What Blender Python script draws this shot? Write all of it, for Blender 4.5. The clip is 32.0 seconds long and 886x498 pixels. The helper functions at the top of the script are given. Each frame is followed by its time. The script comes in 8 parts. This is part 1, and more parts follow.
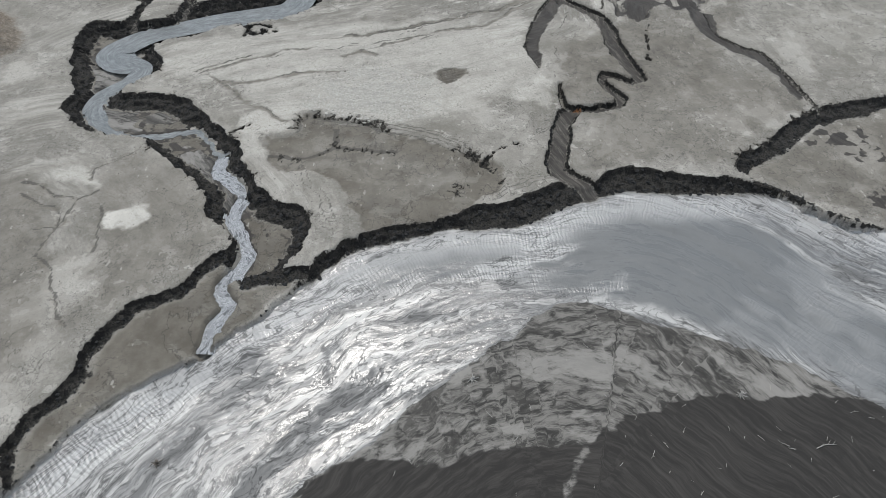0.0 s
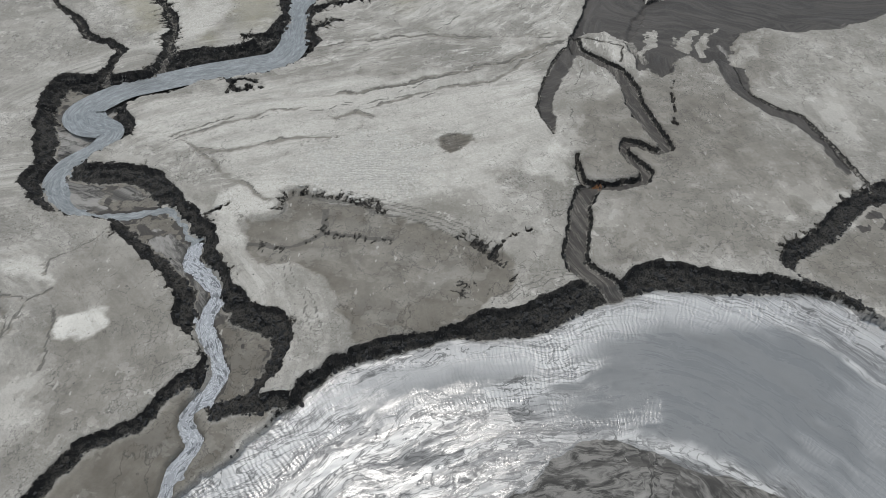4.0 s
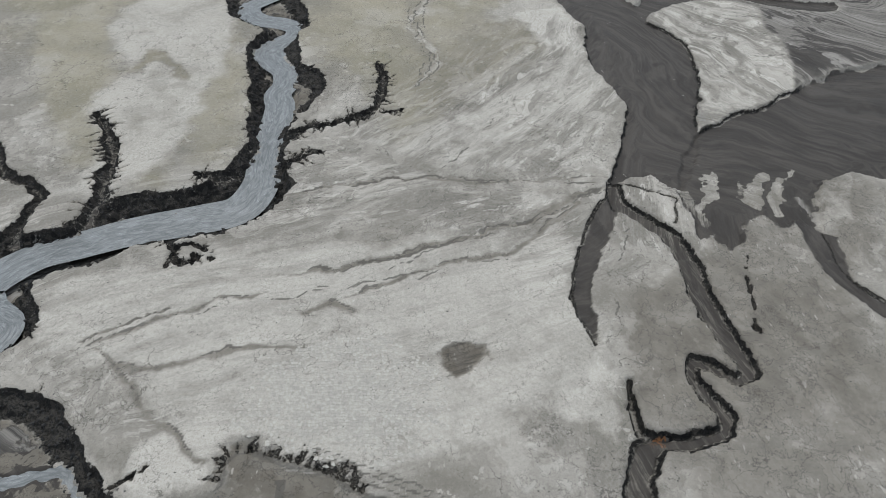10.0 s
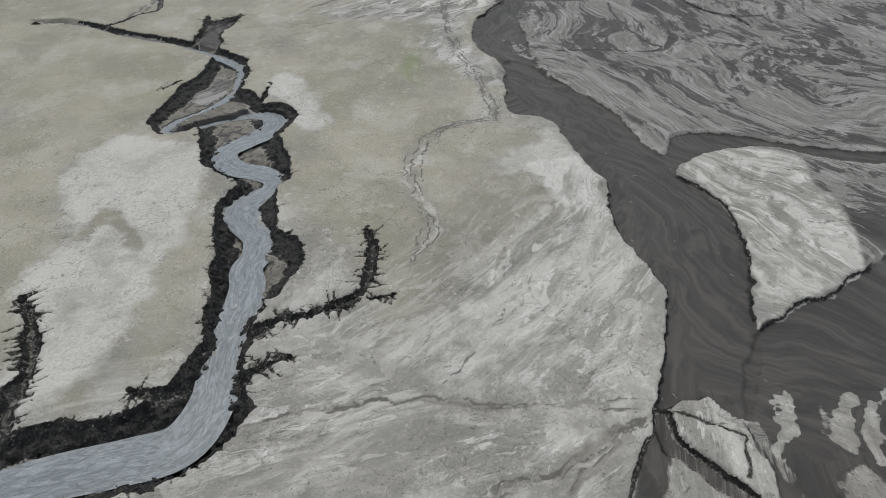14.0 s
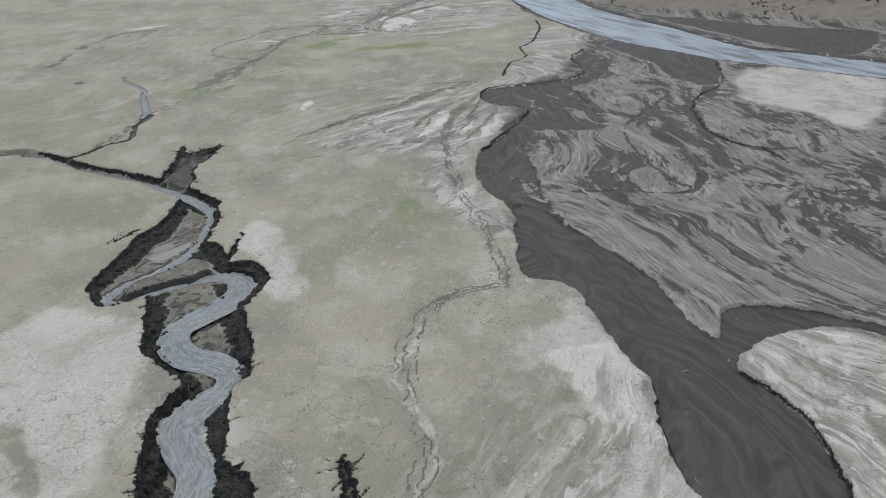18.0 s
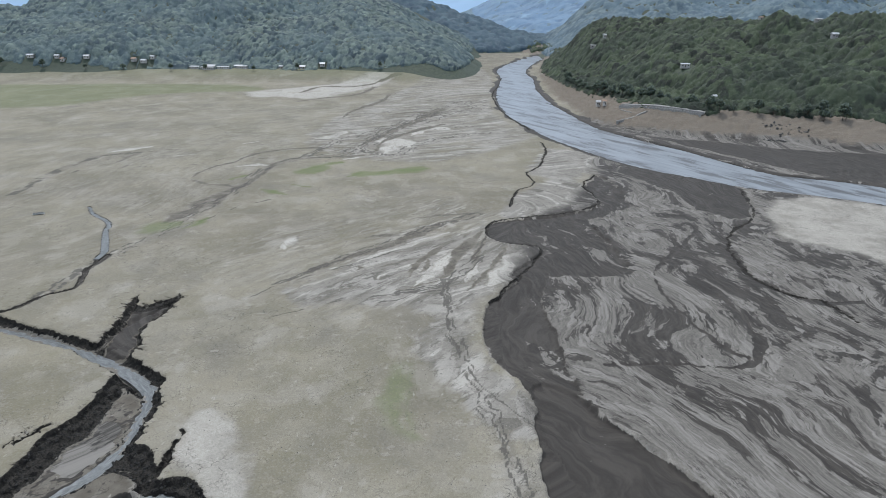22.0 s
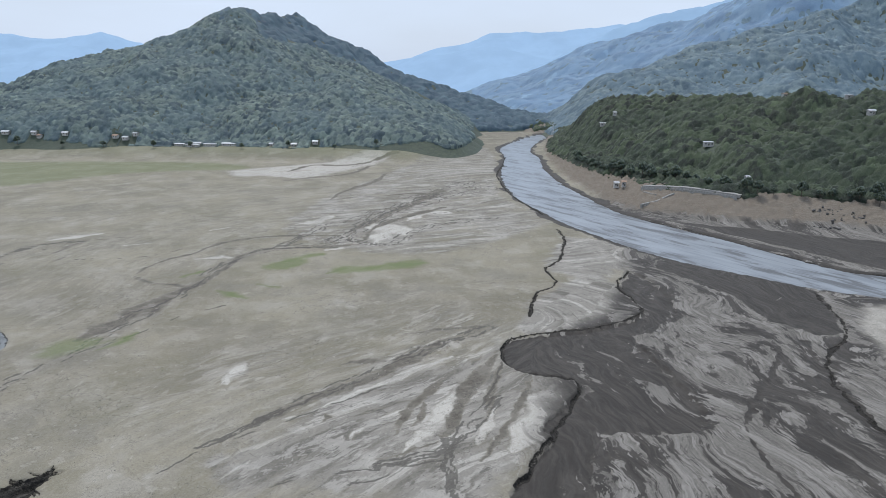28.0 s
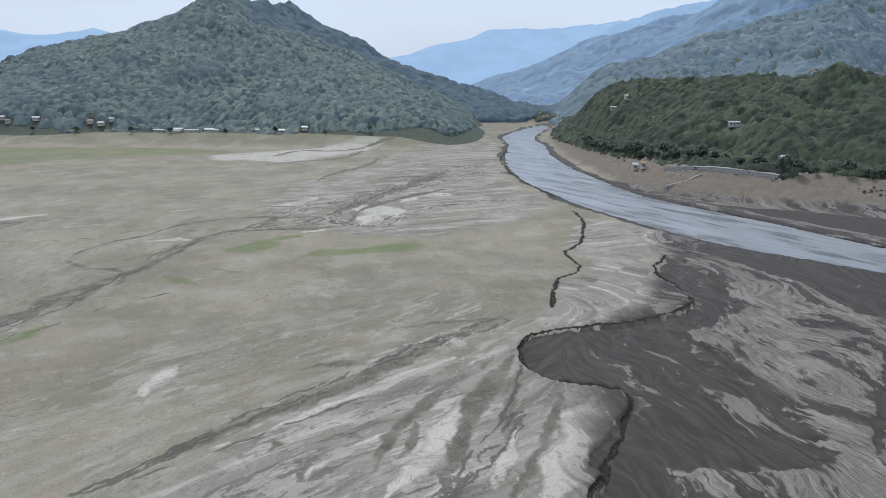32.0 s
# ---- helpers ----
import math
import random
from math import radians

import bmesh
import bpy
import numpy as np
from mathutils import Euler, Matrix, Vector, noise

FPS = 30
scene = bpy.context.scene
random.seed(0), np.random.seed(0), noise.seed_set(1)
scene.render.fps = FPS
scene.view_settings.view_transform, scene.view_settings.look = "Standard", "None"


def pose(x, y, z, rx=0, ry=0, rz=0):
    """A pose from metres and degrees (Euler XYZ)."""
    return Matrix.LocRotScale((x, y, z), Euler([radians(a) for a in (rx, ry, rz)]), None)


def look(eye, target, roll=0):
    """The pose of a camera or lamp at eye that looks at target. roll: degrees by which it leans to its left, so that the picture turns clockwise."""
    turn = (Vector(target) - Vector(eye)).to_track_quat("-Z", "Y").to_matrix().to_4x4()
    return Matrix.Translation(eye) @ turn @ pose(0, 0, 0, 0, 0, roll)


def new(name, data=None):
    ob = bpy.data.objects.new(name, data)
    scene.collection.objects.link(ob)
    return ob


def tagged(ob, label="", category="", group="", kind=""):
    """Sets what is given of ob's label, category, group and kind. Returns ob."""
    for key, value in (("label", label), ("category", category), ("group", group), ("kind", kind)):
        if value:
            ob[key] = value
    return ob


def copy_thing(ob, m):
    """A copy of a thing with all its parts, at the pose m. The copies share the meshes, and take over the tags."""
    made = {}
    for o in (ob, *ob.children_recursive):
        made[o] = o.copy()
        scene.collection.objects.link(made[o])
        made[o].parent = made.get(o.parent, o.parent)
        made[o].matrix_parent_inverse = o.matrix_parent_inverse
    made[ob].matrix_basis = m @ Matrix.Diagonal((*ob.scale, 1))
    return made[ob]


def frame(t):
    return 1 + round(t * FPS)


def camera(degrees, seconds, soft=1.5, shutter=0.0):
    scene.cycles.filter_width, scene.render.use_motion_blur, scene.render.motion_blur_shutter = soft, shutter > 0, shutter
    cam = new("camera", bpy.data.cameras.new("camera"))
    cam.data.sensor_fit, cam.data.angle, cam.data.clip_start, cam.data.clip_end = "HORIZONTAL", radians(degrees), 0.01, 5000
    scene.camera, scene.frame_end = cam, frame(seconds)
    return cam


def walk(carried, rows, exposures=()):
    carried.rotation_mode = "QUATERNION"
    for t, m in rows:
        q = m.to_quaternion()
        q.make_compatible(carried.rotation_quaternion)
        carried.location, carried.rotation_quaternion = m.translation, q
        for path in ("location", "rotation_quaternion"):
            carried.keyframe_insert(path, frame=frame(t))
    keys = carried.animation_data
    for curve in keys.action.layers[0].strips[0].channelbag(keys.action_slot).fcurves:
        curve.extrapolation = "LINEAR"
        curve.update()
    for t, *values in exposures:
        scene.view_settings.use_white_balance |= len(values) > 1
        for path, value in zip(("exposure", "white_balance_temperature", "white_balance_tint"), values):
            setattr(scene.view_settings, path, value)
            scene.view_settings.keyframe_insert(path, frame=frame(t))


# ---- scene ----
cam = camera(69.0, 32.0, soft=0.6)
METRES, EYE, TILT, LEAN, TURN = 390.07, 110.0, 0.0, 0.0, 0.0
ROWS = [
    (0.0, 0.0, 0.0, 0.0, -0.7, -47.42, 0.65),
    (0.5, 0.0002, 0.0054, 0.0001, -0.69, -47.43, 0.65),
    (1.0, 0.0004, 0.013, 0.0003, -0.66, -47.41, 0.67),
    (1.5, 0.0004, 0.0218, 0.0002, -0.64, -47.36, 0.67),
    (2.0, 0.0005, 0.032, 0.0004, -0.6, -47.32, 0.67),
    (2.5, 0.0004, 0.043, 0.0006, -0.57, -47.25, 0.66),
    (3.0, 0.0005, 0.0553, 0.0008, -0.52, -47.22, 0.66),
    (3.5, 0.0005, 0.0675, 0.0007, -0.48, -47.16, 0.67),
    (5.5, 0.0009, 0.1214, 0.001, -0.24, -47.11, 0.65),
    (6.0, 0.0009, 0.1351, 0.0007, -0.18, -47.07, 0.63),
    (6.5, 0.0008, 0.1489, 0.0005, -0.14, -47.05, 0.59),
    (7.0, 0.0007, 0.1635, 0.0002, -0.11, -47.03, 0.54),
    (7.5, 0.0006, 0.1775, -0.0001, -0.08, -46.99, 0.51),
    (8.0, 0.0007, 0.1915, -0.0006, -0.05, -46.93, 0.51),
    (8.5, 0.0005, 0.2057, -0.0008, -0.02, -46.92, 0.46),
    (9.0, 0.0004, 0.2203, -0.0014, 0.01, -46.83, 0.44),
    (9.5, 0.0002, 0.235, -0.0013, 0.03, -46.24, 0.4),
    (10.0, -0.0001, 0.2494, -0.0016, 0.06, -45.37, 0.32),
    (10.5, -0.0001, 0.2639, -0.0022, 0.09, -44.45, 0.31),
    (11.0, -0.0004, 0.2793, -0.0024, 0.1, -43.55, 0.27),
    (11.5, -0.0004, 0.2941, -0.003, 0.14, -42.68, 0.22),
    (12.0, -0.0003, 0.3092, -0.0028, 0.16, -41.89, 0.2),
    (12.5, -0.0008, 0.3246, -0.003, 0.14, -41.09, 0.16),
    (13.0, -0.0004, 0.3408, -0.0032, 0.19, -40.15, 0.19),
    (13.5, -0.0007, 0.3566, -0.0034, 0.19, -39.18, 0.16),
    (14.0, -0.0011, 0.3726, -0.0038, 0.2, -38.2, 0.08),
    (14.5, -0.001, 0.3887, -0.0039, 0.21, -37.23, 0.11),
    (16.5, -0.0023, 0.4548, -0.004, 0.2, -33.39, -0.0),
    (17.0, -0.0025, 0.4712, -0.004, 0.2, -32.44, -0.02),
    (17.5, -0.0025, 0.4878, -0.004, 0.22, -31.46, -0.05),
    (18.0, -0.0026, 0.5044, -0.0037, 0.22, -30.39, -0.07),
    (18.5, -0.0031, 0.5219, -0.0039, 0.21, -29.23, -0.12),
    (19.0, -0.0033, 0.5386, -0.0037, 0.21, -28.14, -0.13),
    (19.5, -0.0036, 0.5553, -0.0033, 0.2, -27.04, -0.14),
    (20.0, -0.004, 0.5722, -0.0038, 0.21, -25.9, -0.22),
    (20.5, -0.0039, 0.5898, -0.004, 0.23, -24.73, -0.21),
    (21.0, -0.0041, 0.6066, -0.0045, 0.25, -23.59, -0.22),
    (21.5, -0.0041, 0.6232, -0.0043, 0.27, -22.46, -0.24),
    (22.0, -0.0042, 0.6401, -0.0049, 0.28, -21.3, -0.28),
    (22.5, -0.0041, 0.6574, -0.0048, 0.29, -20.11, -0.28),
    (23.0, -0.0044, 0.6742, -0.0051, 0.29, -18.97, -0.29),
    (23.5, -0.0048, 0.6908, -0.0049, 0.29, -17.84, -0.33),
    (24.0, -0.0044, 0.708, -0.0058, 0.32, -16.66, -0.36),
    (24.5, -0.0048, 0.7251, -0.0056, 0.32, -15.48, -0.37),
    (25.0, -0.0052, 0.7415, -0.0061, 0.31, -14.67, -0.4),
    (25.5, -0.0053, 0.7581, -0.0061, 0.31, -14.67, -0.41),
    (27.5, -0.0072, 0.8248, -0.0218, 0.26, -14.58, -0.45),
    (28.0, -0.0073, 0.8421, -0.0294, 0.26, -14.56, -0.45),
    (28.5, -0.0076, 0.8599, -0.0366, 0.27, -14.56, -0.47),
    (29.0, -0.0077, 0.8776, -0.0444, 0.25, -14.53, -0.47),
    (29.5, -0.0078, 0.895, -0.052, 0.23, -14.53, -0.49),
    (30.0, -0.0078, 0.9125, -0.0598, 0.22, -14.52, -0.48),
    (30.5, -0.0078, 0.9307, -0.0681, 0.2, -14.5, -0.49),
    (31.0, -0.0079, 0.9481, -0.0764, 0.17, -14.46, -0.48),
    (31.5, -0.008, 0.9655, -0.0846, 0.15, -14.44, -0.49),
    (32.0, -0.0081, 0.9827, -0.0926, 0.13, -14.42, -0.5),
]
walk(cam, [(t, pose(0, 0, EYE, TILT, LEAN, TURN) @ pose(METRES * x, METRES * y, METRES * z, 90 + pitch, roll, yaw)) for t, x, y, z, yaw, pitch, roll in ROWS], exposures=[(0, 0.07, 6500, 10), (8, 0.06, 6500, 10), (12, 0.02, 6495, 10), (20, 0.03, 6360, 10.3), (24, 0.02, 6280, 11.4), (32, -0.04, 6310, 12)])

# ---- light: a high hazy sun ahead, and the sky ----
SUN_ELEV, SUN_AZ = 62.0, -14.0          # degrees; azimuth from the way ahead (+y), negative to the west
world = bpy.data.worlds.new("sky")
scene.world = world
world.use_nodes = True
wn = world.node_tree.nodes
wl = world.node_tree.links
wn.clear()
sky = wn.new("ShaderNodeTexSky")
sky.sky_type = "NISHITA"
sky.sun_disc = False
sky.sun_elevation = radians(SUN_ELEV)
sky.sun_rotation = radians(SUN_AZ)
sky.altitude = 400
sky.air_density = 1.2
sky.dust_density = 5.0
sky.ozone_density = 1.0
# thin high cloud: the sky is whitened evenly, with soft uneven veils
coord = wn.new("ShaderNodeTexCoord")
stretch = wn.new("ShaderNodeMapping")
stretch.inputs["Scale"].default_value = (1.0, 1.0, 3.5)
veil = wn.new("ShaderNodeTexNoise")
veil.inputs["Scale"].default_value = 2.2
veil.inputs["Detail"].default_value = 5.0
veil_amount = wn.new("ShaderNodeMapRange")
veil_amount.inputs["From Min"].default_value = 0.3
veil_amount.inputs["From Max"].default_value = 0.7
veil_amount.inputs["To Min"].default_value = 0.75
veil_amount.inputs["To Max"].default_value = 0.97
cloud = wn.new("ShaderNodeMix")
cloud.data_type = "RGBA"
cloud.inputs["B"].default_value = (8.0, 9.3, 11.0, 1)
back = wn.new("ShaderNodeBackground")
back.inputs["Strength"].default_value = 0.09
world_out = wn.new("ShaderNodeOutputWorld")
wl.new(coord.outputs["Generated"], stretch.inputs["Vector"])
wl.new(stretch.outputs["Vector"], veil.inputs["Vector"])
wl.new(veil.outputs["Fac"], veil_amount.inputs["Value"])
wl.new(veil_amount.outputs["Result"], cloud.inputs["Factor"])
wl.new(sky.outputs["Color"], cloud.inputs["A"])
wl.new(cloud.outputs["Result"], back.inputs["Color"])
wl.new(back.outputs["Background"], world_out.inputs["Surface"])

sun_data = bpy.data.lights.new("sun", "SUN")
sun_data.energy = 2.0
sun_data.angle = radians(1.5)
sun_data.color = (1.0, 0.965, 0.91)
sun = new("sun", sun_data)
sun_dir = Vector((math.sin(radians(SUN_AZ)) * math.cos(radians(SUN_ELEV)), math.cos(radians(SUN_AZ)) * math.cos(radians(SUN_ELEV)), math.sin(radians(SUN_ELEV))))
sun.matrix_world = look(sun_dir * 400, (0, 0, 0))


# ---- materials ----
def material(name):
    m = bpy.data.materials.new(name)
    m.use_nodes = True
    return m, m.node_tree.nodes, m.node_tree.links, m.node_tree.nodes["Principled BSDF"]


def socket(tree, value, target):
    """Joins a node's output, or sets a plain value."""
    if hasattr(value, "is_linked"):
        tree.links.new(value, target)
    else:
        target.default_value = value


def mixed(tree, fac, a, b):
    n = tree.nodes.new("ShaderNodeMix")
    n.data_type = "RGBA"
    socket(tree, fac, n.inputs["Factor"])
    socket(tree, (*a, 1) if isinstance(a, tuple) else a, n.inputs["A"])
    socket(tree, (*b, 1) if isinstance(b, tuple) else b, n.inputs["B"])
    return n.outputs["Result"]


def blend(tree, fac, a, b):
    n = tree.nodes.new("ShaderNodeMix")
    socket(tree, fac, n.inputs["Factor"])
    socket(tree, a, n.inputs["A"])
    socket(tree, b, n.inputs["B"])
    return n.outputs["Result"]


def sums(tree, op, a, b, c=0.0):
    n = tree.nodes.new("ShaderNodeMath")
    n.operation = op
    socket(tree, a, n.inputs[0])
    socket(tree, b, n.inputs[1])
    socket(tree, c, n.inputs[2])
    return n.outputs[0]


def ramped(tree, value, lo, hi, to_lo=0.0, to_hi=1.0):
    n = tree.nodes.new("ShaderNodeMapRange")
    n.interpolation_type = "SMOOTHSTEP"
    socket(tree, value, n.inputs["Value"])
    for key, v in (("From Min", lo), ("From Max", hi), ("To Min", to_lo), ("To Max", to_hi)):
        n.inputs[key].default_value = v
    return n.outputs["Result"]


def noisy(tree, scale, detail=6.0, rough=0.55, stretch=(1, 1, 1), where="Object"):
    c = tree.nodes.new("ShaderNodeTexCoord")
    m = tree.nodes.new("ShaderNodeMapping")
    m.inputs["Scale"].default_value = stretch
    n = tree.nodes.new("ShaderNodeTexNoise")
    n.inputs["Scale"].default_value = scale
    n.inputs["Detail"].default_value = detail
    n.inputs["Roughness"].default_value = rough
    tree.links.new(c.outputs[where], m.inputs["Vector"])
    tree.links.new(m.outputs["Vector"], n.inputs["Vector"])
    return n.outputs["Fac"]


def stored(tree, name):
    n = tree.nodes.new("ShaderNodeAttribute")
    n.attribute_name = name
    return n.outputs["Fac"]


def bumped(tree, height, strength, distance):
    n = tree.nodes.new("ShaderNodeBump")
    n.inputs["Strength"].default_value = strength
    n.inputs["Distance"].default_value = distance
    socket(tree, height, n.inputs["Height"])
    return n.outputs["Normal"]


def field(tree, name):
    n = tree.nodes.new("ShaderNodeAttribute")
    n.attribute_name = name
    return n.outputs["Vector"]


def drawn_out(tree, wide, long, detail=6.0, rough=0.6, distort=0.6, shift=0.0):
    """Noise stretched along the stored flow: x across, y along."""
    m = tree.nodes.new("ShaderNodeMapping")
    m.inputs["Scale"].default_value = (1 / wide, 1 / long, 1)
    m.inputs["Location"].default_value = (shift, shift * 0.7, shift)
    n = tree.nodes.new("ShaderNodeTexNoise")
    n.inputs["Scale"].default_value = 1.0
    n.inputs["Detail"].default_value = detail
    n.inputs["Roughness"].default_value = rough
    n.inputs["Distortion"].default_value = distort
    tree.links.new(field(tree, "flow"), m.inputs["Vector"])
    tree.links.new(m.outputs["Vector"], n.inputs["Vector"])
    return n.outputs["Fac"]


def times(tree, a, b):
    return sums(tree, "MULTIPLY", a, b)


def crisp(tree, value, noise_value, swing, width=0.06):
    """A mask with a sharp, uneven edge from a soft one."""
    v = sums(tree, "ADD", value, times(tree, sums(tree, "SUBTRACT", noise_value, 0.5), swing))
    return ramped(tree, v, 0.5 - width, 0.5 + width)


def mud_material():
    """Lake bed: dry grey silt, pale crust, olive film, wet dark mud and black fresh banks, by stored masks."""
    m, nodes, links, shader = material("lake_bed_mud")
    tree = m.node_tree
    big = noisy(tree, 0.022, 5, 0.5)
    mid = noisy(tree, 0.16, 8, 0.62)
    fine = noisy(tree, 1.3, 7, 0.68)
    grit = noisy(tree, 6.0, 5, 0.75)
    sweep = drawn_out(tree, 4.2, 48.0, 9, 0.66, 0.25)
    thread = drawn_out(tree, 1.1, 13.0, 8, 0.7, 0.2, 5.0)
    blotch = drawn_out(tree, 10.0, 30.0, 12, 0.7, 0.3, 23.0)
    vein = drawn_out(tree, 4.0, 40.0, 5, 0.55, 0.2, 11.0)
    ridge = sums(tree, "ABSOLUTE", sums(tree, "SUBTRACT", vein, 0.5), 0.0)
    line = ramped(tree, ridge, 0.003, 0.016, 1.0, 0.0)

    # dry silt
    col = mixed(tree, ramped(tree, big, 0.36, 0.66), (0.188, 0.181, 0.165), (0.262, 0.253, 0.232))
    col = mixed(tree, ramped(tree, mid, 0.38, 0.7, 0.0, 0.6), col, (0.36, 0.35, 0.327))
    olive = mixed(tree, ramped(tree, noisy(tree, 0.02, 7, 0.6), 0.36, 0.64), (0.201, 0.19, 0.139), (0.286, 0.268, 0.209))
    olive = mixed(tree, ramped(tree, mid, 0.5, 0.72, 0.0, 0.4), olive, (0.31, 0.296, 0.24))
    olive = mixed(tree, ramped(tree, noisy(tree, 0.045, 6, 0.62), 0.57, 0.7, 0.0, 0.32), olive, (0.175, 0.174, 0.105))
    col = mixed(tree, times(tree, stored(tree, "olive"), ramped(tree, fine, 0.25, 0.6, 0.7, 1.0)), col, olive)
    # curdled patches with sharp edges
    curd = noisy(tree, 0.05, 10, 0.64)
    curd2 = noisy(tree, 0.33, 8, 0.66)
    pat = ramped(tree, curd, 0.53, 0.56, 0.0, 0.32)
    col = mixed(tree, pat, col, (0.4, 0.391, 0.366))
    col = mixed(tree, ramped(tree, curd, 0.47, 0.4, 0.0, 0.35), col, (0.178, 0.172, 0.152))
    col = mixed(tree, ramped(tree, curd2, 0.57, 0.68, 0.0, 0.25), col, (0.43, 0.42, 0.395))
    col = mixed(tree, ramped(tree, curd2, 0.42, 0.32, 0.0, 0.22), col, (0.16, 0.154, 0.138))
    col = mixed(tree, times(tree, stored(tree, "olive"), 0.78), col, olive)
    # drawn-out light and dark streaks on the plateau
    plain = stored(tree, "plain")
    col = mixed(tree, times(tree, plain, ramped(tree, sweep, 0.5, 0.62, 0.0, 0.75)), col, (0.43, 0.422, 0.398))
    col = mixed(tree, times(tree, plain, ramped(tree, sweep, 0.49, 0.4, 0.0, 0.8)), col, (0.172, 0.166, 0.15))
    col = mixed(tree, times(tree, plain, ramped(tree, thread, 0.55, 0.68, 0.0, 0.55)), col, (0.15, 0.145, 0.13))
    col = mixed(tree, times(tree, plain, times(tree, line, ramped(tree, mid, 0.45, 0.6, 0.0, 0.8))), col, (0.075, 0.072, 0.066))
    col = mixed(tree, times(tree, plain, ramped(tree, blotch, 0.53, 0.6, 0.0, 0.6)), col, (0.42, 0.41, 0.382))
    col = mixed(tree, times(tree, plain, ramped(tree, blotch, 0.46, 0.4, 0.0, 0.6)), col, (0.15, 0.145, 0.13))
    pan = noisy(tree, 0.05, 10, 0.6, (1.0, 0.75, 1.0))
    pan_small = noisy(tree, 0.17, 9, 0.6, (0.8, 1.0, 1.0))
    pan_line = ramped(tree, sums(tree, "ABSOLUTE", sums(tree, "SUBTRACT", pan, 0.505), 0.0), 0.0015, 0.006, 1.0, 0.0)
    marble = drawn_out(tree, 4.6, 15.0, 10, 0.6, 1.5, 83.0)
    swirl = drawn_out(tree, 12.0, 36.0, 9, 0.58, 1.6, 97.0)
    swirl_line = sums(tree, "ABSOLUTE", sums(tree, "SUBTRACT", swirl, 0.5), 0.0)
    swirl_line = ramped(tree, swirl_line, 0.002, 0.008, 1.0, 0.0)
    lively = plain
    still = times(tree, ramped(tree, plain, 0.1, 0.5, 1.0, 0.0), ramped(tree, stored(tree, "olive"), 0.1, 0.9, 1.0, 0.3))
    still = times(tree, still, ramped(tree, stored(tree, "pale"), 0.4, 0.66, 1.0, 0.5))
    still = times(tree, still, ramped(tree, stored(tree, "brown"), 0.3, 0.85, 1.0, 0.08))
    lively = times(tree, lively, ramped(tree, stored(tree, "brown"), 0.1, 0.6, 1.0, 0.1))
    lively = times(tree, lively, ramped(tree, big, 0.35, 0.55, 0.35, 1.0))
    brown = mixed(tree, ramped(tree, mid, 0.3, 0.7), (0.088, 0.08, 0.067), (0.148, 0.137, 0.118))
    brown = mixed(tree, ramped(tree, fine, 0.55, 0.75, 0.0, 0.6), brown, (0.08, 0.077, 0.07))
    brown = mixed(tree, ramped(tree, pan_small, 0.54, 0.57, 0.0, 0.35), brown, (0.22, 0.212, 0.195))
    brown = mixed(tree, times(tree, pan_line, 0.7), brown, (0.04, 0.038, 0.034))
    col = mixed(tree, stored(tree, "brown"), col, brown)
    crust = mixed(tree, ramped(tree, fine, 0.3, 0.7), (0.365, 0.357, 0.332), (0.46, 0.452, 0.426))
    crust = mixed(tree, ramped(tree, stored(tree, "pale"), 0.72, 0.95), crust, mixed(tree, fine, (0.44, 0.432, 0.405), (0.58, 0.572, 0.545)))
    crust = mixed(tree, times(tree, plain, ramped(tree, sweep, 0.49, 0.42, 0.0, 0.9)), crust, (0.25, 0.243, 0.225))
    crust = mixed(tree, ramped(tree, curd2, 0.45, 0.36, 0.0, 0.2), crust, (0.27, 0.262, 0.242))
    col = mixed(tree, crisp(tree, stored(tree, "pale"), sums(tree, "ADD", times(tree, curd, 0.5), times(tree, mid, 0.5)), 1.6, 0.3), col, crust)
    # fans of light and dark silt washed out along the flow
    ray = drawn_out(tree, 8.0, 46.0, 10, 0.58, 0.5, 61.0)
    washed = mixed(tree, ramped(tree, ray, 0.41, 0.5), (0.145, 0.139, 0.126), (0.25, 0.243, 0.226))
    washed = mixed(tree, ramped(tree, blotch, 0.52, 0.55, 0.0, 0.75), washed, (0.37, 0.362, 0.342))
    washed = mixed(tree, ramped(tree, ray, 0.585, 0.605, 0.0, 0.8), washed, (0.46, 0.452, 0.43))
    washed = mixed(tree, times(tree, line, times(tree, 0.7, ramped(tree, mid, 0.46, 0.56))), washed, (0.07, 0.067, 0.062))
    fanned = crisp(tree, stored(tree, "fan"), blotch, 2.0, 0.3)
    col = mixed(tree, fanned, col, washed)
    for level, width, amount, tone_to in ((0.53, 0.012, 0.42, (0.38, 0.37, 0.345)), (0.575, 0.008, 0.5, (0.46, 0.45, 0.425)), (0.47, -0.014, 0.45, (0.2, 0.193, 0.175)), (0.425, -0.01, 0.45, (0.15, 0.145, 0.132))):
        col = mixed(tree, times(tree, lively, ramped(tree, swirl, level, level + width, 0.0, amount)), col, tone_to)
    for source, level, width, amount, tone_to in ((pan, 0.54, 0.012, 0.4, (0.37, 0.36, 0.335)), (pan, 0.59, 0.01, 0.4, (0.45, 0.44, 0.415)), (pan, 0.47, -0.014, 0.35, (0.2, 0.193, 0.172)), (pan, 0.42, -0.01, 0.4, (0.15, 0.145, 0.128)), (pan_small, 0.62, 0.012, 0.5, (0.47, 0.46, 0.435)), (pan_small, 0.38, -0.014, 0.4, (0.15, 0.145, 0.13))):
        col = mixed(tree, times(tree, still, ramped(tree, source, level, level + width, 0.0, amount)), col, tone_to)
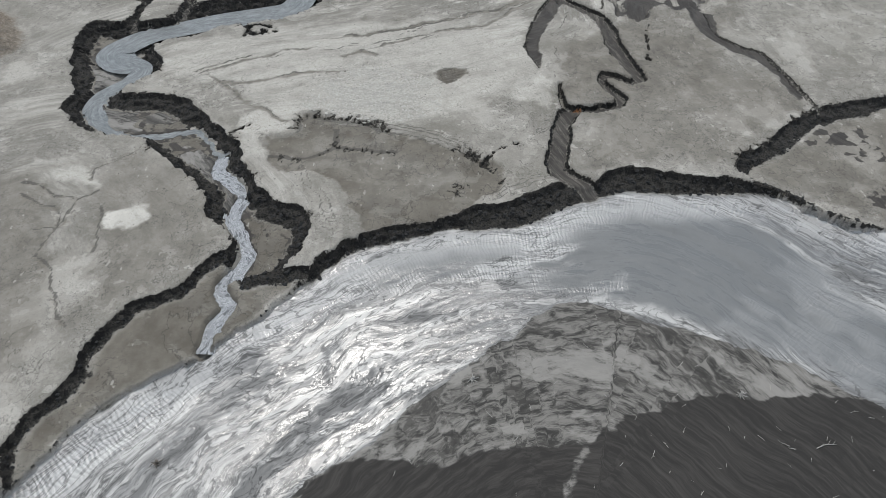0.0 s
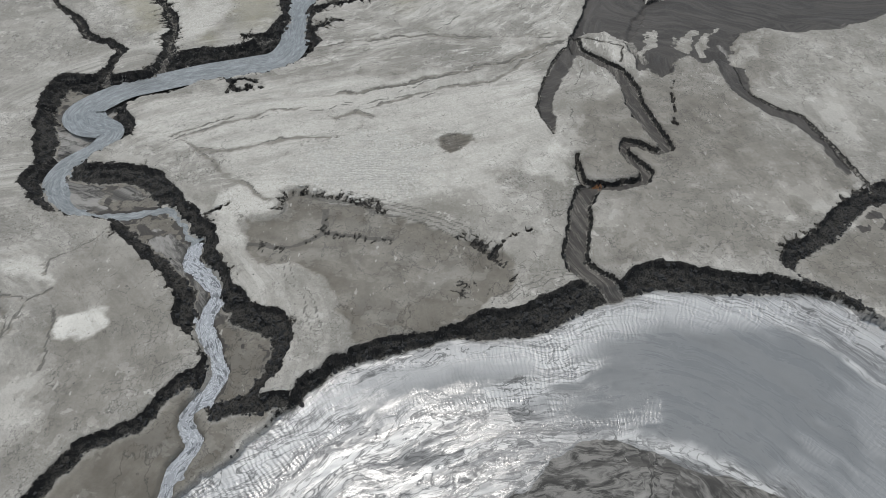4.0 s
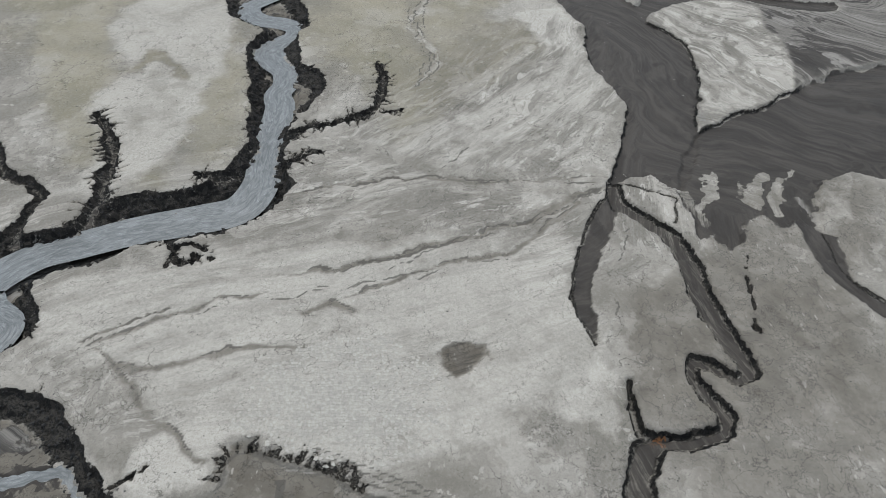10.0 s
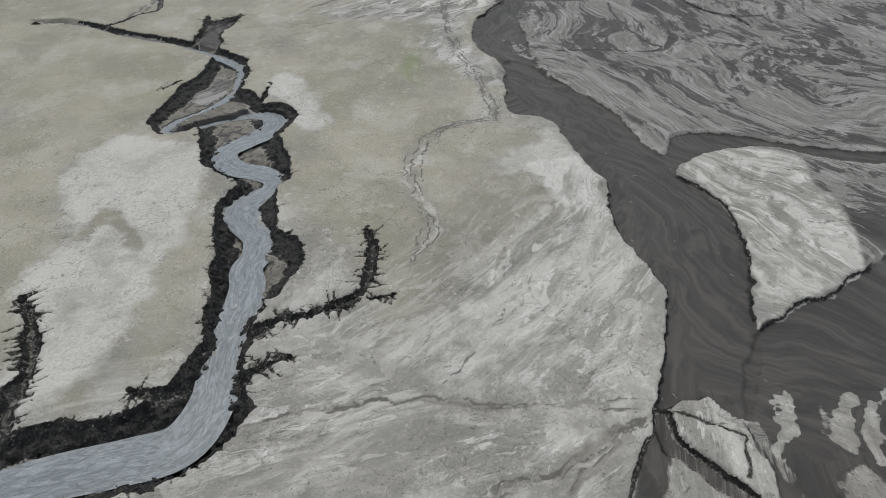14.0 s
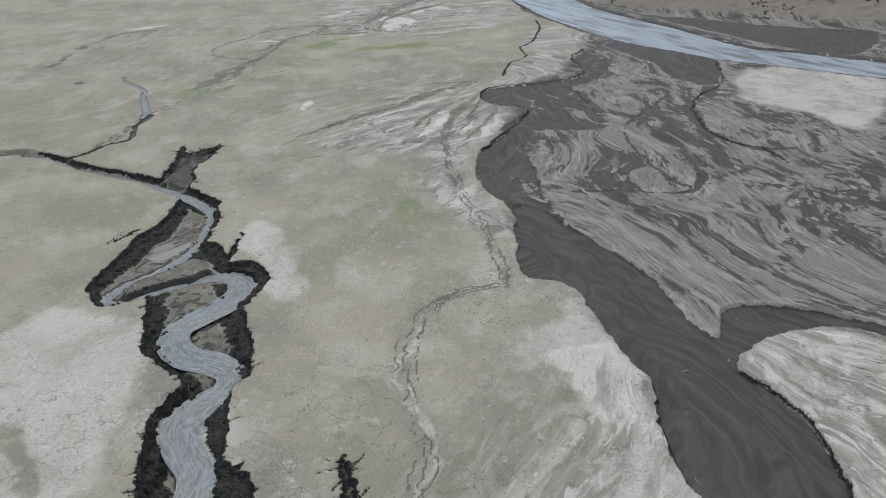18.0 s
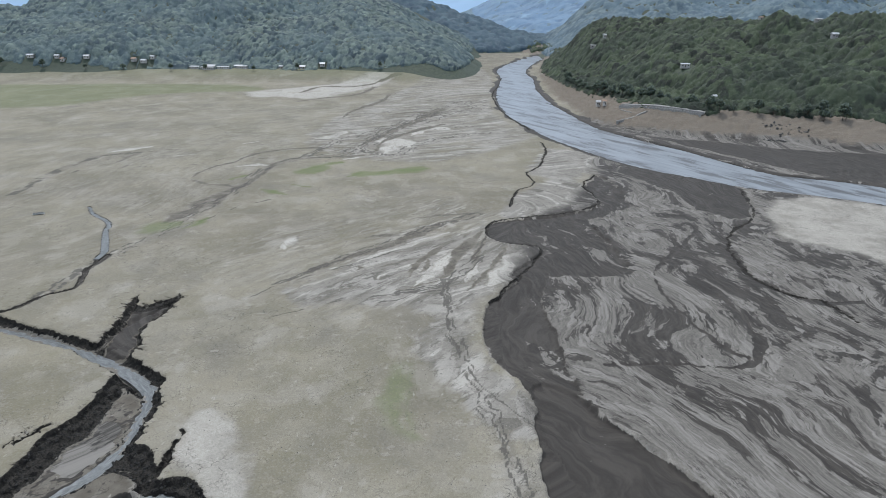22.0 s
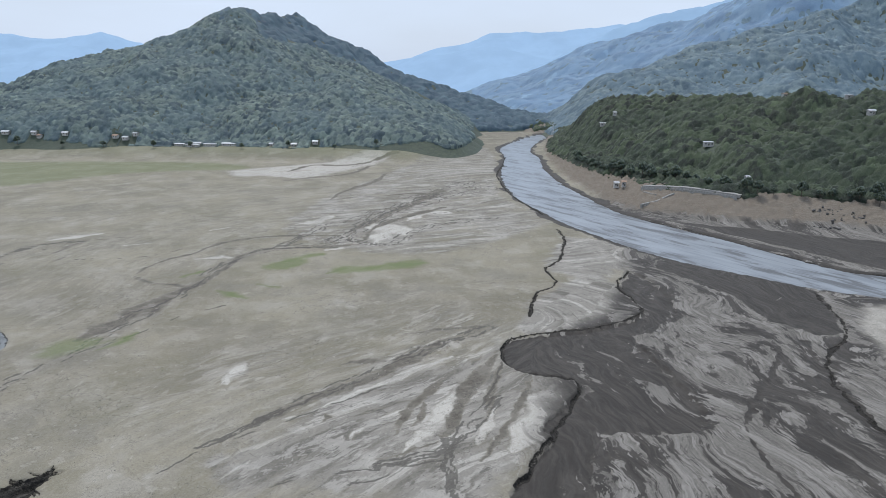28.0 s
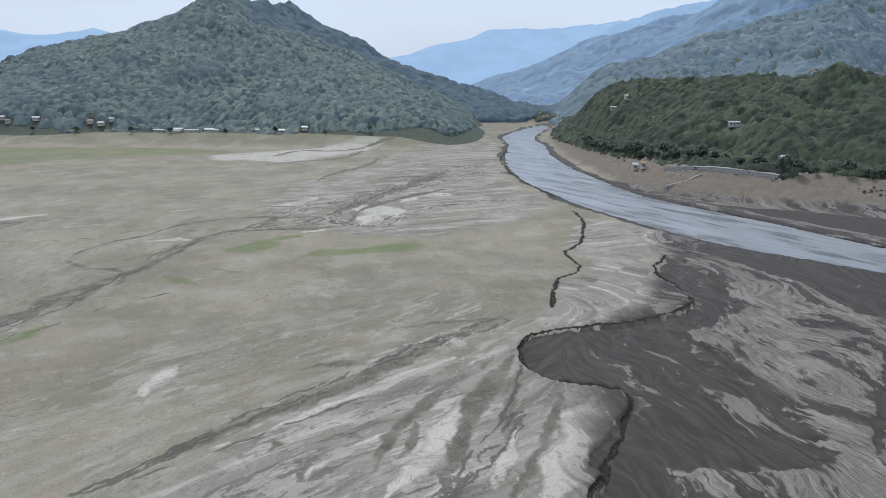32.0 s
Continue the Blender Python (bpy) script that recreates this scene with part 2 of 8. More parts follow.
    col = mixed(tree, times(tree, times(tree, still, pan_line), ramped(tree, mid, 0.47, 0.54, 0.0, 0.8)), col, (0.07, 0.067, 0.061))
    col = mixed(tree, times(tree, lively, ramped(tree, marble, 0.585, 0.597, 0.0, 0.75)), col, (0.52, 0.51, 0.485))
    col = mixed(tree, times(tree, lively, ramped(tree, marble, 0.41, 0.395, 0.0, 0.5)), col, (0.16, 0.155, 0.14))
    col = mixed(tree, times(tree, times(tree, lively, swirl_line), ramped(tree, curd2, 0.46, 0.52, 0.0, 0.85)), col, (0.06, 0.058, 0.053))
    # dark threads left by trickles
    seam = crisp(tree, stored(tree, "seam"), fine, 0.5, 0.2)
    col = mixed(tree, times(tree, seam, 0.8), col, (0.075, 0.072, 0.066))
    # thin rills and shrinkage cracks, in patches
    for size, thin, where, amount in ((0.11, 0.012, big, 0.75), (0.55, 0.03, mid, 0.6)):
        c = nodes.new("ShaderNodeTexCoord")
        bend = nodes.new("ShaderNodeMixRGB")
        bend.blend_type = "ADD"
        bend.inputs["Fac"].default_value = 1.0
        w = nodes.new("ShaderNodeTexNoise")
        w.inputs["Scale"].default_value = size * 2.5
        w.inputs["Detail"].default_value = 6.0
        k = nodes.new("ShaderNodeVectorMath")
        k.operation = "SCALE"
        k.inputs["Scale"].default_value = 0.9 / size
        links.new(c.outputs["Object"], w.inputs["Vector"])
        links.new(w.outputs["Color"], k.inputs[0])
        links.new(c.outputs["Object"], bend.inputs[1])
        links.new(k.outputs["Vector"], bend.inputs[2])
        v = nodes.new("ShaderNodeTexVoronoi")
        v.feature = "DISTANCE_TO_EDGE"
        v.inputs["Scale"].default_value = size
        links.new(bend.outputs["Color"], v.inputs["Vector"])
        crack = ramped(tree, v.outputs["Distance"], thin * 0.4, thin, amount, 0.0)
        col = mixed(tree, times(tree, crack, ramped(tree, where, 0.5, 0.6)), col, (0.085, 0.081, 0.073))
    # wrinkled rills with crisp edges, in clusters
    web = noisy(tree, 0.3, 9, 0.62)
    web_line = sums(tree, "ABSOLUTE", sums(tree, "SUBTRACT", web, 0.5), 0.0)
    cluster = ramped(tree, noisy(tree, 0.035, 4, 0.5), 0.47, 0.53)
    cluster = times(tree, cluster, ramped(tree, stored(tree, "olive"), 0.2, 0.8, 1.0, 0.12))
    cluster = times(tree, cluster, ramped(tree, stored(tree, "pale"), 0.2, 0.6, 1.0, 0.3))
    col = mixed(tree, times(tree, cluster, ramped(tree, web_line, 0.003, 0.013, 0.7, 0.0)), col, (0.05, 0.048, 0.044))
    col = mixed(tree, times(tree, cluster, ramped(tree, web, 0.5, 0.56, 0.0, 0.3)), col, (0.12, 0.115, 0.105))
    flecks = ramped(tree, noisy(tree, 0.8, 4, 0.5, (1.0, 0.45, 1.0)), 0.66, 0.69, 0.0, 0.5)
    col = mixed(tree, times(tree, flecks, ramped(tree, curd, 0.42, 0.56)), col, (0.44, 0.43, 0.405))
    tuft = times(tree, ramped(tree, noisy(tree, 0.75, 3, 0.6), 0.63, 0.69), ramped(tree, noisy(tree, 0.06, 5, 0.6), 0.46, 0.6, 0.05, 0.75))
    col = mixed(tree, times(tree, tuft, stored(tree, "olive")), col, (0.085, 0.083, 0.055))
    spots = ramped(tree, grit, 0.66, 0.76)
    col = mixed(tree, times(tree, spots, 0.5), col, (0.1, 0.096, 0.085))
    # cracked crust between the plates
    earth = mixed(tree, ramped(tree, fine, 0.3, 0.7), (0.118, 0.099, 0.081), (0.24, 0.208, 0.172))
    earth = mixed(tree, ramped(tree, mid, 0.4, 0.65, 0.0, 0.7), earth, (0.17, 0.15, 0.125))
    sep_p = nodes.new("ShaderNodeSeparateXYZ")
    links.new(nodes.new("ShaderNodeTexCoord").outputs["Object"], sep_p.inputs["Vector"])
    level = sums(tree, "SINE", sums(tree, "MULTIPLY_ADD", sep_p.outputs["Z"], 5.5, times(tree, mid, 4.0)), 0.0)
    earth = mixed(tree, ramped(tree, level, 0.2, 0.9, 0.0, 0.45), earth, (0.12, 0.1, 0.082))
    col = mixed(tree, stored(tree, "earth"), col, earth)
    green = mixed(tree, ramped(tree, fine, 0.35, 0.65), (0.085, 0.125, 0.048), (0.15, 0.185, 0.08))
    col = mixed(tree, times(tree, stored(tree, "green"), ramped(tree, fine, 0.36, 0.56, 0.55, 1.0)), col, green)
    col = mixed(tree, crisp(tree, stored(tree, "rust"), fine, 0.6), col, (0.3, 0.13, 0.045))

    # dark wet mud: whole flats, and the braided mosaic of the delta
    wetcol = mixed(tree, ramped(tree, drawn_out(tree, 6.0, 20.0, 9, 0.62, 2.0, 111.0), 0.36, 0.66), (0.03, 0.0272, 0.0245), (0.056, 0.0512, 0.0465))
    wetcol = mixed(tree, ramped(tree, thread, 0.62, 0.78, 0.0, 0.5), wetcol, (0.1, 0.095, 0.089))
    delta = stored(tree, "delta")
    ash = mixed(tree, ramped(tree, thread, 0.36, 0.6), (0.1, 0.096, 0.09), (0.18, 0.174, 0.165))
    ash = mixed(tree, ramped(tree, sweep, 0.57, 0.68, 0.0, 0.6), ash, (0.26, 0.255, 0.245))
    col = mixed(tree, delta, col, ash)
    rill = sums(tree, "ABSOLUTE", sums(tree, "SUBTRACT", drawn_out(tree, 5.0, 24.0, 7, 0.6, 1.3, 29.0), 0.5), 0.0)
    rill = times(tree, ramped(tree, rill, 0.004, 0.014, 1.0, 0.0), ramped(tree, mid, 0.4, 0.55))
    spread_noise = drawn_out(tree, 26.0, 70.0, 3, 0.5, 0.2, 53.0)
    pool = drawn_out(tree, 6.5, 19.0, 11, 0.69, 0.35, 47.0)
    pool = sums(tree, "ADD", pool, times(tree, sums(tree, "SUBTRACT", spread_noise, 0.5), 0.55))
    pool = sums(tree, "ADD", pool, times(tree, sums(tree, "SUBTRACT", thread, 0.5), 0.22))
    braid = ramped(tree, pool, 0.486, 0.473)
    wet = sums(tree, "MAXIMUM", crisp(tree, stored(tree, "wet"), thread, 0.7, 0.1), times(tree, delta, braid))
    # leaf-shaped islands of lighter silt left between the braids
    isle = drawn_out(tree, 6.0, 15.0, 10, 0.66, 0.3, 41.0)
    isle = sums(tree, "ADD", isle, times(tree, sums(tree, "SUBTRACT", spread_noise, 0.5), 0.3))
    isle = sums(tree, "ADD", isle, times(tree, sums(tree, "SUBTRACT", thread, 0.5), 0.16))
    isle = times(tree, ramped(tree, sums(tree, "SUBTRACT", isle, times(tree, stored(tree, "wet"), 0.05)), 0.55, 0.565), ramped(tree, delta, 0.2, 0.5))
    silt = mixed(tree, ramped(tree, thread, 0.36, 0.62), (0.15, 0.146, 0.14), (0.25, 0.244, 0.234))
    col = mixed(tree, isle, col, silt)
    wet = times(tree, wet, sums(tree, "SUBTRACT", 1.0, isle))
    wet = sums(tree, "MAXIMUM", wet, times(tree, times(tree, rill, 0.85), ramped(tree, delta, 0.3, 0.7)))
    col = mixed(tree, wet, col, wetcol)

    # the river's silvery bed: damp silt and mirror-wet films in streaks, with pale sheen painted in
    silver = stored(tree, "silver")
    damp_sheen = mixed(tree, ramped(tree, thread, 0.35, 0.66), (0.12, 0.122, 0.124), (0.215, 0.217, 0.217))
    damp_sheen = mixed(tree, ramped(tree, sweep, 0.49, 0.6), damp_sheen, (0.38, 0.382, 0.38))
    damp_sheen = mixed(tree, ramped(tree, blotch, 0.47, 0.4, 0.0, 0.75), damp_sheen, (0.075, 0.076, 0.077))
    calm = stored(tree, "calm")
    damp_sheen = mixed(tree, calm, damp_sheen, mixed(tree, mid, (0.112, 0.118, 0.122), (0.142, 0.149, 0.154)))
    # the ripples' silvery reflection is painted on as a paler colour
    damp_sheen = mixed(tree, times(tree, stored(tree, "ripple"), 0.75), damp_sheen, mixed(tree, thread, (0.27, 0.275, 0.28), (0.44, 0.445, 0.45)))
    damp_sheen = mixed(tree, times(tree, line, times(tree, 0.7, sums(tree, "SUBTRACT", 1.0, calm))), damp_sheen, (0.06, 0.06, 0.06))
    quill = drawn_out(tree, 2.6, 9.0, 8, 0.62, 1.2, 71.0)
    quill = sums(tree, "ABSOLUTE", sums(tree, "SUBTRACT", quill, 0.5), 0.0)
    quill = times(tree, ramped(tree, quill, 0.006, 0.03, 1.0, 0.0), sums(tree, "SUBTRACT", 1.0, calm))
    damp_sheen = mixed(tree, times(tree, quill, 0.8), damp_sheen, (0.05, 0.05, 0.05))
    col = mixed(tree, silver, col, damp_sheen)
    bar = stored(tree, "bar")
    feather = drawn_out(tree, 2.0, 6.5, 9, 0.72, 1.0, 31.0)
    barcol = mixed(tree, ramped(tree, feather, 0.4, 0.6), (0.032, 0.031, 0.029), (0.165, 0.16, 0.152))
    barcol = mixed(tree, ramped(tree, blotch, 0.52, 0.6, 0.0, 0.8), barcol, (0.235, 0.23, 0.22))
    barcol = mixed(tree, ramped(tree, blotch, 0.46, 0.42, 0.0, 0.7), barcol, (0.045, 0.043, 0.04))
    barcol = mixed(tree, crisp(tree, stored(tree, "murk"), sweep, 1.3, 0.12), barcol, mixed(tree, ramped(tree, thread, 0.4, 0.72), (0.022, 0.0205, 0.019), (0.05, 0.047, 0.044)))
    shoal = crisp(tree, bar, thread, 0.5)
    col = mixed(tree, shoal, col, barcol)

    # fresh black banks between brink and toe
    brink = sums(tree, "ADD", stored(tree, "brink"), times(tree, sums(tree, "SUBTRACT", fine, 0.5), 1.1))
    toe = sums(tree, "ADD", stored(tree, "toe"), times(tree, sums(tree, "SUBTRACT", fine, 0.5), 2.4))
    bank = times(tree, ramped(tree, brink, -0.06, 0.1), ramped(tree, toe, -0.25, 0.35, 1.0, 0.0))
    clod = noisy(tree, 2.4, 6, 0.7)
    block = nodes.new("ShaderNodeTexVoronoi")
    block.inputs["Scale"].default_value = 0.9
    links.new(nodes.new("ShaderNodeTexCoord").outputs["Object"], block.inputs["Vector"])
    tone = nodes.new("ShaderNodeSeparateColor")
    links.new(block.outputs["Color"], tone.inputs["Color"])
    black = mixed(tree, ramped(tree, sums(tree, "ADD", times(tree, tone.outputs[0], 0.35), clod), 0.55, 0.92), (0.004, 0.0038, 0.0035), (0.024, 0.0225, 0.02))
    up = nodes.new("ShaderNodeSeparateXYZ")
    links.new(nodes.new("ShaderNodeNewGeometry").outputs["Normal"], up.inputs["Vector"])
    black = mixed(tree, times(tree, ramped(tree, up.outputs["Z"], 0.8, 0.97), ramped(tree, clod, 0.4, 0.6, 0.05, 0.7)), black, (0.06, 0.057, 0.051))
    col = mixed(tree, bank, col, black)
    damped = sums(tree, "MAXIMUM", sums(tree, "MAXIMUM", wet, shoal), sums(tree, "MAXIMUM", silver, sums(tree, "MAXIMUM", bank, stored(tree, "green"))))
    damped = sums(tree, "MAXIMUM", damped, stored(tree, "brown"))
    dry = sums(tree, "SUBTRACT", 1.0, damped)
    col = mixed(tree, times(tree, dry, ramped(tree, grit, 0.35, 0.75, 0.0, 0.3)), col, (0.09, 0.087, 0.08))
    col = mixed(tree, times(tree, dry, ramped(tree, fine, 0.48, 0.66, 0.0, 0.2)), col, (0.4, 0.392, 0.368))
    col = mixed(tree, times(tree, dry, ramped(tree, noisy(tree, 3.0, 5, 0.7), 0.53, 0.66, 0.0, 0.24)), col, (0.08, 0.077, 0.07))
    grain = noisy(tree, 2.1, 6, 0.78)
    col = mixed(tree, times(tree, dry, ramped(tree, grain, 0.5, 0.36, 0.0, 0.22)), col, (0.1, 0.096, 0.086))
    col = mixed(tree, times(tree, dry, ramped(tree, grain, 0.56, 0.68, 0.0, 0.16)), col, (0.44, 0.43, 0.405))
    warm = nodes.new("ShaderNodeMix")
    warm.data_type, warm.blend_type = "RGBA", "MULTIPLY"
    warm.inputs["Factor"].default_value = 1.0
    links.new(col, warm.inputs["A"])
    warm.inputs["B"].default_value = (1.03, 0.99, 0.93, 1)
    links.new(warm.outputs["Result"], shader.inputs["Base Color"])
    rough = blend(tree, wet, 0.92, ramped(tree, thread, 0.3, 0.7, 0.6, 0.8))
    film = ramped(tree, sums(tree, "ADD", times(tree, thread, 0.5), times(tree, sweep, 0.5)), 0.42, 0.6, 0.19, 0.42)
    film = sums(tree, "ADD", film, ramped(tree, blotch, 0.49, 0.42, 0.0, 0.35))
    film = sums(tree, "ADD", film, ramped(tree, feather, 0.47, 0.4, 0.0, 0.2))
    film = sums(tree, "ADD", film, times(tree, quill, 0.3))
    rough = blend(tree, silver, rough, film)
    rough = blend(tree, bar, rough, 0.8)
    rough = blend(tree, bank, rough, 0.9)
    links.new(rough, shader.inputs["Roughness"])
    links.new(blend(tree, times(tree, silver, sums(tree, "SUBTRACT", 1.0, shoal)), 0.28, blend(tree, calm, 0.75, 0.5)), shader.inputs["Specular IOR Level"])
    # relief: clods, grit, streak edges and the river's ripples
    sep = nodes.new("ShaderNodeSeparateXYZ")
    links.new(field(tree, "flow"), sep.inputs["Vector"])
    phase = sums(tree, "MULTIPLY_ADD", sep.outputs["Y"], 7.0, times(tree, mid, 30.0))
    ripple = times(tree, sums(tree, "SINE", phase, 0.0), stored(tree, "ripple"))
    relief = sums(tree, "ADD", times(tree, mid, 0.7), sums(tree, "ADD", times(tree, fine, 0.5), times(tree, grit, 0.14)))
    relief = sums(tree, "ADD", relief, sums(tree, "ADD", times(tree, thread, 0.35), times(tree, ripple, 0.42)))
    relief = sums(tree, "ADD", relief, times(tree, times(tree, clod, bank), 2.2))
    relief = times(tree, relief, blend(tree, silver, 1.0, 0.35))
    links.new(bumped(tree, relief, 0.8, 0.3), shader.inputs["Normal"])
    return m


def water_material(name, dark, light, rough, scale=0.35, stretch=(1, 1, 1)):
    m, nodes, links, shader = material(name)
    tree = m.node_tree
    run = noisy(tree, scale, 7, 0.62, stretch)
    rip = noisy(tree, 2.2, 4, 0.6)
    links.new(mixed(tree, ramped(tree, run, 0.35, 0.7), dark, light), shader.inputs["Base Color"])
    shader.inputs["Roughness"].default_value = rough
    shader.inputs["IOR"].default_value = 1.33
    links.new(bumped(tree, sums(tree, "ADD", run, sums(tree, "MULTIPLY", rip, 0.3)), 0.2, 0.2), shader.inputs["Normal"])
    return m


def forest_material(name, low, high, tint=(0.1, 0.1, 0.1), scale=0.05, through_leaf=0.4, spread=0.7, sheen=0.3):
    """Foliage: leaf noise, a tone for each clump, and leaves that let light through."""
    m, nodes, links, shader = material(name)
    tree = m.node_tree
    big = noisy(tree, scale * 0.12, 5, 0.55)
    leaf = noisy(tree, scale * 4, 8, 0.72)
    g = nodes.new("ShaderNodeNewGeometry")
    col = mixed(tree, ramped(tree, leaf, 0.32, 0.68), low, high)
    col = mixed(tree, ramped(tree, big, 0.35, 0.65, 0.0, 0.6), col, tint)
    hue = nodes.new("ShaderNodeHueSaturation")
    links.new(col, hue.inputs["Color"])
    links.new(sums(tree, "MULTIPLY_ADD", g.outputs["Random Per Island"], spread, 1 - 0.5 * spread), hue.inputs["Value"])
    links.new(sums(tree, "MULTIPLY_ADD", g.outputs["Random Per Island"], -0.05, 0.525), hue.inputs["Hue"])
    links.new(hue.outputs["Color"], shader.inputs["Base Color"])
    shader.inputs["Roughness"].default_value = 0.75
    # the bluish sheen stands in for haze over the foliage
    shader.inputs["Sheen Weight"].default_value = sheen
    shader.inputs["Sheen Roughness"].default_value = 0.7
    shader.inputs["Sheen Tint"].default_value = (0.7, 0.85, 1.0, 1)
    normal = bumped(tree, leaf, 0.9, 1.2)
    links.new(normal, shader.inputs["Normal"])
    if through_leaf:
        glow = nodes.new("ShaderNodeBsdfTranslucent")
        links.new(hue.outputs["Color"], glow.inputs["Color"])
        both = nodes.new("ShaderNodeMixShader")
        both.inputs["Fac"].default_value = through_leaf
        links.new(shader.outputs["BSDF"], both.inputs[1])
        links.new(glow.outputs["BSDF"], both.inputs[2])
        links.new(both.outputs["Shader"], nodes["Material Output"].inputs["Surface"])
    return m


MUD = mud_material()
STREAM = water_material("milky_stream_water", (0.185, 0.2, 0.215), (0.28, 0.295, 0.31), 0.36, 0.8)
tree = STREAM.node_tree
current = drawn_out(tree, 1.3, 5.5, 9, 0.68, 1.8)
eddy = drawn_out(tree, 1.0, 2.6, 7, 0.62, 2.4, 17.0)
thread_line = sums(tree, "ABSOLUTE", sums(tree, "SUBTRACT", eddy, 0.5), 0.0)
body = mixed(tree, ramped(tree, current, 0.36, 0.64), (0.108, 0.116, 0.117), (0.195, 0.207, 0.206))
body = mixed(tree, ramped(tree, eddy, 0.58, 0.72, 0.0, 0.35), body, (0.32, 0.33, 0.338))
body = mixed(tree, times(tree, ramped(tree, thread_line, 0.002, 0.014, 0.5, 0.0), ramped(tree, current, 0.5, 0.64)), body, (0.52, 0.53, 0.535))
tree.links.new(body, tree.nodes["Principled BSDF"].inputs["Base Color"])
tree.links.new(bumped(tree, sums(tree, "ADD", eddy, times(tree, current, 0.6)), 0.55, 0.25), tree.nodes["Principled BSDF"].inputs["Normal"])
CHUTE_WATER = water_material("broken_white_water", (0.2, 0.212, 0.222), (0.32, 0.33, 0.34), 0.3, 1.2)
tree = CHUTE_WATER.node_tree
froth = drawn_out(tree, 0.55, 1.5, 9, 0.72, 1.6)
lace = drawn_out(tree, 1.2, 4.0, 8, 0.66, 2.0, 9.0)
lace_line = sums(tree, "ABSOLUTE", sums(tree, "SUBTRACT", lace, 0.5), 0.0)
body = mixed(tree, ramped(tree, lace, 0.38, 0.6), (0.1, 0.104, 0.108), (0.26, 0.268, 0.275))
body = mixed(tree, ramped(tree, froth, 0.52, 0.64, 0.0, 0.7), body, (0.5, 0.51, 0.52))
body = mixed(tree, ramped(tree, lace_line, 0.004, 0.03, 0.75, 0.0), body, (0.62, 0.63, 0.64))
tree.links.new(body, tree.nodes["Principled BSDF"].inputs["Base Color"])
tree.links.new(bumped(tree, sums(tree, "ADD", froth, lace), 0.8, 0.3), tree.nodes["Principled BSDF"].inputs["Normal"])
RIVER_WATER = water_material("grey_river_water", (0.21, 0.245, 0.28), (0.34, 0.38, 0.42), 0.3, 0.045, (2.2, 0.7, 1))
tree = RIVER_WATER.node_tree


def run_noise(tree, turn, wide, long, shift, detail=8, rough=0.62):
    """Noise drawn out along one bearing."""
    turned = tree.nodes.new("ShaderNodeMapping")
    turned.inputs["Rotation"].default_value = (0, 0, radians(turn))
    scaled = tree.nodes.new("ShaderNodeMapping")
    scaled.inputs["Scale"].default_value = (1 / wide, 1 / long, 1)
    scaled.inputs["Location"].default_value = (shift, shift, 0)
    n = tree.nodes.new("ShaderNodeTexNoise")
    n.inputs["Scale"].default_value = 1.0
    n.inputs["Detail"].default_value = detail
    n.inputs["Roughness"].default_value = rough
    n.inputs["Distortion"].default_value = 0.5
    tree.links.new(tree.nodes.new("ShaderNodeTexCoord").outputs["Object"], turned.inputs["Vector"])
    tree.links.new(turned.outputs["Vector"], scaled.inputs["Vector"])
    tree.links.new(scaled.outputs["Vector"], n.inputs["Vector"])
    return n.outputs["Fac"]


race = run_noise(tree, -32, 7.0, 38.0, 3.0)
shallow = run_noise(tree, -32, 14.0, 70.0, 8.0)
body = mixed(tree, ramped(tree, race, 0.36, 0.66), (0.19, 0.208, 0.226), (0.27, 0.294, 0.318))
body = mixed(tree, times(tree, ramped(tree, shallow, 0.47, 0.55), ramped(tree, race, 0.54, 0.47, 0.15, 0.85)), body, (0.08, 0.08, 0.08))
body = mixed(tree, ramped(tree, race, 0.68, 0.76, 0.0, 0.4), body, (0.5, 0.53, 0.56))
tree.links.new(body, tree.nodes["Principled BSDF"].inputs["Base Color"])
WOOD_W = forest_material("hillside_forest", (0.03, 0.045, 0.03), (0.065, 0.085, 0.05), (0.04, 0.058, 0.04), 0.05, 0.0, 0.0, 0.0)
# blue haze of the distance is mixed into this forest colour
FAR_WOOD = forest_material("distant_hazed_forest", (0.055, 0.1, 0.135), (0.115, 0.18, 0.215), (0.085, 0.15, 0.2), 0.05, 0.0, 0.0, 0.1)


def canopy_material(name, low, high, tint, scale=0.25):
    """A closed leaf canopy seen from afar; every crown has its own tone."""
    m, nodes, links, shader = material(name)
    tree = m.node_tree
    big = noisy(tree, 0.012, 5, 0.55)
    leaf = noisy(tree, scale, 9, 0.75)
    tone = stored(tree, "tone")
    v = sums(tree, "ADD", times(tree, leaf, 0.62), times(tree, tone, 0.48))
    col = mixed(tree, ramped(tree, v, 0.33, 0.72), low, high)
    col = mixed(tree, ramped(tree, big, 0.38, 0.62, 0.0, 0.55), col, tint)
    col = mixed(tree, ramped(tree, tone, 0.93, 0.97, 0.0, 0.5), col, tuple(1.5 * c for c in high))
    links.new(col, shader.inputs["Base Color"])
    shader.inputs["Roughness"].default_value = 0.8
    links.new(bumped(tree, leaf, 1.0, 2.0), shader.inputs["Normal"])
    return m


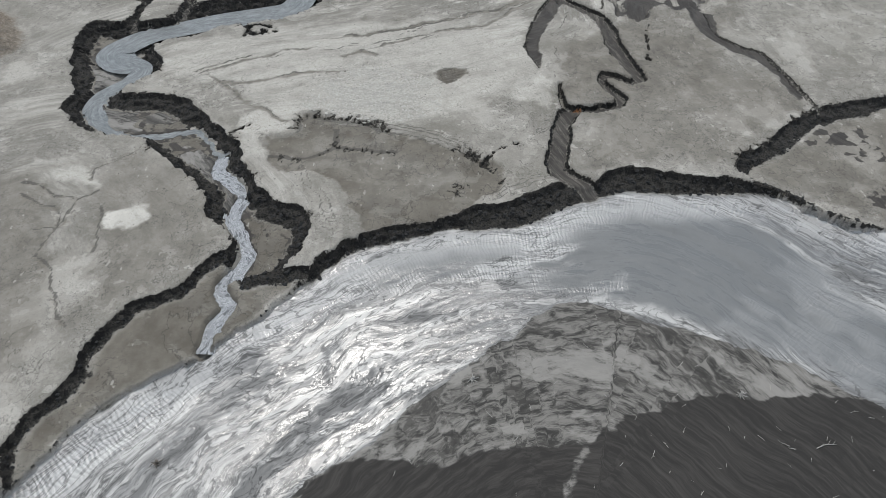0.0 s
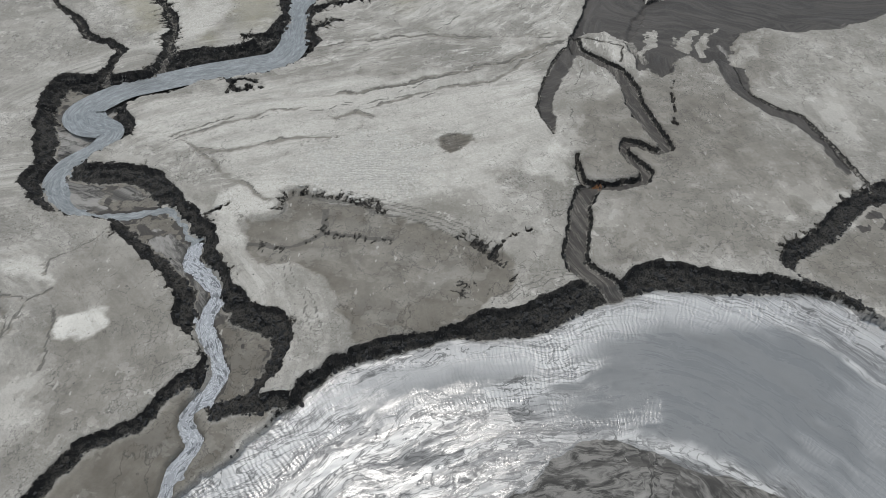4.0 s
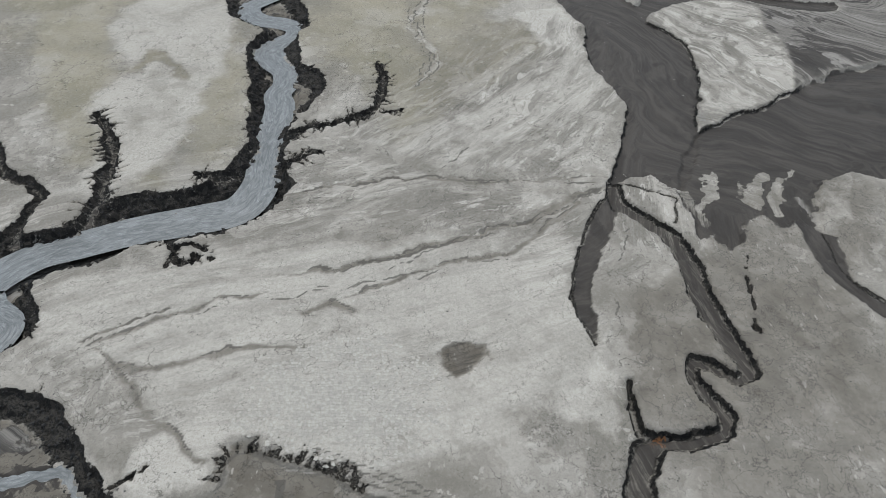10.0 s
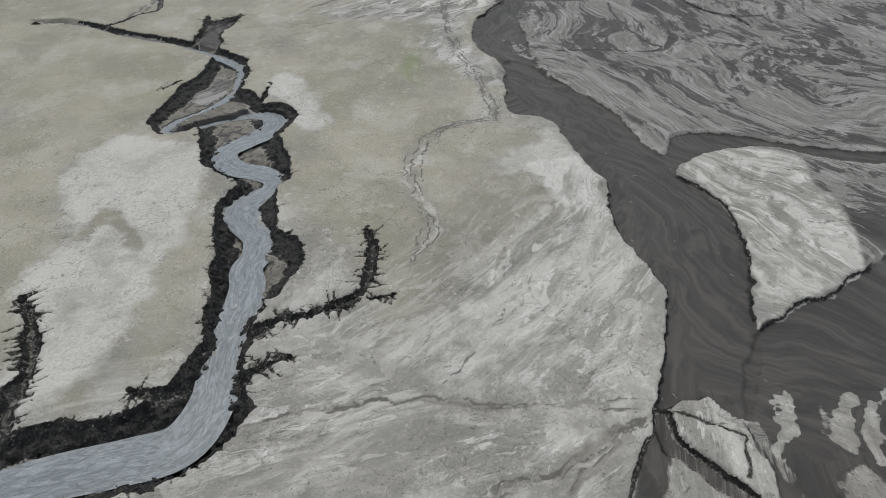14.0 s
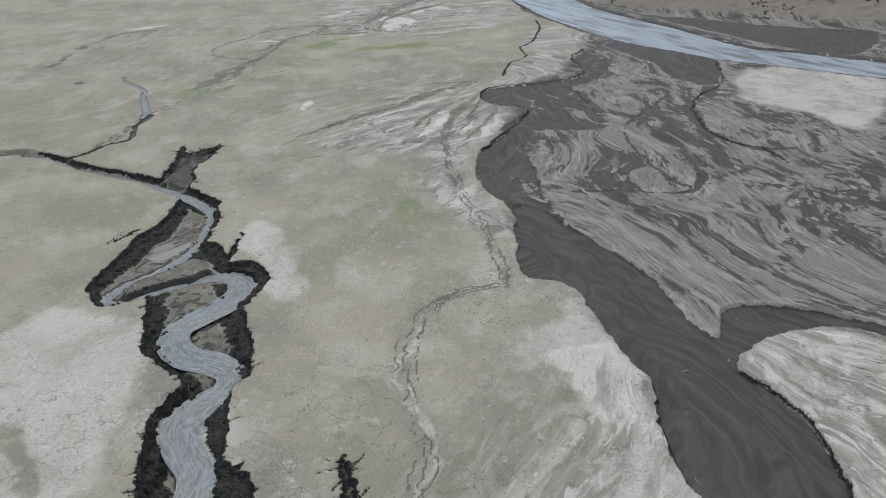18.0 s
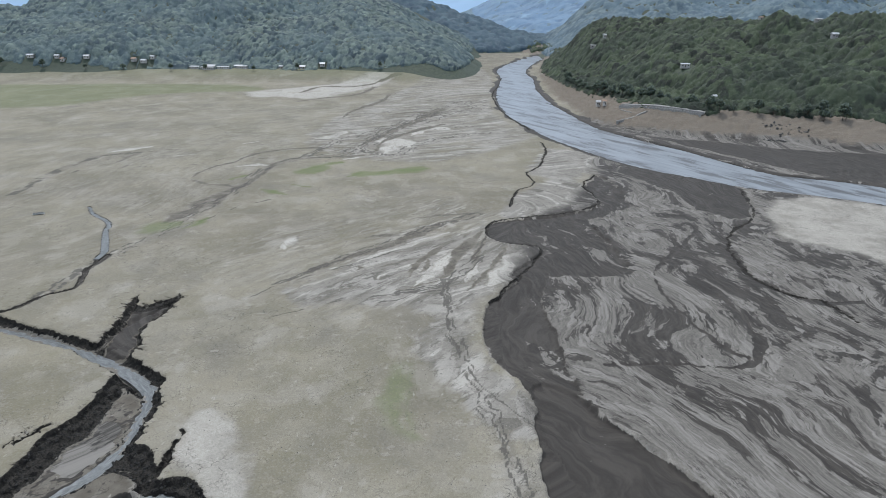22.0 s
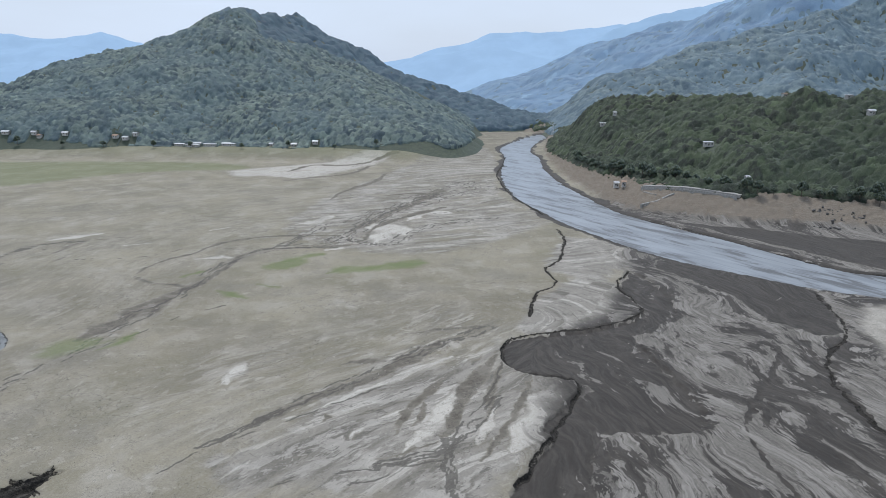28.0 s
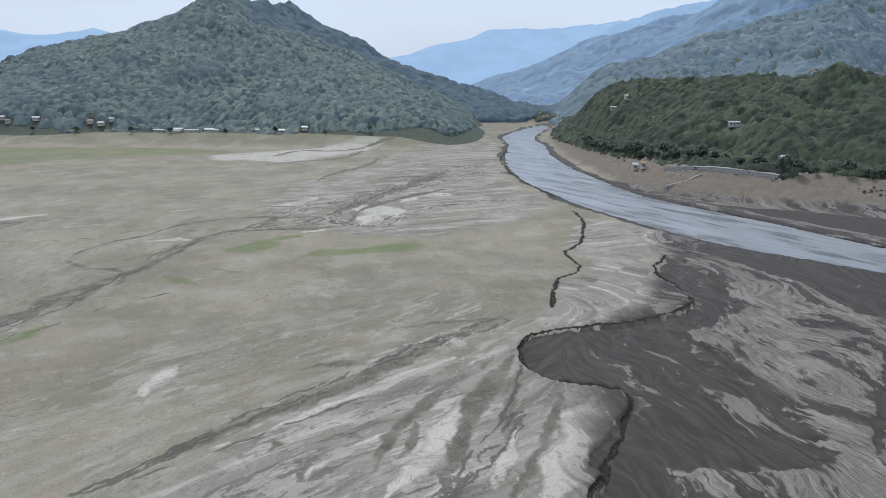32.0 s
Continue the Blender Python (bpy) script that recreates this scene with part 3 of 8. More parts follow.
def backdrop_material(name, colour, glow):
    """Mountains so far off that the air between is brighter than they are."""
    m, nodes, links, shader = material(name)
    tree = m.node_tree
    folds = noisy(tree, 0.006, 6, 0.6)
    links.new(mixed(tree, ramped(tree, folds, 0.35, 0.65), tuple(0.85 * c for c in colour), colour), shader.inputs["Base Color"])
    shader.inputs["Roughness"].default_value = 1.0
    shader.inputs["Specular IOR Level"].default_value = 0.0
    # the bright air in front is put in as the ridge's own emission
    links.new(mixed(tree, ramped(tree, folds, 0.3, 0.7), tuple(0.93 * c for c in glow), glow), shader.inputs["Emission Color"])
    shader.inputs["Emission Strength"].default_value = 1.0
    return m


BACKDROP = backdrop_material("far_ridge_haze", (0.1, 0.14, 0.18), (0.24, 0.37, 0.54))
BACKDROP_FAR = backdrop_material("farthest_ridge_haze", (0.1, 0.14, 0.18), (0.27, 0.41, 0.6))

# ---- the plan: outlines and lines in metres ----
HILL_W = [(-1493, 1500, 76), (-1149, 1460, 84), (-899, 1450, 90), (-736, 1470, 95), (-682, 1475, 103), (-634, 1490, 112), (-600, 1520, 122), (-605, 1570, 138), (-597, 1610, 158), (-564, 1645, 174), (-532, 1675, 195), (-496, 1700, 220), (-466, 1712, 234), (-431, 1716, 242)]
SPUR_W = [(-428, 1700, 241), (-302, 1560, 153), (-211, 1450, 103), (-124, 1350, 68), (-59, 1275, 43), (-21, 1215, 25)]
BACK_W = [(-447, 1760, 245), (-420, 1900, 242), (-364, 2000, 250), (-304, 2050, 214), (-219, 2050, 166), (-130, 2000, 107), (-43, 1950, 91), (52, 1900, 56), (101, 1850, 23)]
HILL_E = [(195, 1500, 33), (236, 1400, 63), (280, 1250, 82), (345, 1130, 87), (391, 1030, 91), (428, 980, 92), (513, 930, 95), (678, 900, 101)]
BACK_E = [(178, 3292, -26), (418, 3230, 84), (568, 3042, 198), (666, 2918, 251), (834, 2792, 308), (958, 2668, 366), (1124, 2605, 456), (1436, 2542, 531), (2006, 2418, 572), (2749, 2355, 564)]
FAR_E = [(559, 3500, 193), (789, 3500, 316), (1069, 3500, 423), (1321, 3500, 498), (1570, 3500, 573)]
FAR_C = [(-738, 4100, 84), (-405, 4100, 172), (-216, 4100, 240), (-28, 4100, 280), (128, 4100, 302), (282, 4100, 362), (407, 4100, 370), (654, 4100, 390), (840, 4100, 404), (994, 4100, 420), (1582, 4100, 500), (2198, 4100, 540)]
FAR_W = [(-5480, 4200, 353), (-3545, 4200, 290), (-2561, 4200, 338), (-2304, 4200, 321), (-1975, 4200, 355), (-1688, 4200, 314), (-1273, 4200, 230), (-888, 4200, 107)]
FOOT_E = [(190, 1540, 30), (204, 1560, 47), (225, 1600, 54), (349, 1700, 96), (410, 1750, 116), (582, 1850, 178), (814, 1950, 250), (1093, 2050, 318), (1451, 2100, 368)]
WEST_HOUSES = [(-600, 1213, 0.4, 12, 7, 3.2, 2, 1), (-564, 1217, 0.4, 8, 7, 3.2, 2, 1), (-554, 1212, 0.4, 7, 7, 3.2, -12, 0), (-522, 1218, 0.4, 10, 7, 3.2, 10, 1), (-455, 1221, 0.4, 9, 7, 3.2, -11, 0), (-441, 1220, 0.4, 10, 7, 3.2, -6, 1), (-431, 1229, 0.4, 8, 7, 3.2, -12, 1), (-365, 1213, 0.4, 18, 7, 3.2, -6, 1), (-345, 1207, 0.4, 24, 7, 3.2, -8, 1), (-343, 1220, 0.4, 14, 7, 3.2, 2, 1), (-324, 1213, 0.4, 22, 7, 3.2, 0, 1), (-304, 1221, 0.4, 14, 7, 3.2, 4, 1), (-297, 1217, 0.4, 18, 7, 3.2, -12, 1), (-241, 1218, 0.4, 7, 7, 3.2, -12, 1), (-210, 1217, 0.4, 10, 7, 3.2, 4, 1), (-181, 1218, 0.4, 9, 7, 3.2, 5, 1)]
EAST_HOUSES = [(202, 1180, 2.0, 16, 6, 3.2, -1, 1), (218, 1190, 2.0, 7, 6, 3.2, 11, 1), (151, 905, 2.0, 7, 6, 3.2, 3, 1), (155, 895, 2.0, 6, 6, 3.2, -9, 0), (258, 975, 2.0, 18, 6, 3.2, -5, 1), (390, 1080, 2.0, 16, 6, 3.2, -5, 1), (370, 1060, 2.0, 8, 6, 3.2, 12, 0), (411, 1010, 2.0, 14, 6, 3.2, 10, 1), (404, 960, 2.0, 12, 6, 3.2, 0, 1), (256, 880, 2.0, 6, 6, 3.2, 13, 1)]
BOULDERS = [(278, 800, 5, 26), (288, 785, 7, 34), (270, 775, 5, 16)]
PYLON = (186, 1481)
SCARP_TOP = [(-77.8, 46.2), (-74.2, 51.6), (-69.8, 58.9), (-64.3, 64.5), (-56.2, 70.8), (-50.3, 74.3), (-45.7, 79.5), (-38.4, 85.6), (-33.9, 91.8), (-31.2, 95.4), (-29.2, 99.8), (-24.4, 103.6), (-19.3, 106.8), (-11.3, 109.9), (-0.4, 111.5), (6.6, 115.9), (16.5, 117.1), (25.5, 122.1), (31.6, 124.6), (37.1, 122.9), (43.9, 128.3), (52.9, 129.2), (61.1, 126.7), (75.1, 124.8), (80.8, 122.5), (87.1, 118.1), (92.7, 111.3), (96.9, 108.3), (105.5, 106.9)]
SCARP_TOE = [(-79.1, 45.8), (-74.6, 51.8), (-69.9, 58.9), (-64.3, 64.8), (-56.3, 71.9), (-50.4, 76.4), (-45.5, 81.2), (-38, 87), (-32.7, 93.3), (-29.1, 95.7), (-24.5, 101.2), (-19.4, 103.9), (-8.7, 107.4), (2.3, 110.6), (7.8, 109.7), (14.7, 110.3), (24.7, 113.2), (28.7, 116.7), (40, 120.6), (46.2, 122.6), (54.6, 121.3), (75, 121.4), (85.7, 119.1), (92.1, 113.6), (98.8, 109.7), (107.2, 107.7)]
TERRACE = [(-81.4, 54.1), (-79.4, 61.4), (-74.4, 68.1), (-74, 76.1), (-70.5, 83.2), (-67.1, 87.7), (-59.5, 91.5), (-55.9, 97.3), (-50.6, 102.4), (-46.9, 97.1), (-43.7, 94), (-32.7, 97.1), (-28.8, 96.7), (-35, 87.1), (-43, 78.3), (-48.8, 72.9), (-56.5, 67.8), (-65.1, 60.6), (-73.4, 49.7), (-77.2, 44.7)]
WEST_A = [(-50.4, 101.5), (-51.1, 107.9), (-57.9, 113.9), (-61.6, 123.2), (-68.7, 131.1), (-78.8, 140.4), (-84, 144.8), (-91.8, 146.8), (-98.7, 148.5), (-107.6, 155.1), (-112, 163.1), (-108.8, 171.9), (-104.9, 178.1), (-114.6, 187.6), (-120.9, 193.7), (-122.7, 204.8), (-119.7, 212.5), (-107.3, 210.9), (-94.6, 214.4), (-76, 220.4), (-56.5, 224.8), (-44.2, 224.3), (-51.1, 215.4), (-66.5, 212.7), (-83.9, 203.5), (-91.8, 197.5), (-95.7, 194.7), (-89.4, 187.5), (-88.2, 181.5), (-91.9, 176.1), (-95.7, 171.6), (-96.3, 167.9), (-81.4, 166.6), (-72.3, 160.5), (-63.4, 150.7), (-56.2, 142.8), (-52.2, 134.2), (-46.8, 125), (-42.9, 119.6), (-36.9, 117), (-32.4, 112.9), (-32, 106.6), (-34.5, 100.3), (-36.6, 96.9), (-43.6, 93.7), (-49.1, 95.4)]
WEST_B = [(-118.8, 185.9), (-120.2, 195.6), (-121.4, 207.5), (-114, 211.5), (-97.8, 212.6), (-89.2, 222.8), (-81.5, 226.4), (-68, 228.6), (-57.4, 238.3), (-56.2, 252.5), (-61.1, 281), (-47.6, 280.7), (-46.7, 263.9), (-45.4, 250.4), (-45.1, 241.4), (-41.2, 226.5), (-45.5, 220.4), (-51.1, 213.2), (-63.6, 209.2), (-74.4, 206.6), (-82.6, 201.4), (-93.7, 196.4), (-91.5, 187.8), (-89, 180.9), (-94, 176.6), (-97.3, 170.3), (-101.3, 166.3), (-101.5, 160.5), (-105.2, 156.9)]
WEST_C = [(-106.2, 209.8), (-94, 213.8), (-86.4, 224), (-72.5, 226.6), (-64.8, 231.2), (-57.2, 244.9), (-59.6, 263.3), (-63.7, 282.8), (-67.7, 301.3), (-65.6, 315.6), (-74.7, 324.5), (-84.9, 341.2), (-92.7, 373.9), (-78.3, 385.9), (-60.3, 351.2), (-50.4, 326.5), (-52.4, 315.5), (-56.7, 305.2), (-48.9, 293.5), (-49.6, 286.2), (-47.8, 269.4), (-45.1, 258.8), (-46.8, 248.9), (-42.9, 235.9), (-40.2, 228.7), (-43.5, 222), (-49.4, 215.6), (-57.1, 212.6), (-67.9, 211.2), (-79.5, 204.9), (-91.1, 200.3), (-99.2, 195)]
WEST_D = [(-59.5, 263.6), (-61.6, 274.9), (-65.1, 291.1), (-68.6, 302.6), (-67.7, 312.2), (-62.5, 321.6), (-71.3, 322.8), (-79.4, 327.9), (-83.2, 336.1), (-79.4, 346.4), (-72.4, 357.8), (-70, 362), (-87.4, 354.4), (-100, 348.5), (-107.3, 354.3), (-109.8, 362.9), (-107.6, 378), (-107.6, 390.5), (-103.8, 399.6), (-103.1, 419.6), (-104.4, 426.8), (-94.4, 420.8), (-86, 412.9), (-82.3, 404.5), (-81.7, 392.8), (-81, 383.4), (-72.5, 374.2), (-63.8, 374.2), (-56.4, 366.7), (-55.7, 359.6), (-58.7, 349.6), (-63.1, 343.4), (-66.6, 341), (-57.8, 336.2), (-50.7, 326.7), (-49.5, 320.5), (-51.8, 315.7), (-52.8, 311.1), (-49.2, 302.6), (-48, 293), (-41.9, 289.4), (-38.1, 281.1), (-38.5, 274.9), (-41.3, 267.9), (-43.5, 263.7)]
SPUR = [(-96.8, 355.7), (-89.9, 361.2), (-75.1, 370), (-82.9, 376.9), (-89, 369.2), (-96, 361.9)]
CREEK_UP = [(-201.9, 463.4, 3), (-191.5, 465.3, 3), (-183.8, 464.2, 3), (-175.2, 461.5, 3), (-164.9, 455.6, 3.2), (-149.1, 447, 3.6), (-135.8, 442.2, 3.8), (-122.7, 437.1, 3.8), (-111.4, 430.4, 4), (-100.4, 423.2, 4.5), (-90.7, 415.9, 4.5)]
WATER = [(-205, 466.9, 1.2), (-194.1, 468.2, 1.2), (-186.3, 467.2, 1.2), (-168.3, 456.3, 1.3), (-150.6, 448.8, 1.4), (-134.1, 442.1, 1.4), (-117.2, 433, 1.5), (-102.5, 425, 1.6)] + [(-94.1, 418.4, 1.5), (-87.8, 410.7, 1.5), (-86.9, 401.1, 1.6), (-85.4, 392, 1.4), (-88.6, 377.8, 1), (-95.3, 369.4, 0.8), (-101.5, 361.5, 1.5), (-102.3, 355.4, 2), (-97.6, 354.1, 1), (-86.8, 361.5, 0.9), (-74.9, 368, 1.6), (-66.4, 367.7, 3), (-63.1, 360.9, 3.2), (-65.5, 354.2, 3.2), (-71.4, 346.9, 3), (-75.9, 340.8, 3), (-74.3, 333.8, 3), (-68.8, 329, 3), (-61.3, 326.7, 3), (-55.5, 322.6, 2.6), (-55, 316.6, 2.7), (-59.4, 311.2, 3.2), (-62, 305.2, 3.8), (-58.4, 298.2, 3.6), (-53.6, 291.7, 3.2), (-52.3, 284, 3), (-53.8, 277.6, 3), (-51.9, 271, 3.2)] + [(-51.3, 262.3, 3.4), (-51.7, 246.7, 3.4), (-50.3, 234, 3.6), (-53.7, 222.9, 4), (-63.6, 218.8, 4), (-76.9, 215.1, 3.8), (-89.3, 210.1, 3.6), (-99.7, 205.3, 3.6)] + [(-107.8, 195.4, 4.2), (-104.2, 188.5, 4), (-96.4, 184.2, 2.6), (-97.4, 177, 2.2), (-102.4, 169.8, 2.6), (-103.7, 162.8, 2.4), (-100.7, 156.2, 2.4), (-95.3, 151.4, 2), (-88.5, 149.2, 1.8), (-79.4, 149.4, 1.5), (-70, 150.9, 1.3), (-65.8, 145.9, 1.4), (-60.4, 139, 1.6), (-58.2, 135.4, 1.6), (-59.7, 131.5, 1.5), (-56, 126.5, 1.6), (-51.7, 124.4, 1.7), (-52, 118.6, 2), (-50.6, 111.3, 1.6), (-47.9, 106.7, 1.4), (-44.8, 99.5, 1.3)] + [(-49, 94.4, 1.2), (-48.8, 87.9, 1.5), (-48.3, 80.3, 1.8)]
BASIN = [(-46.9, 138.5), (-48.4, 144.9), (-40.5, 147), (-40.6, 154.6), (-34.1, 155), (-24.3, 149.6), (-13.8, 146.6), (-3.6, 143.2), (3.8, 137.9), (10.8, 133.8), (14.7, 130.4), (15.4, 124.2), (11, 118.5), (1, 112.2), (-9.5, 109.5), (-17.7, 108.1), (-21.3, 112.1), (-27.9, 124.7), (-36.3, 130.3), (-44.6, 130.7)]
BAY = [(145, 164.4), (130.6, 159.6), (108.8, 154), (98.2, 147.5), (88.8, 138.9), (81.5, 135.4), (77.1, 129.7), (80.8, 122.5), (87.1, 118.1), (92.1, 113.1), (99.7, 108.6), (115.4, 107.4)]
EAST_A = [(43.5, 228.3), (37, 217.3), (31.7, 205.3), (28.4, 194.5), (28.7, 184.7), (31.3, 178.4), (32.7, 179), (32.2, 187.9), (34.4, 198), (39.4, 209.1), (44, 220.4)]
EAST_CREEK = [(44.4, 228.2, 2.6), (44.5, 221.1, 2.6), (48.9, 216.8, 2.4), (54.8, 209, 2.6), (56.6, 199.7, 2.8), (57.1, 189.4, 2.8), (58.5, 181.6, 2.8), (60.1, 175.5, 2.8), (60.9, 170.9, 2), (57.8, 169.2, 1.6), (54.2, 172.3, 1.5), (50.6, 173.7, 1.6), (49.3, 170.5, 1.7), (50.9, 166.1, 1.9), (53.4, 161.6, 2), (52.4, 158.1, 1.9), (46.7, 155.8, 1.9), (40.3, 155, 1.9)] + [(40.5, 155.5, 2.2), (36.1, 152.8, 2.8), (34.1, 146.4, 3), (32.3, 138.4, 3), (30.4, 131, 3.3), (32.4, 126.5, 3), (36.3, 124, 2.6), (37.4, 121.4, 3)]
EAST_NICK = [(35.2, 169.2), (36.7, 168.7), (36.7, 163.2), (37.1, 158.4), (39.7, 156.7), (50.7, 159.2), (50.7, 158.1), (40.5, 155.6), (35.3, 155.8), (34.6, 158.4), (34.6, 163.6)]
DARK_A = [(23.1, 391.1), (22.6, 374.6), (25.5, 365.2), (37.6, 360), (42.1, 345.4), (47.6, 324.6), (50.1, 316.1), (48.2, 303), (49.4, 288), (51.9, 279.8), (55, 267.2), (50.8, 253.4), (46.4, 240.1), (43.4, 230.8), (45.6, 229.8), (49, 231.4), (55, 232.6), (60, 227), (64.6, 231.4), (69.7, 242.1), (74.4, 256), (76.5, 266), (80.1, 275.4), (82.7, 288.2), (83.4, 301.1), (80.4, 313.9), (75.2, 319.7), (74.7, 324.7), (81.5, 332.6), (97.5, 339.6), (112.1, 339.1), (124.7, 332.7), (143.2, 328.8), (148.7, 337), (128.7, 339.8), (119, 342.7), (109.3, 347.2), (100.4, 350.3), (90.6, 351.8), (79, 348.6), (74.1, 336.7), (68.5, 342.5), (65.3, 361.8), (56.5, 380.7), (45.2, 395.6), (40.9, 401.6), (37, 412.4), (26.5, 417.5), (24, 402.5)]
DARK_B = [(66, 243), (74.7, 254.6), (79.3, 257), (87.7, 263.3), (96.5, 265.8), (106.3, 274), (119.4, 281.2), (132.9, 288.1), (176.4, 295.2), (178, 268), (150, 240), (122, 231), (109, 233.5), (99.4, 228.5), (92.6, 211), (88.9, 216.6), (83, 212.1), (80.1, 216.7), (74.2, 214.4), (71.5, 207.9), (67.8, 204.7), (64.3, 210.1), (60.9, 208), (61.7, 216.8), (60.5, 224), (63, 233)]
MUD_FLAT = [(120.1, 686.0), (138.6, 674.3), (158.9, 649.3), (179.7, 630.0), (172.8, 602.8), (162.8, 578.6), (156.9, 573.4), (148.7, 574.4), (140.5, 586.2), (136.0, 592.6), (136.2, 616.7), (129.5, 633.1), (124.5, 648.2), (116.3, 668.4)]
SMUDGE = [(-105.4, 287.9), (-102.5, 293.8), (-102.6, 301.7), (-98.9, 302.9), (-91.7, 295.2), (-84.0, 283.3), (-87.3, 284.6), (-95.7, 295.2), (-98.7, 294.3), (-101.9, 288.9)]
STRAND_A = [(-157.4, 473.5, 2.0), (-155.7, 491.9, 2.4), (-153.5, 512.7, 3), (-146.9, 528.7, 3.5), (-139.1, 552.0, 4.5), (-135.0, 584.7, 5.5), (-128.7, 615.5, 4.5), (-126.4, 657.4, 3.5), (-119.5, 686.6, 3.5), (-101.4, 709.9, 4.5), (-71.9, 728.5, 6), (-45.0, 815.6, 9), (-6.6, 891.0, 12), (34.5, 940.7, 14)]
STRAND_B = [(-102.1, 713.3, 3), (-86.4, 767.8, 5), (-67.2, 795.3, 6), (-51.2, 831.0, 7), (-17.9, 903.7, 9), (23.9, 979.3, 12)]
STRAND_C = [(-63.6, 728.7, 3), (-37.8, 718.5, 5), (-14.6, 769.8, 6), (32.5, 803.1, 5)]
STRAND_D = [(-253.5, 610.6, 2), (-257.6, 648.9, 3), (-256.4, 684.8, 3.5), (-250.0, 709.5, 3), (-227.0, 720.6, 1.5)]
STRAND_F = [(-70.3, 486.7, 0.8), (-61.6, 496.6, 1.6), (-50.7, 511.4, 2.4), (-38.1, 524.0, 2.8), (-24.5, 540.6, 3.2), (-6.5, 559.3, 3.4), (16.5, 578.5, 3)]
STRAND_G = [(-19.9, 479.3, 1), (-11.7, 482.7, 1.6), (-1.0, 487.7, 2), (8.2, 503.7, 2), (16.0, 518.6, 1.5)]
STRAND_H = [(-1.7, 490.9, 1.6), (0.9, 453.3, 2), (6.1, 422.3, 2.6), (12.4, 396.4, 2.6), (15.8, 376.5, 2.2), (18.2, 361.0, 1.6)]
STRAND_S = [(18.2, 360.6, 1), (8.8, 359.1, 1.6), (0.5, 354.8, 2.2), (-7.1, 344.8, 3), (-11.3, 329.7, 3.4), (-11.4, 314.4, 3.4), (-7.5, 304.6, 3.2), (-4.1, 296.1, 2.8), (-5.5, 287.9, 2.2), (-9.8, 277.4, 1.2)]
SILT_A = [(22.5, 329.8), (34.1, 331.0), (44.6, 333.9), (49.3, 319.7), (48.0, 300.9), (41.5, 300.5), (33.4, 307.0), (26.6, 323.5)]
SILT_B = [(2.3, 261.7), (12.6, 268.6), (26.4, 281.2), (41.2, 289.8), (47.0, 281.6), (48.0, 271.8), (45.0, 257.6), (33.3, 255.0), (18.0, 254.7), (3.8, 254.7)]
DUSK_P = [(62, 205), (70, 195), (85, 190), (100, 200), (112, 230), (95, 232), (75, 222), (62, 215)]
DRY_ISLES = [
    [(68.8, 232.6), (72.7, 235.2), (73.1, 231.3), (68.8, 223.8), (64.6, 216.8), (64.8, 221.5)],
    [(78.9, 228.7), (84.4, 234.6), (88.5, 235.1), (84.4, 229.9), (83.6, 224.9), (78.6, 219), (77.5, 220.2)],
    [(87.2, 231.2), (94.5, 236.3), (89.4, 228.6), (88, 222.5), (83.4, 217.8), (84.6, 224.9)],
    [(92.7, 218.9), (99.4, 228.5), (109.2, 233.5), (111.8, 232.2), (105.1, 223.5), (99.7, 214.2), (92.6, 210.9)],
]
RILL_A = [(43.3, 230.4, 0.35), (47.9, 235.9, 0.3), (52.1, 235.9, 0.25), (55.7, 233.9, 0.2)]
RILL_B = [(43.3, 230.4, 0.4), (48.4, 229.1, 0.35), (51.9, 227.2, 0.35), (56.5, 224.5, 0.35), (59.2, 222.7, 0.3), (58.2, 219.2, 0.3), (56.4, 214.2, 0.3)]
DARK_C = [(88.4, 228.6), (96.2, 228.4), (94.7, 209), (93.9, 191.5), (103.1, 184.2), (105.3, 172.5), (107.5, 162.4), (103.7, 157.7), (101.5, 173.6), (96.5, 182.4), (90.2, 189.6), (86.1, 205)]
DARK_D = [(26, 392.9), (22.5, 414.6), (12.8, 433.8), (12.3, 454.5), (15.2, 470.8), (27.5, 490.7), (27.6, 502.4), (43.4, 528.7), (24.8, 537.3), (19.4, 555), (27.4, 568.2), (60.5, 579.4), (85.5, 598.9), (86, 637.8), (97, 664.1), (104.9, 638.2), (101, 599.2), (76.2, 570.9), (77, 539.6), (78.4, 507.7), (66.2, 496.5), (46, 496.2), (36.4, 476.4), (37.1, 444.7), (37.6, 420.1), (41.9, 398.3), (42, 388.2)]
ISLE = [(75, 322.9), (82.1, 333.3), (99.7, 339.4), (117.1, 333.2), (114.7, 318), (117.5, 307.6), (114.5, 290.5), (111.1, 278.8), (105.6, 271.1), (90.9, 264.3), (82.1, 258.6), (77.4, 255.8), (77.6, 266.7), (82.3, 287.6), (82.5, 302.8), (78.2, 316.3)]
RIVER = [(263.5, 646.8), (234.3, 660.8), (218.5, 668.8), (201.8, 696.3), (184.9, 734.3), (162.4, 774.8), (136.5, 828.3), (124.9, 899.4), (115.6, 993.1), (115.5, 1090.9), (125.3, 1208.1), (125, 1296.2), (149.7, 1415.6), (239.1, 1718.9), (250.7, 1824.8), (177.8, 1621.4), (138.8, 1525.5), (82.5, 1343.5), (77.4, 1204.6), (57.9, 1039.7), (57.7, 910.9), (73.7, 825.6), (86.9, 777.3), (109.1, 724.2), (131.3, 685.4), (158.1, 658.5), (184.3, 635.3), (209.4, 623), (234.6, 609.4)]
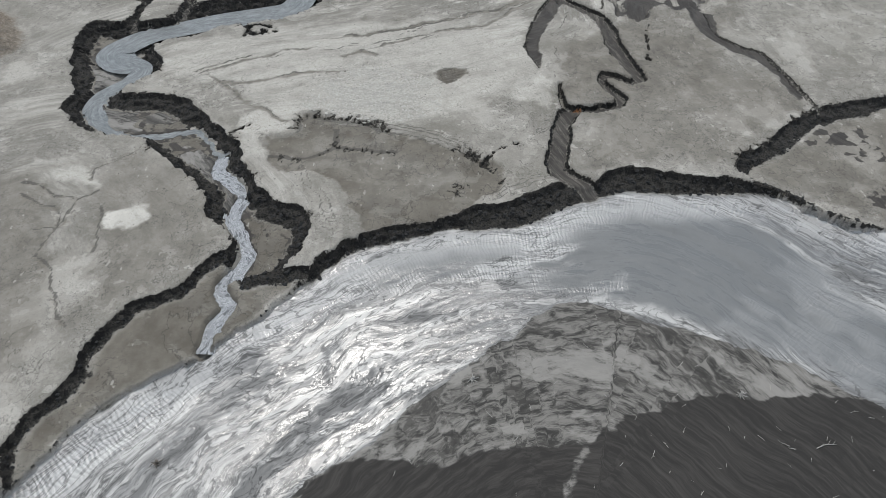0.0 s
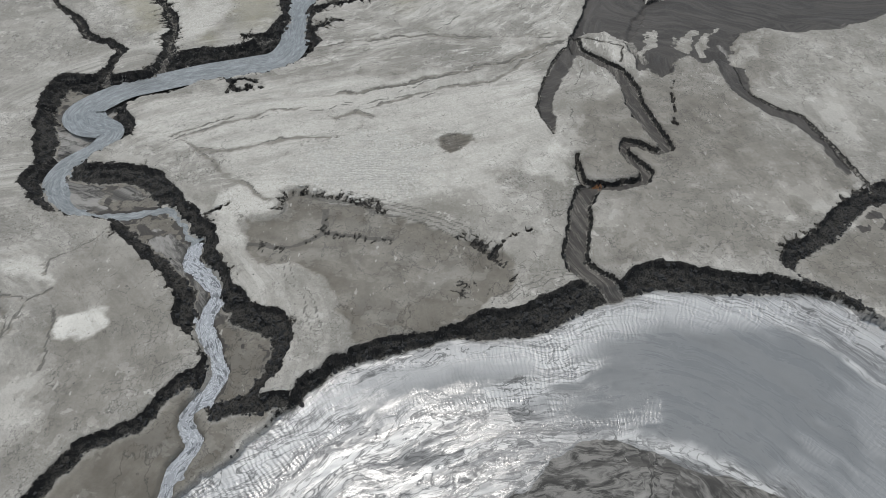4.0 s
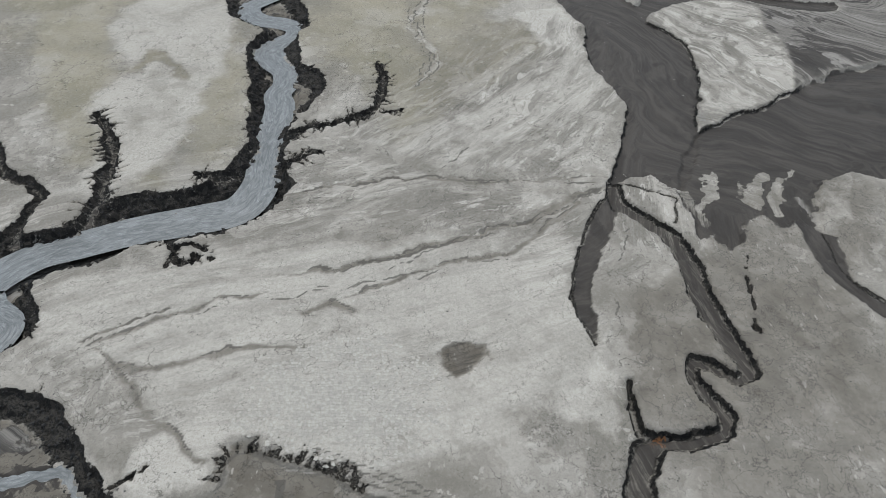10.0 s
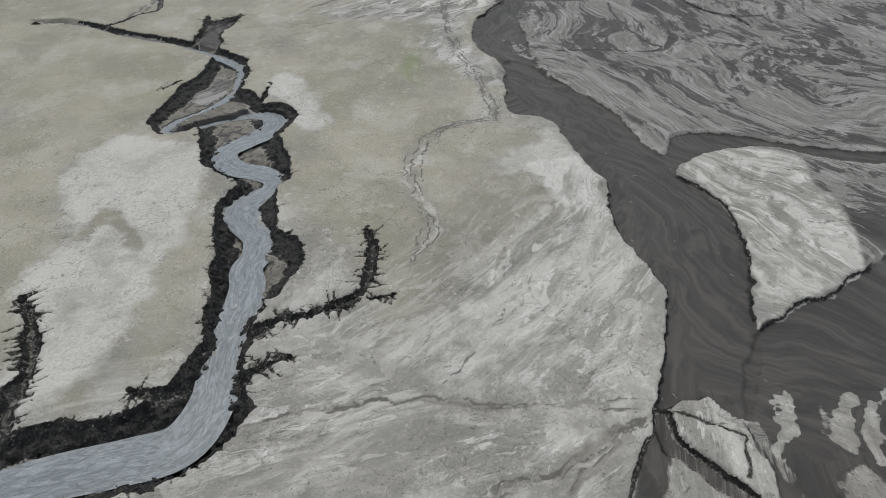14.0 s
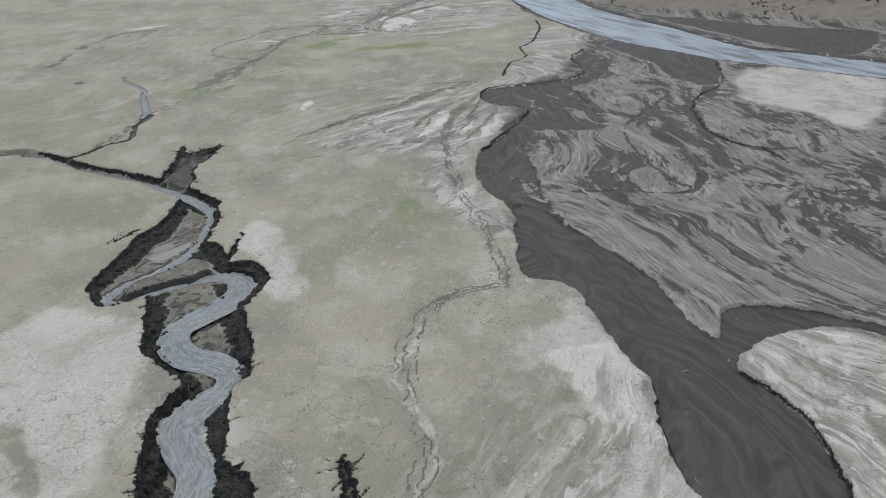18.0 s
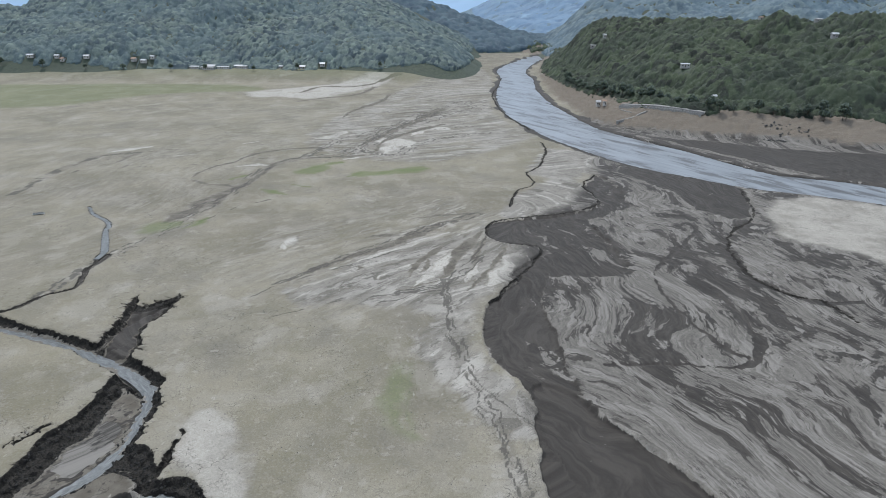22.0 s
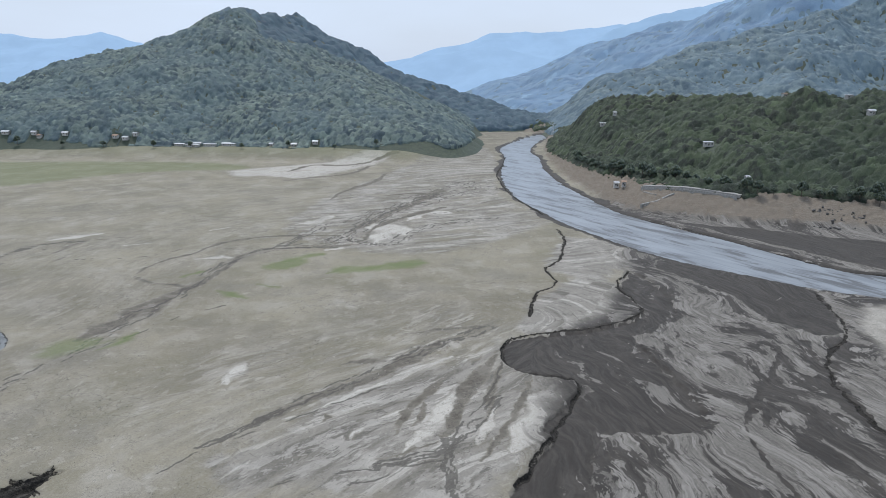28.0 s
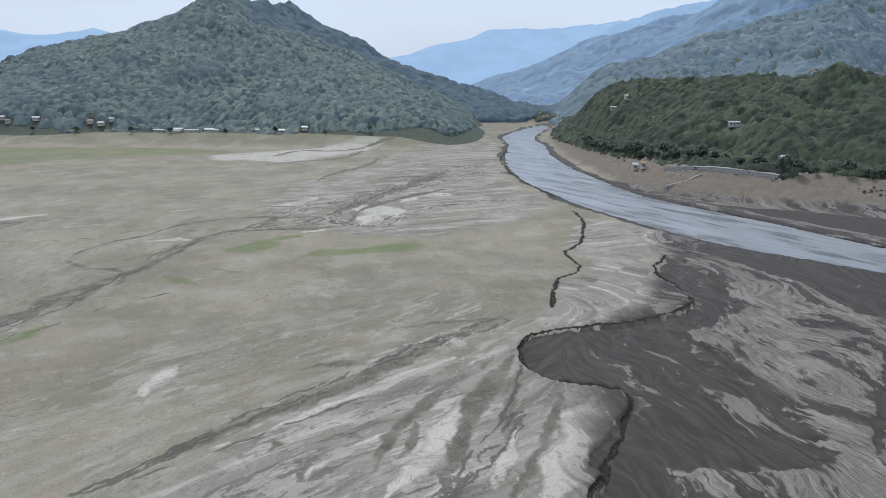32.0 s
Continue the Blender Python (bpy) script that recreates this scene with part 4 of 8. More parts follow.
EAST_SHORE = [(192, 1582.6), (144.2, 1312.7), (127.7, 1084.1), (128.2, 940.4), (136.7, 846.6), (159.1, 815.5), (192.2, 800.2), (227.6, 785.9), (265.1, 779.9), (301.9, 763.5), (357, 744.2)]
BAR = [(-33.5, 37.4), (-28, 44.8), (-23.4, 47.9), (-15.7, 53.1), (-9.6, 59.3), (-3.2, 65.3), (4.9, 70.9), (13.5, 77.7), (21.3, 83.4), (27.8, 86.4), (36.2, 84.6), (45.1, 80.7), (60.3, 75.3), (69.9, 69.7), (78.4, 63.1), (84.1, 59.4), (95.1, 53.4), (94.5, 35.4)]
BAR_DARK = [(18.6, 36.6), (22.1, 47.2), (27.2, 53.5), (33.3, 57.9), (42.7, 61.1), (59.6, 62.7), (72.4, 61.7), (84, 59.1), (99.6, 52.2), (94.5, 35.4)]
BAR_DARK_W = [(-29.7, 37.4), (-23.2, 46.7), (-15.6, 51.8), (-5.2, 50.3), (6.2, 52.8), (17.8, 53.7), (25.1, 53.5), (20.9, 46.2), (13.9, 36.7)]
SHEEN = [(-31, 94.9), (-24.5, 100.8), (-8.7, 106.8), (13.3, 110.1), (30.8, 116.7), (42.9, 120.5), (60.1, 120.1), (79.4, 109.5), (96.3, 84.9), (104.5, 70.3), (84.4, 60), (70.4, 71), (49.7, 79.9), (32.8, 86.3), (18.3, 90.5), (1.9, 92.5), (-18.2, 87.3), (-27.1, 78.5)]
GLARE_FLAT = [(-63.4, 58.5), (-52.5, 70.7), (-37.4, 83.1), (-20.7, 87.4), (1.9, 92), (18.2, 89.7), (27.2, 86.4), (13.5, 77.7), (-3.2, 65.9), (-15.7, 53.1), (-27, 45), (-33.5, 37.4), (-66, 38)]
CRACK = [(-41.5, 159.7), (-40.1, 167.4), (-32.8, 175.6), (-24.7, 181.7), (-15.9, 183.1), (-6.9, 177.4), (0.3, 168.5), (1.6, 161), (-2.4, 153.7), (-11.4, 150.3), (-19.1, 149), (-29.9, 153.2), (-39.9, 157.8)]
PALE_A = [(30.9, 177.9), (34.2, 172.5), (34.3, 162.4), (32.9, 155), (26.1, 156.6), (19.7, 158.9), (19.3, 161.1), (24.1, 168.5)]
PALE_B = [(-82.5, 108.1), (-85.2, 116.3), (-80.2, 117.5), (-74.6, 118.7), (-71.5, 115), (-73.9, 110.3), (-78.8, 107)]
PALE_C = [(-87.5, 178.7), (-88.9, 193.9), (-72.6, 199.9), (-45, 196.9), (-13.7, 198.9), (11.9, 205), (18.1, 200.9), (14.4, 193.3), (-13.1, 186.5), (-41.9, 177.9), (-69.4, 172), (-80.1, 174.2)]
PALE_D = [(-57.2, 142.6), (-57.3, 152.7), (-47.3, 161.7), (-33.4, 159.6), (-24.7, 154), (-19, 148.7), (-35.5, 155.9), (-41.9, 154.2), (-42, 148.2), (-49.2, 145.7), (-47.6, 136.3), (-51.5, 134.8)]
PALE_E = [(-85.7, 242.4), (-93.9, 262.9), (-103.1, 289.7), (-116.0, 305.2), (-123.2, 326.5), (-114.0, 347.6), (-101.4, 345.5), (-84.4, 341.5), (-74.8, 321.3), (-73.4, 293.8), (-75.4, 280.9), (-85.0, 285.9), (-85.2, 278.5), (-80.6, 262.9), (-74.3, 242.4)]
PALE_F = [(-73.6, 397.4), (-66.4, 402.1), (-54.3, 384.3), (-43.6, 357.9), (-47.4, 349.7), (-54.4, 357.9), (-61.4, 372.3), (-69.2, 380.1)]
PALE_G = [(15.3, 328.3), (22.5, 336.5), (37, 345.4), (42.7, 339.4), (48.8, 323.3), (48.7, 313.8), (38.6, 318.4), (28.8, 323.2), (19.3, 320.7)]
PALE_H = [(-4.1, 240.3), (1.4, 253.3), (2.9, 264.4), (16.9, 271.7), (35, 290.6), (48.5, 309.4), (50, 290.5), (53.9, 271.6), (51.5, 255.4), (44.6, 237.6), (31.2, 235.8), (19.7, 237.6), (8.9, 232.3), (-1.4, 232.3)]
PALE_I = [(-247.5, 1045.7), (-206.8, 1082.7), (-137.9, 1148.8), (-74.2, 1255.2), (-66.1, 1198.6), (-101, 1084.5), (-149.3, 999), (-193.4, 1008.9), (-222.8, 1007.1)]
PALE_J = [(181.4, 607.5), (210, 624.3), (243.4, 621), (214.7, 583.9), (178.6, 576.7), (161.3, 570.3)]
PALE_K = [(-54.1, 714.4), (-51.4, 753.3), (-41.8, 775.1), (-20.5, 746.2), (-33.8, 722.4)]
PALE_L = [(46.5, 819.4), (55.8, 804.8), (50.8, 778.8), (30, 770.6), (14.8, 788.9)]
PALE_M = [(-112.4, 269.5), (-107.3, 282.2), (-77.4, 310.3), (-75.8, 281.4), (-74.3, 256.7), (-75.7, 238.7), (-85.3, 227.4), (-94.4, 222.9), (-100, 246.2)]
PALE_N = [(9.2, 199.9), (22.8, 204.4), (28.6, 202.5), (26, 187.9), (20.5, 182.5), (17.1, 184.8), (14.1, 194.6)]
OLIVE_A = [(-136.9, 290.6), (-155.5, 342), (-131.2, 374.4), (-122.1, 322.8), (-102.9, 279.7), (-73.9, 231.3), (-93.9, 236.2), (-108.6, 249.3)]
OLIVE_B = [(-91.6, 290.2), (-83.8, 336.3), (-72.3, 313.6), (-58.1, 249), (-69.9, 238.6), (-83.6, 263.5)]
OLIVE_C = [(-52, 326.6), (-19.8, 350.7), (25.4, 355.5), (34.4, 312.5), (12.8, 278.8), (-1.5, 266), (-8.1, 254.2), (-16.3, 254.2), (-27.4, 286), (-44.3, 301.1)]
GRASS_FLAT = [(-668.9, 829), (-559, 904.2), (-421.3, 927.9), (-383.3, 973.5), (-335.5, 1030.9), (-239.6, 1060.5), (-252.2, 1100.9), (-342.7, 1122.6), (-542.6, 1108.7), (-721.7, 1079.8), (-908.1, 1017.7)]
GREEN_A = [(-103, 666.3), (-94.7, 680.5), (-82.5, 683.3), (-81.6, 664.8), (-95.8, 660)]
GREEN_B = [(-64.5, 654.7), (-60.6, 667.7), (-41.8, 666.1), (-30.4, 677.8), (-16.2, 680.6), (-17.4, 671.3), (-46.9, 657.3)]
GREEN_C = [(-22, 407.1), (-16.5, 425.5), (-11.6, 417.4), (-11.9, 397.7), (-5.5, 390.9), (-9.5, 386.6), (-19, 393.1)]
GREEN_D = [(-14.4, 400.4), (-12.8, 426.4), (-9.7, 406.5), (-7.1, 394.4), (-10.4, 388.6)]
GREEN_E = [(-155.2, 546.8), (-150.5, 560.1), (-137.4, 564.4), (-125.8, 563.5), (-133.3, 556.7), (-145.2, 544)]
FLOW_RIVER = [(-81.4, 38.2), (-69, 50.8), (-54.9, 66.9), (-37.4, 83.1), (-18.8, 95.5), (2.1, 103.8), (23.9, 106.1), (45.3, 104.7), (65.6, 92), (78.9, 77.8), (90.6, 65.4), (99.6, 52.2)]
FLOW_BAND = [(-98.7, 160.5), (-86, 178.6), (-66.2, 187.4), (-44.3, 192.4), (-21.5, 197.7), (2.2, 206), (24.1, 214.6), (44.8, 229.5)]
FLOW_DELTA = [(71.7, 686.5), (85.6, 579.6), (93.1, 497.8), (105.5, 440.5), (123.2, 389.3), (141.6, 362.1), (161, 342.8)]
FLOW_FAR = [(-285.9, 540.2), (-241.4, 592.1), (-237.4, 677.6), (-208.2, 768.6), (-156.5, 830.3), (-75.8, 869.9), (4.6, 911.2), (66.7, 968.8)]
FLOW_MID = [(-80.4, 474.2), (-67.2, 490.6), (-52.1, 507), (-33.8, 524.3), (-8, 545), (11.6, 566.8), (32.6, 592.7)]
FLOW_EAST = [(68.8, 190.7), (70.3, 208.3), (72, 224.1), (76.1, 237.6), (87.5, 249.1), (111.2, 255.4)]
FLOW_PALE = [(-11.1, 224), (1.2, 237.6), (15.6, 253.3), (32.7, 274.2), (50.1, 299.6), (59.4, 327.5)]
CREEK_A = [(-166.5, 458.3, 1.6), (-161.4, 465.6, 1.4), (-158.1, 472.7, 1.3), (-153.4, 477.7, 1.2), (-149.1, 484.1, 1.4), (-152.9, 500.4, 1.6), (-154, 517.7, 1.6), (-150.2, 531.8, 1.2), (-144.7, 543.4, 1.1), (-141.4, 576.3, 1), (-136.2, 611.7, 0.9), (-127.7, 644.9, 0.8), (-118.5, 686.9, 0.8)]
CREEK_B = [(15.2, 470.8, 0.8), (26.4, 490.7, 0.8), (43.1, 530, 0.7), (24.9, 538.7, 0.8), (19.6, 553.4, 0.8), (27.5, 569.9, 0.8), (60.8, 581.2, 0.8), (85.4, 600.9, 0.8), (84.3, 637.7, 0.8), (97, 664.1, 0.8)]
CREEK_C = [(-2.1, 480.5, 0.7), (-1, 458.9, 0.7), (2.5, 437.5, 0.7), (6.3, 422.5, 0.8), (12.7, 409.5, 0.8), (19.2, 400.2, 0.8), (25.8, 391.9, 0.9)]
CREEK_D = [(86.5, 496.8, 0.6), (84.3, 477.1, 0.6), (88.3, 460.2, 0.6), (100.6, 449.1, 0.7), (104.6, 442.2, 0.7), (99, 432.5, 0.8), (89.6, 424.9, 0.7), (73.7, 421.9, 0.6)]
CREEK_E = [(178.7, 627.9, 0.8), (165.3, 581.4, 0.8), (143.7, 555.7, 0.8), (131.5, 533.6, 0.7), (127.4, 502.9, 0.8), (132.8, 482.5, 0.8), (144.5, 473.6, 0.8), (147.9, 457.2, 0.9)]
CREEK_F = [(86.1, 1333.7, 0.8), (73.7, 1163.8, 0.8), (54.1, 1032.4, 0.8), (57.1, 905.1, 0.8), (72.3, 816.1, 0.9)]
CREEK_G = [(75.1, 767, 0.9), (75, 733.9, 0.9), (63.2, 685.6, 0.8), (52.4, 667.9, 0.8), (54.4, 642.3, 0.7), (41.8, 623.9, 0.8), (33.9, 592.8, 0.8)]
CREEK_H = [(-36.1, 226.4, 0.3), (-24.1, 229.7, 0.3), (-11.6, 231.7, 0.35), (1.2, 231.9, 0.35), (20.2, 230.6, 0.3), (39, 229.6, 0.3)]
CREEK_I = [(-77, 178.3, 0.5), (-69.3, 183.5, 0.4), (-60.8, 187.4, 0.4)]
CREEK_J = [(-30, 198.2, 0.3), (-17.2, 201.4, 0.35), (-4, 205.5, 0.4), (9.8, 212.2, 0.4), (24.1, 216.3, 0.4), (40.3, 228.3, 0.35)]
CREEK_K = [(-24.3, 198.3, 0.3), (-12, 203.1, 0.4), (-0.1, 206.7, 0.4), (10.1, 210.9, 0.4), (22.2, 216.5, 0.4)]
GUL_A = [(-90.6, 215, 3.9), (-90.8, 222.4, 3.3), (-91.7, 230.5, 2.7), (-92.2, 237.6, 2.85), (-94.3, 245.1, 2.7), (-100.1, 255.4, 2.4), (-105.6, 264, 1.35)]
GUL_B = [(-45.1, 251.2, 2.7), (-40.4, 255.8, 2.25), (-33.5, 258, 1.8), (-26.7, 262.1, 1.5), (-21.2, 266.8, 1.8), (-20.2, 275.5, 2.4), (-20.5, 284.9, 2.1), (-22.8, 293, 1.2)]
GUL_BB = [(-29.3, 259.4, 0.8), (-20.9, 263, 0.7), (-13.6, 265.6, 0.4)]
GUL_C = [(-44.9, 237.6, 2.25), (-40.3, 241.3, 1.5), (-35.7, 245.5, 0.75)]
GUL_D = [(-54.8, 237.6, 3), (-58.6, 234.9, 2.7), (-63.2, 233.1, 1.8), (-68, 234.9, 0.9)]
GUL_E = [(-106.8, 210, 3), (-106.4, 220.1, 2.25), (-106, 226.2, 2.25), (-113.1, 231.2, 2.4), (-121.4, 236.3, 2.4), (-128.4, 246.8, 1.95), (-135.3, 254.3, 1.5), (-149.2, 268.4, 1.05), (-160.3, 274.9, 0.75)]
GUL_G = [(-114.4, 432.6, 2.5), (-116.9, 445.9, 2.5), (-114.5, 456.2, 2), (-109.7, 464.6, 1.5), (-104.6, 473.4, 0.7)]
GUL_GG = [(-117.5, 450.9, 1.6), (-117.8, 462.8, 1.3), (-120.1, 473.2, 0.8)]
GUL_H = [(-71, 375.2, 1.6), (-71.3, 384.4, 1.2), (-71.6, 392.2, 0.6)]
GUL_I = [(-108.2, 394.5, 1), (-112.5, 387.5, 0.8), (-117.5, 384.9, 0.4)]
GUL_J = [(-59, 146.7, 0.8), (-55.8, 149.2, 0.6), (-53.6, 150.5, 0.3)]
GUL_L = [(11.1, 131.6, 0.7), (13, 134.5, 0.7), (16.5, 138.4, 0.5), (20.5, 140.4, 0.3)]
GUL_M = [(-29.2, 139.7, 0.9), (-29.3, 143.9, 0.8), (-29.2, 148.2, 0.5)]
GUL_N = [(-65.9, 200.2, 0.5), (-65.6, 205.7, 0.8), (-61.9, 207.3, 1), (-57.2, 204.8, 0.6)]
GUL_NN = [(-60, 200.1, 0.4), (-60.3, 203.8, 0.7), (-55.8, 202, 0.5)]
GUL_O = [(66.4, 180.2, 0.9), (65.1, 181.8, 0.8), (66.6, 185.2, 0.6), (67.9, 192.4, 0.4), (70.9, 202.6, 0.3)]
GUL_P = [(-68.5, 209.5, 1.2), (-65.8, 204.3, 1.1), (-62.5, 200, 0.8), (-58.8, 203.1, 0.7), (-55.1, 204.9, 0.4)]
RIM_A = [(-40.8, 147.3), (-40.4, 152.1), (-38.5, 153.8), (-33.8, 153.2), (-28.4, 151.9), (-23.2, 149.8), (-19, 148.4), (-13.7, 146)]
RIM_B = [(2, 138.6), (6.1, 135.4), (10.3, 131.6), (12.8, 128.1), (14.7, 124)]
POND = [(-2.4, 175.6), (1.2, 177.9), (8.2, 177.9), (8.5, 174.2), (5.6, 170.4), (1.1, 168.8), (-1.6, 171.1)]
RUST = [(38, 156.4), (40.1, 156.7), (41, 154.9), (39.5, 153.5), (38, 153.9)]
TRACK_A = [(110.2, 620.7, 0.5), (131.4, 658, 0.5), (158.3, 695.2, 0.5)]
TRACK_B = [(134.7, 590.1, 0.5), (157.9, 621.7, 0.5), (182.7, 652.6, 0.5)]
TRACK_C = [(132.3, 638.8, 0.4), (139.1, 610.4, 0.4), (159.6, 621.8, 0.4)]
SHOREBAR = [(148.4, 808.7), (180.9, 771.1), (212.2, 716.8), (240.5, 670.5), (279.5, 648.9), (338.3, 721.2), (284.3, 736.9), (235.1, 760.9), (186, 784.2)]
STEP_A = [(-45.8, 136.8, 0.35), (-41.4, 136.3, 0.35), (-36.1, 135.2, 0.35), (-31.6, 138.2, 0.4), (-28.6, 139.6, 0.4), (-22.1, 138.6, 0.4), (-16.9, 137.7, 0.35), (-11.9, 137.7, 0.3)]
BENCH = [(-24.3, 150.5), (-19, 148.7), (-15.1, 147.1), (-9, 145.4), (-3.2, 142.7), (2.6, 138.6)]
COMB_C = [(2.8, 120.7), (5.1, 123), (7.4, 124.3)]
PALE_CREEK = [(-35.7, 129.9, 0.8), (-35, 125.6, 0.8), (-31.2, 120.8, 0.9), (-28.9, 116.3, 1), (-27, 111, 1)]
EDGE_LINES = [(12.7, 119.1), (18, 122.2), (23.9, 124.8), (28.8, 126.8)]
SEAM_A = [(-75.3, 177.4), (-71.7, 180.2), (-58.2, 185.7), (-40.7, 189.1), (-22.7, 193.5), (-4.2, 198.7)]
SEAM_B = [(-13.7, 198.9), (2.2, 207.7), (18.9, 213), (29.7, 220.4), (42.8, 227.9)]
SEAM_C = [(-29.3, 193), (-9, 195.5), (1.3, 199.9), (14.6, 202)]
SEAM_D = [(-1.4, 235.7), (8.3, 249.9), (19.2, 267.4)]
SEAM_E = [(44.1, 229.5), (51.5, 227.7), (60.2, 223.5)]
SEAM_F = [(44.4, 211.3), (39.9, 197.9), (36.5, 185.7), (34.6, 177.8)]
SEAM_G = [(-147.5, 314.3), (-131.8, 294.3), (-119.8, 276.5)]
SEAM_H = [(-10.8, 309.6), (-9.6, 327.7), (-2.1, 348.4), (8.5, 357.5)]
SEAM_I = [(-27.7, 469.6), (-6.8, 480.5), (-1.2, 482.4), (0.8, 496.4), (12, 519.8), (19.5, 548.2)]
SEAM_J = [(-2.1, 480.6), (-1.2, 463.6), (2, 449.2), (4.9, 439)]
SEAM_K = [(-128, 563.5), (-116, 588.9), (-101.5, 603.8)]
SEAM_L = [(-77.4, 474.7), (-64.4, 489.3), (-45.1, 505.7), (-23.3, 524.3)]
SEAM_M = [(-64.6, 458), (-40, 473), (-19.8, 477.9), (-3.1, 481.4)]
SEAM_N = [(-105.1, 771.5), (-64.5, 772.7), (-25.2, 808.7), (29.3, 836.2)]
SEAM_O = [(-247.5, 655.9), (-238.1, 709.8), (-207, 732.2)]
SEAM_P = [(-63.2, 728.8), (-61.2, 770.6), (-42.2, 833.8), (3.3, 887.7)]
SEAM_Q = [(-141.5, 704.4), (-107.7, 705.6), (-67.4, 709.8)]
SEAM_R = [(-214.5, 676.5), (-176.5, 683.8), (-158.4, 703.8)]
FAN = [(-114.7, 430.8), (-118, 445.8), (-117.9, 455.1), (-121.7, 473.2), (-115.4, 466.2), (-105, 474.6), (-104, 462.9), (-106.5, 451), (-103.1, 436.4), (-105.4, 428.3)]
SHORE_TREES = [(146.2, 1099), (149, 1017.4), (156.3, 972.2), (171.3, 925.3), (183.6, 897.8), (199.8, 872.9), (217, 855.9), (233.2, 839.9), (239, 814.2), (246.7, 795.6), (255.6, 774.1), (274.8, 766.8), (298, 761.8)]
ROAD_WALL = [(163.2, 870.9), (179.1, 853.9), (193.8, 843.3), (209, 835.9), (223.8, 823.5)]
RAMP = [(152.5, 832.8), (166.5, 838.7), (181.0, 845.6), (195.0, 850.4)]
STEPS = [(163.2, 879.5), (165.0, 860.9), (169.1, 848.8)]
CREEK_R = [(122.4, 887.9, 0.9), (135.1, 823.3, 0.9), (162.7, 775.8, 0.9), (184.3, 733.3, 0.9), (201.7, 696.4, 0.9), (217.6, 667.6, 0.9), (234, 660.7, 0.9), (263, 646.5, 0.9)]
EDGE_A = [(43.5, 228.3, 0.5), (37, 217.3, 0.45), (31.7, 205.3, 0.4), (28.4, 194.5, 0.4), (28.7, 184.7, 0.4), (31.4, 178.1, 0.4)]
EDGE_C = [(91.9, 210.4, 0.35), (91.4, 199.6, 0.35), (93.9, 191.5, 0.5), (98.3, 187.1, 0.6), (103.1, 184.2, 0.7), (105.3, 172.5, 0.7), (107.1, 161.4, 0.8), (107.9, 152.2, 0.8)]
OUTCROP = [(-172.9, 224.6), (-156.5, 219.8), (-147.7, 213.4), (-139.4, 199.7), (-140.1, 189.8), (-153.9, 186.2)]
DUSK_A = [(-123.7, 128.1), (-106.9, 129.9), (-92.2, 114.7), (-85.1, 92.9), (-85.1, 77.7), (-95.3, 69.8)]
DUSK_B = [(-91.8, 125.1), (-79.8, 138.5), (-64, 124.4), (-52.7, 106.1), (-61.5, 94), (-71.6, 86.3), (-82.6, 96.2)]
DUSK_C = [(40.7, 153.1), (66.7, 176.3), (95.3, 175.8), (103.7, 157.7), (87.5, 140.8), (76.6, 129.1), (59.8, 130.7), (39.7, 129.5)]
DUSK_E = [(-3.4, 166.5), (12.8, 175.9), (18.6, 165.2), (11.2, 153.4), (0.9, 145), (-5.1, 148.1)]
DUSK_F = [(-39.1, 205.6), (-23.7, 213.4), (-4.1, 213.3), (1.4, 205.4), (-14.5, 200.9), (-30, 198.2)]
DUSK_G = [(1.9, 320.1), (20.8, 323.8), (30.9, 312.9), (18.3, 290.6), (9.3, 274.2), (1.5, 266.8), (-3.3, 287.7)]
DUSK_H = [(35.3, 166.4), (47, 173), (47.2, 165.1), (52.2, 160.2), (37.6, 156.7), (36.2, 160.2)]
DUSK_I = [(-29.9, 458.5), (-19, 466.8), (-3, 467.1), (0.8, 437.5), (6.8, 414.4), (-5.2, 395.7), (-15, 414.1), (-13.3, 437.3)]
DUSK_J = [(36.2, 576.1), (78.3, 584.9), (87.7, 610.8), (88.8, 593.3), (64.7, 549.2), (39.3, 542.5)]
FLOW_PLAIN = [(55.7, 214), (65.7, 182.9), (74.2, 160), (83.8, 140.9), (92.5, 126.1), (96.9, 113.4)]
FLOW_WEST = [(-143.3, 126.3), (-126, 132.6), (-111.3, 140.5), (-94.8, 137.7), (-77.9, 122.6), (-65.7, 104.6), (-68.9, 89.3)]
FANNED_A = [(19.5, 567), (0.2, 545.2), (-19.9, 540), (-42.8, 512.5), (-58.4, 487.9), (-65.4, 476.9), (-52.8, 464.9), (-34.1, 467.8), (-1.9, 460.7), (14, 473.3), (28.3, 495.3), (42.1, 528), (27, 545.8)]
FANNED_B = [(7.3, 1327), (-60.3, 1072), (-99.9, 912.4), (-116.3, 768.4), (-60.1, 707.3), (-31.7, 695), (12.1, 709.8), (66.5, 775.7), (78.9, 816.4), (49.4, 904.7), (61.9, 1133.3), (59.7, 1331.5)]
FANNED_C = [(76.4, 741.7), (54.8, 673.6), (62.5, 647.4), (39.3, 615.5), (30.3, 573.1), (59.3, 580.1), (82.1, 594), (87.7, 608.9), (85.8, 653.1), (109, 687.1), (102.6, 727.3)]
FANNED_E = [(1.7, 553.1), (-16.6, 495.2), (-7.2, 475.8), (-11.5, 437.3), (0.6, 414.3), (7.2, 391.3), (26.5, 391.5), (22.1, 412), (11.3, 437.6), (15.6, 476.1), (41.2, 525.4), (26.9, 531.8)]
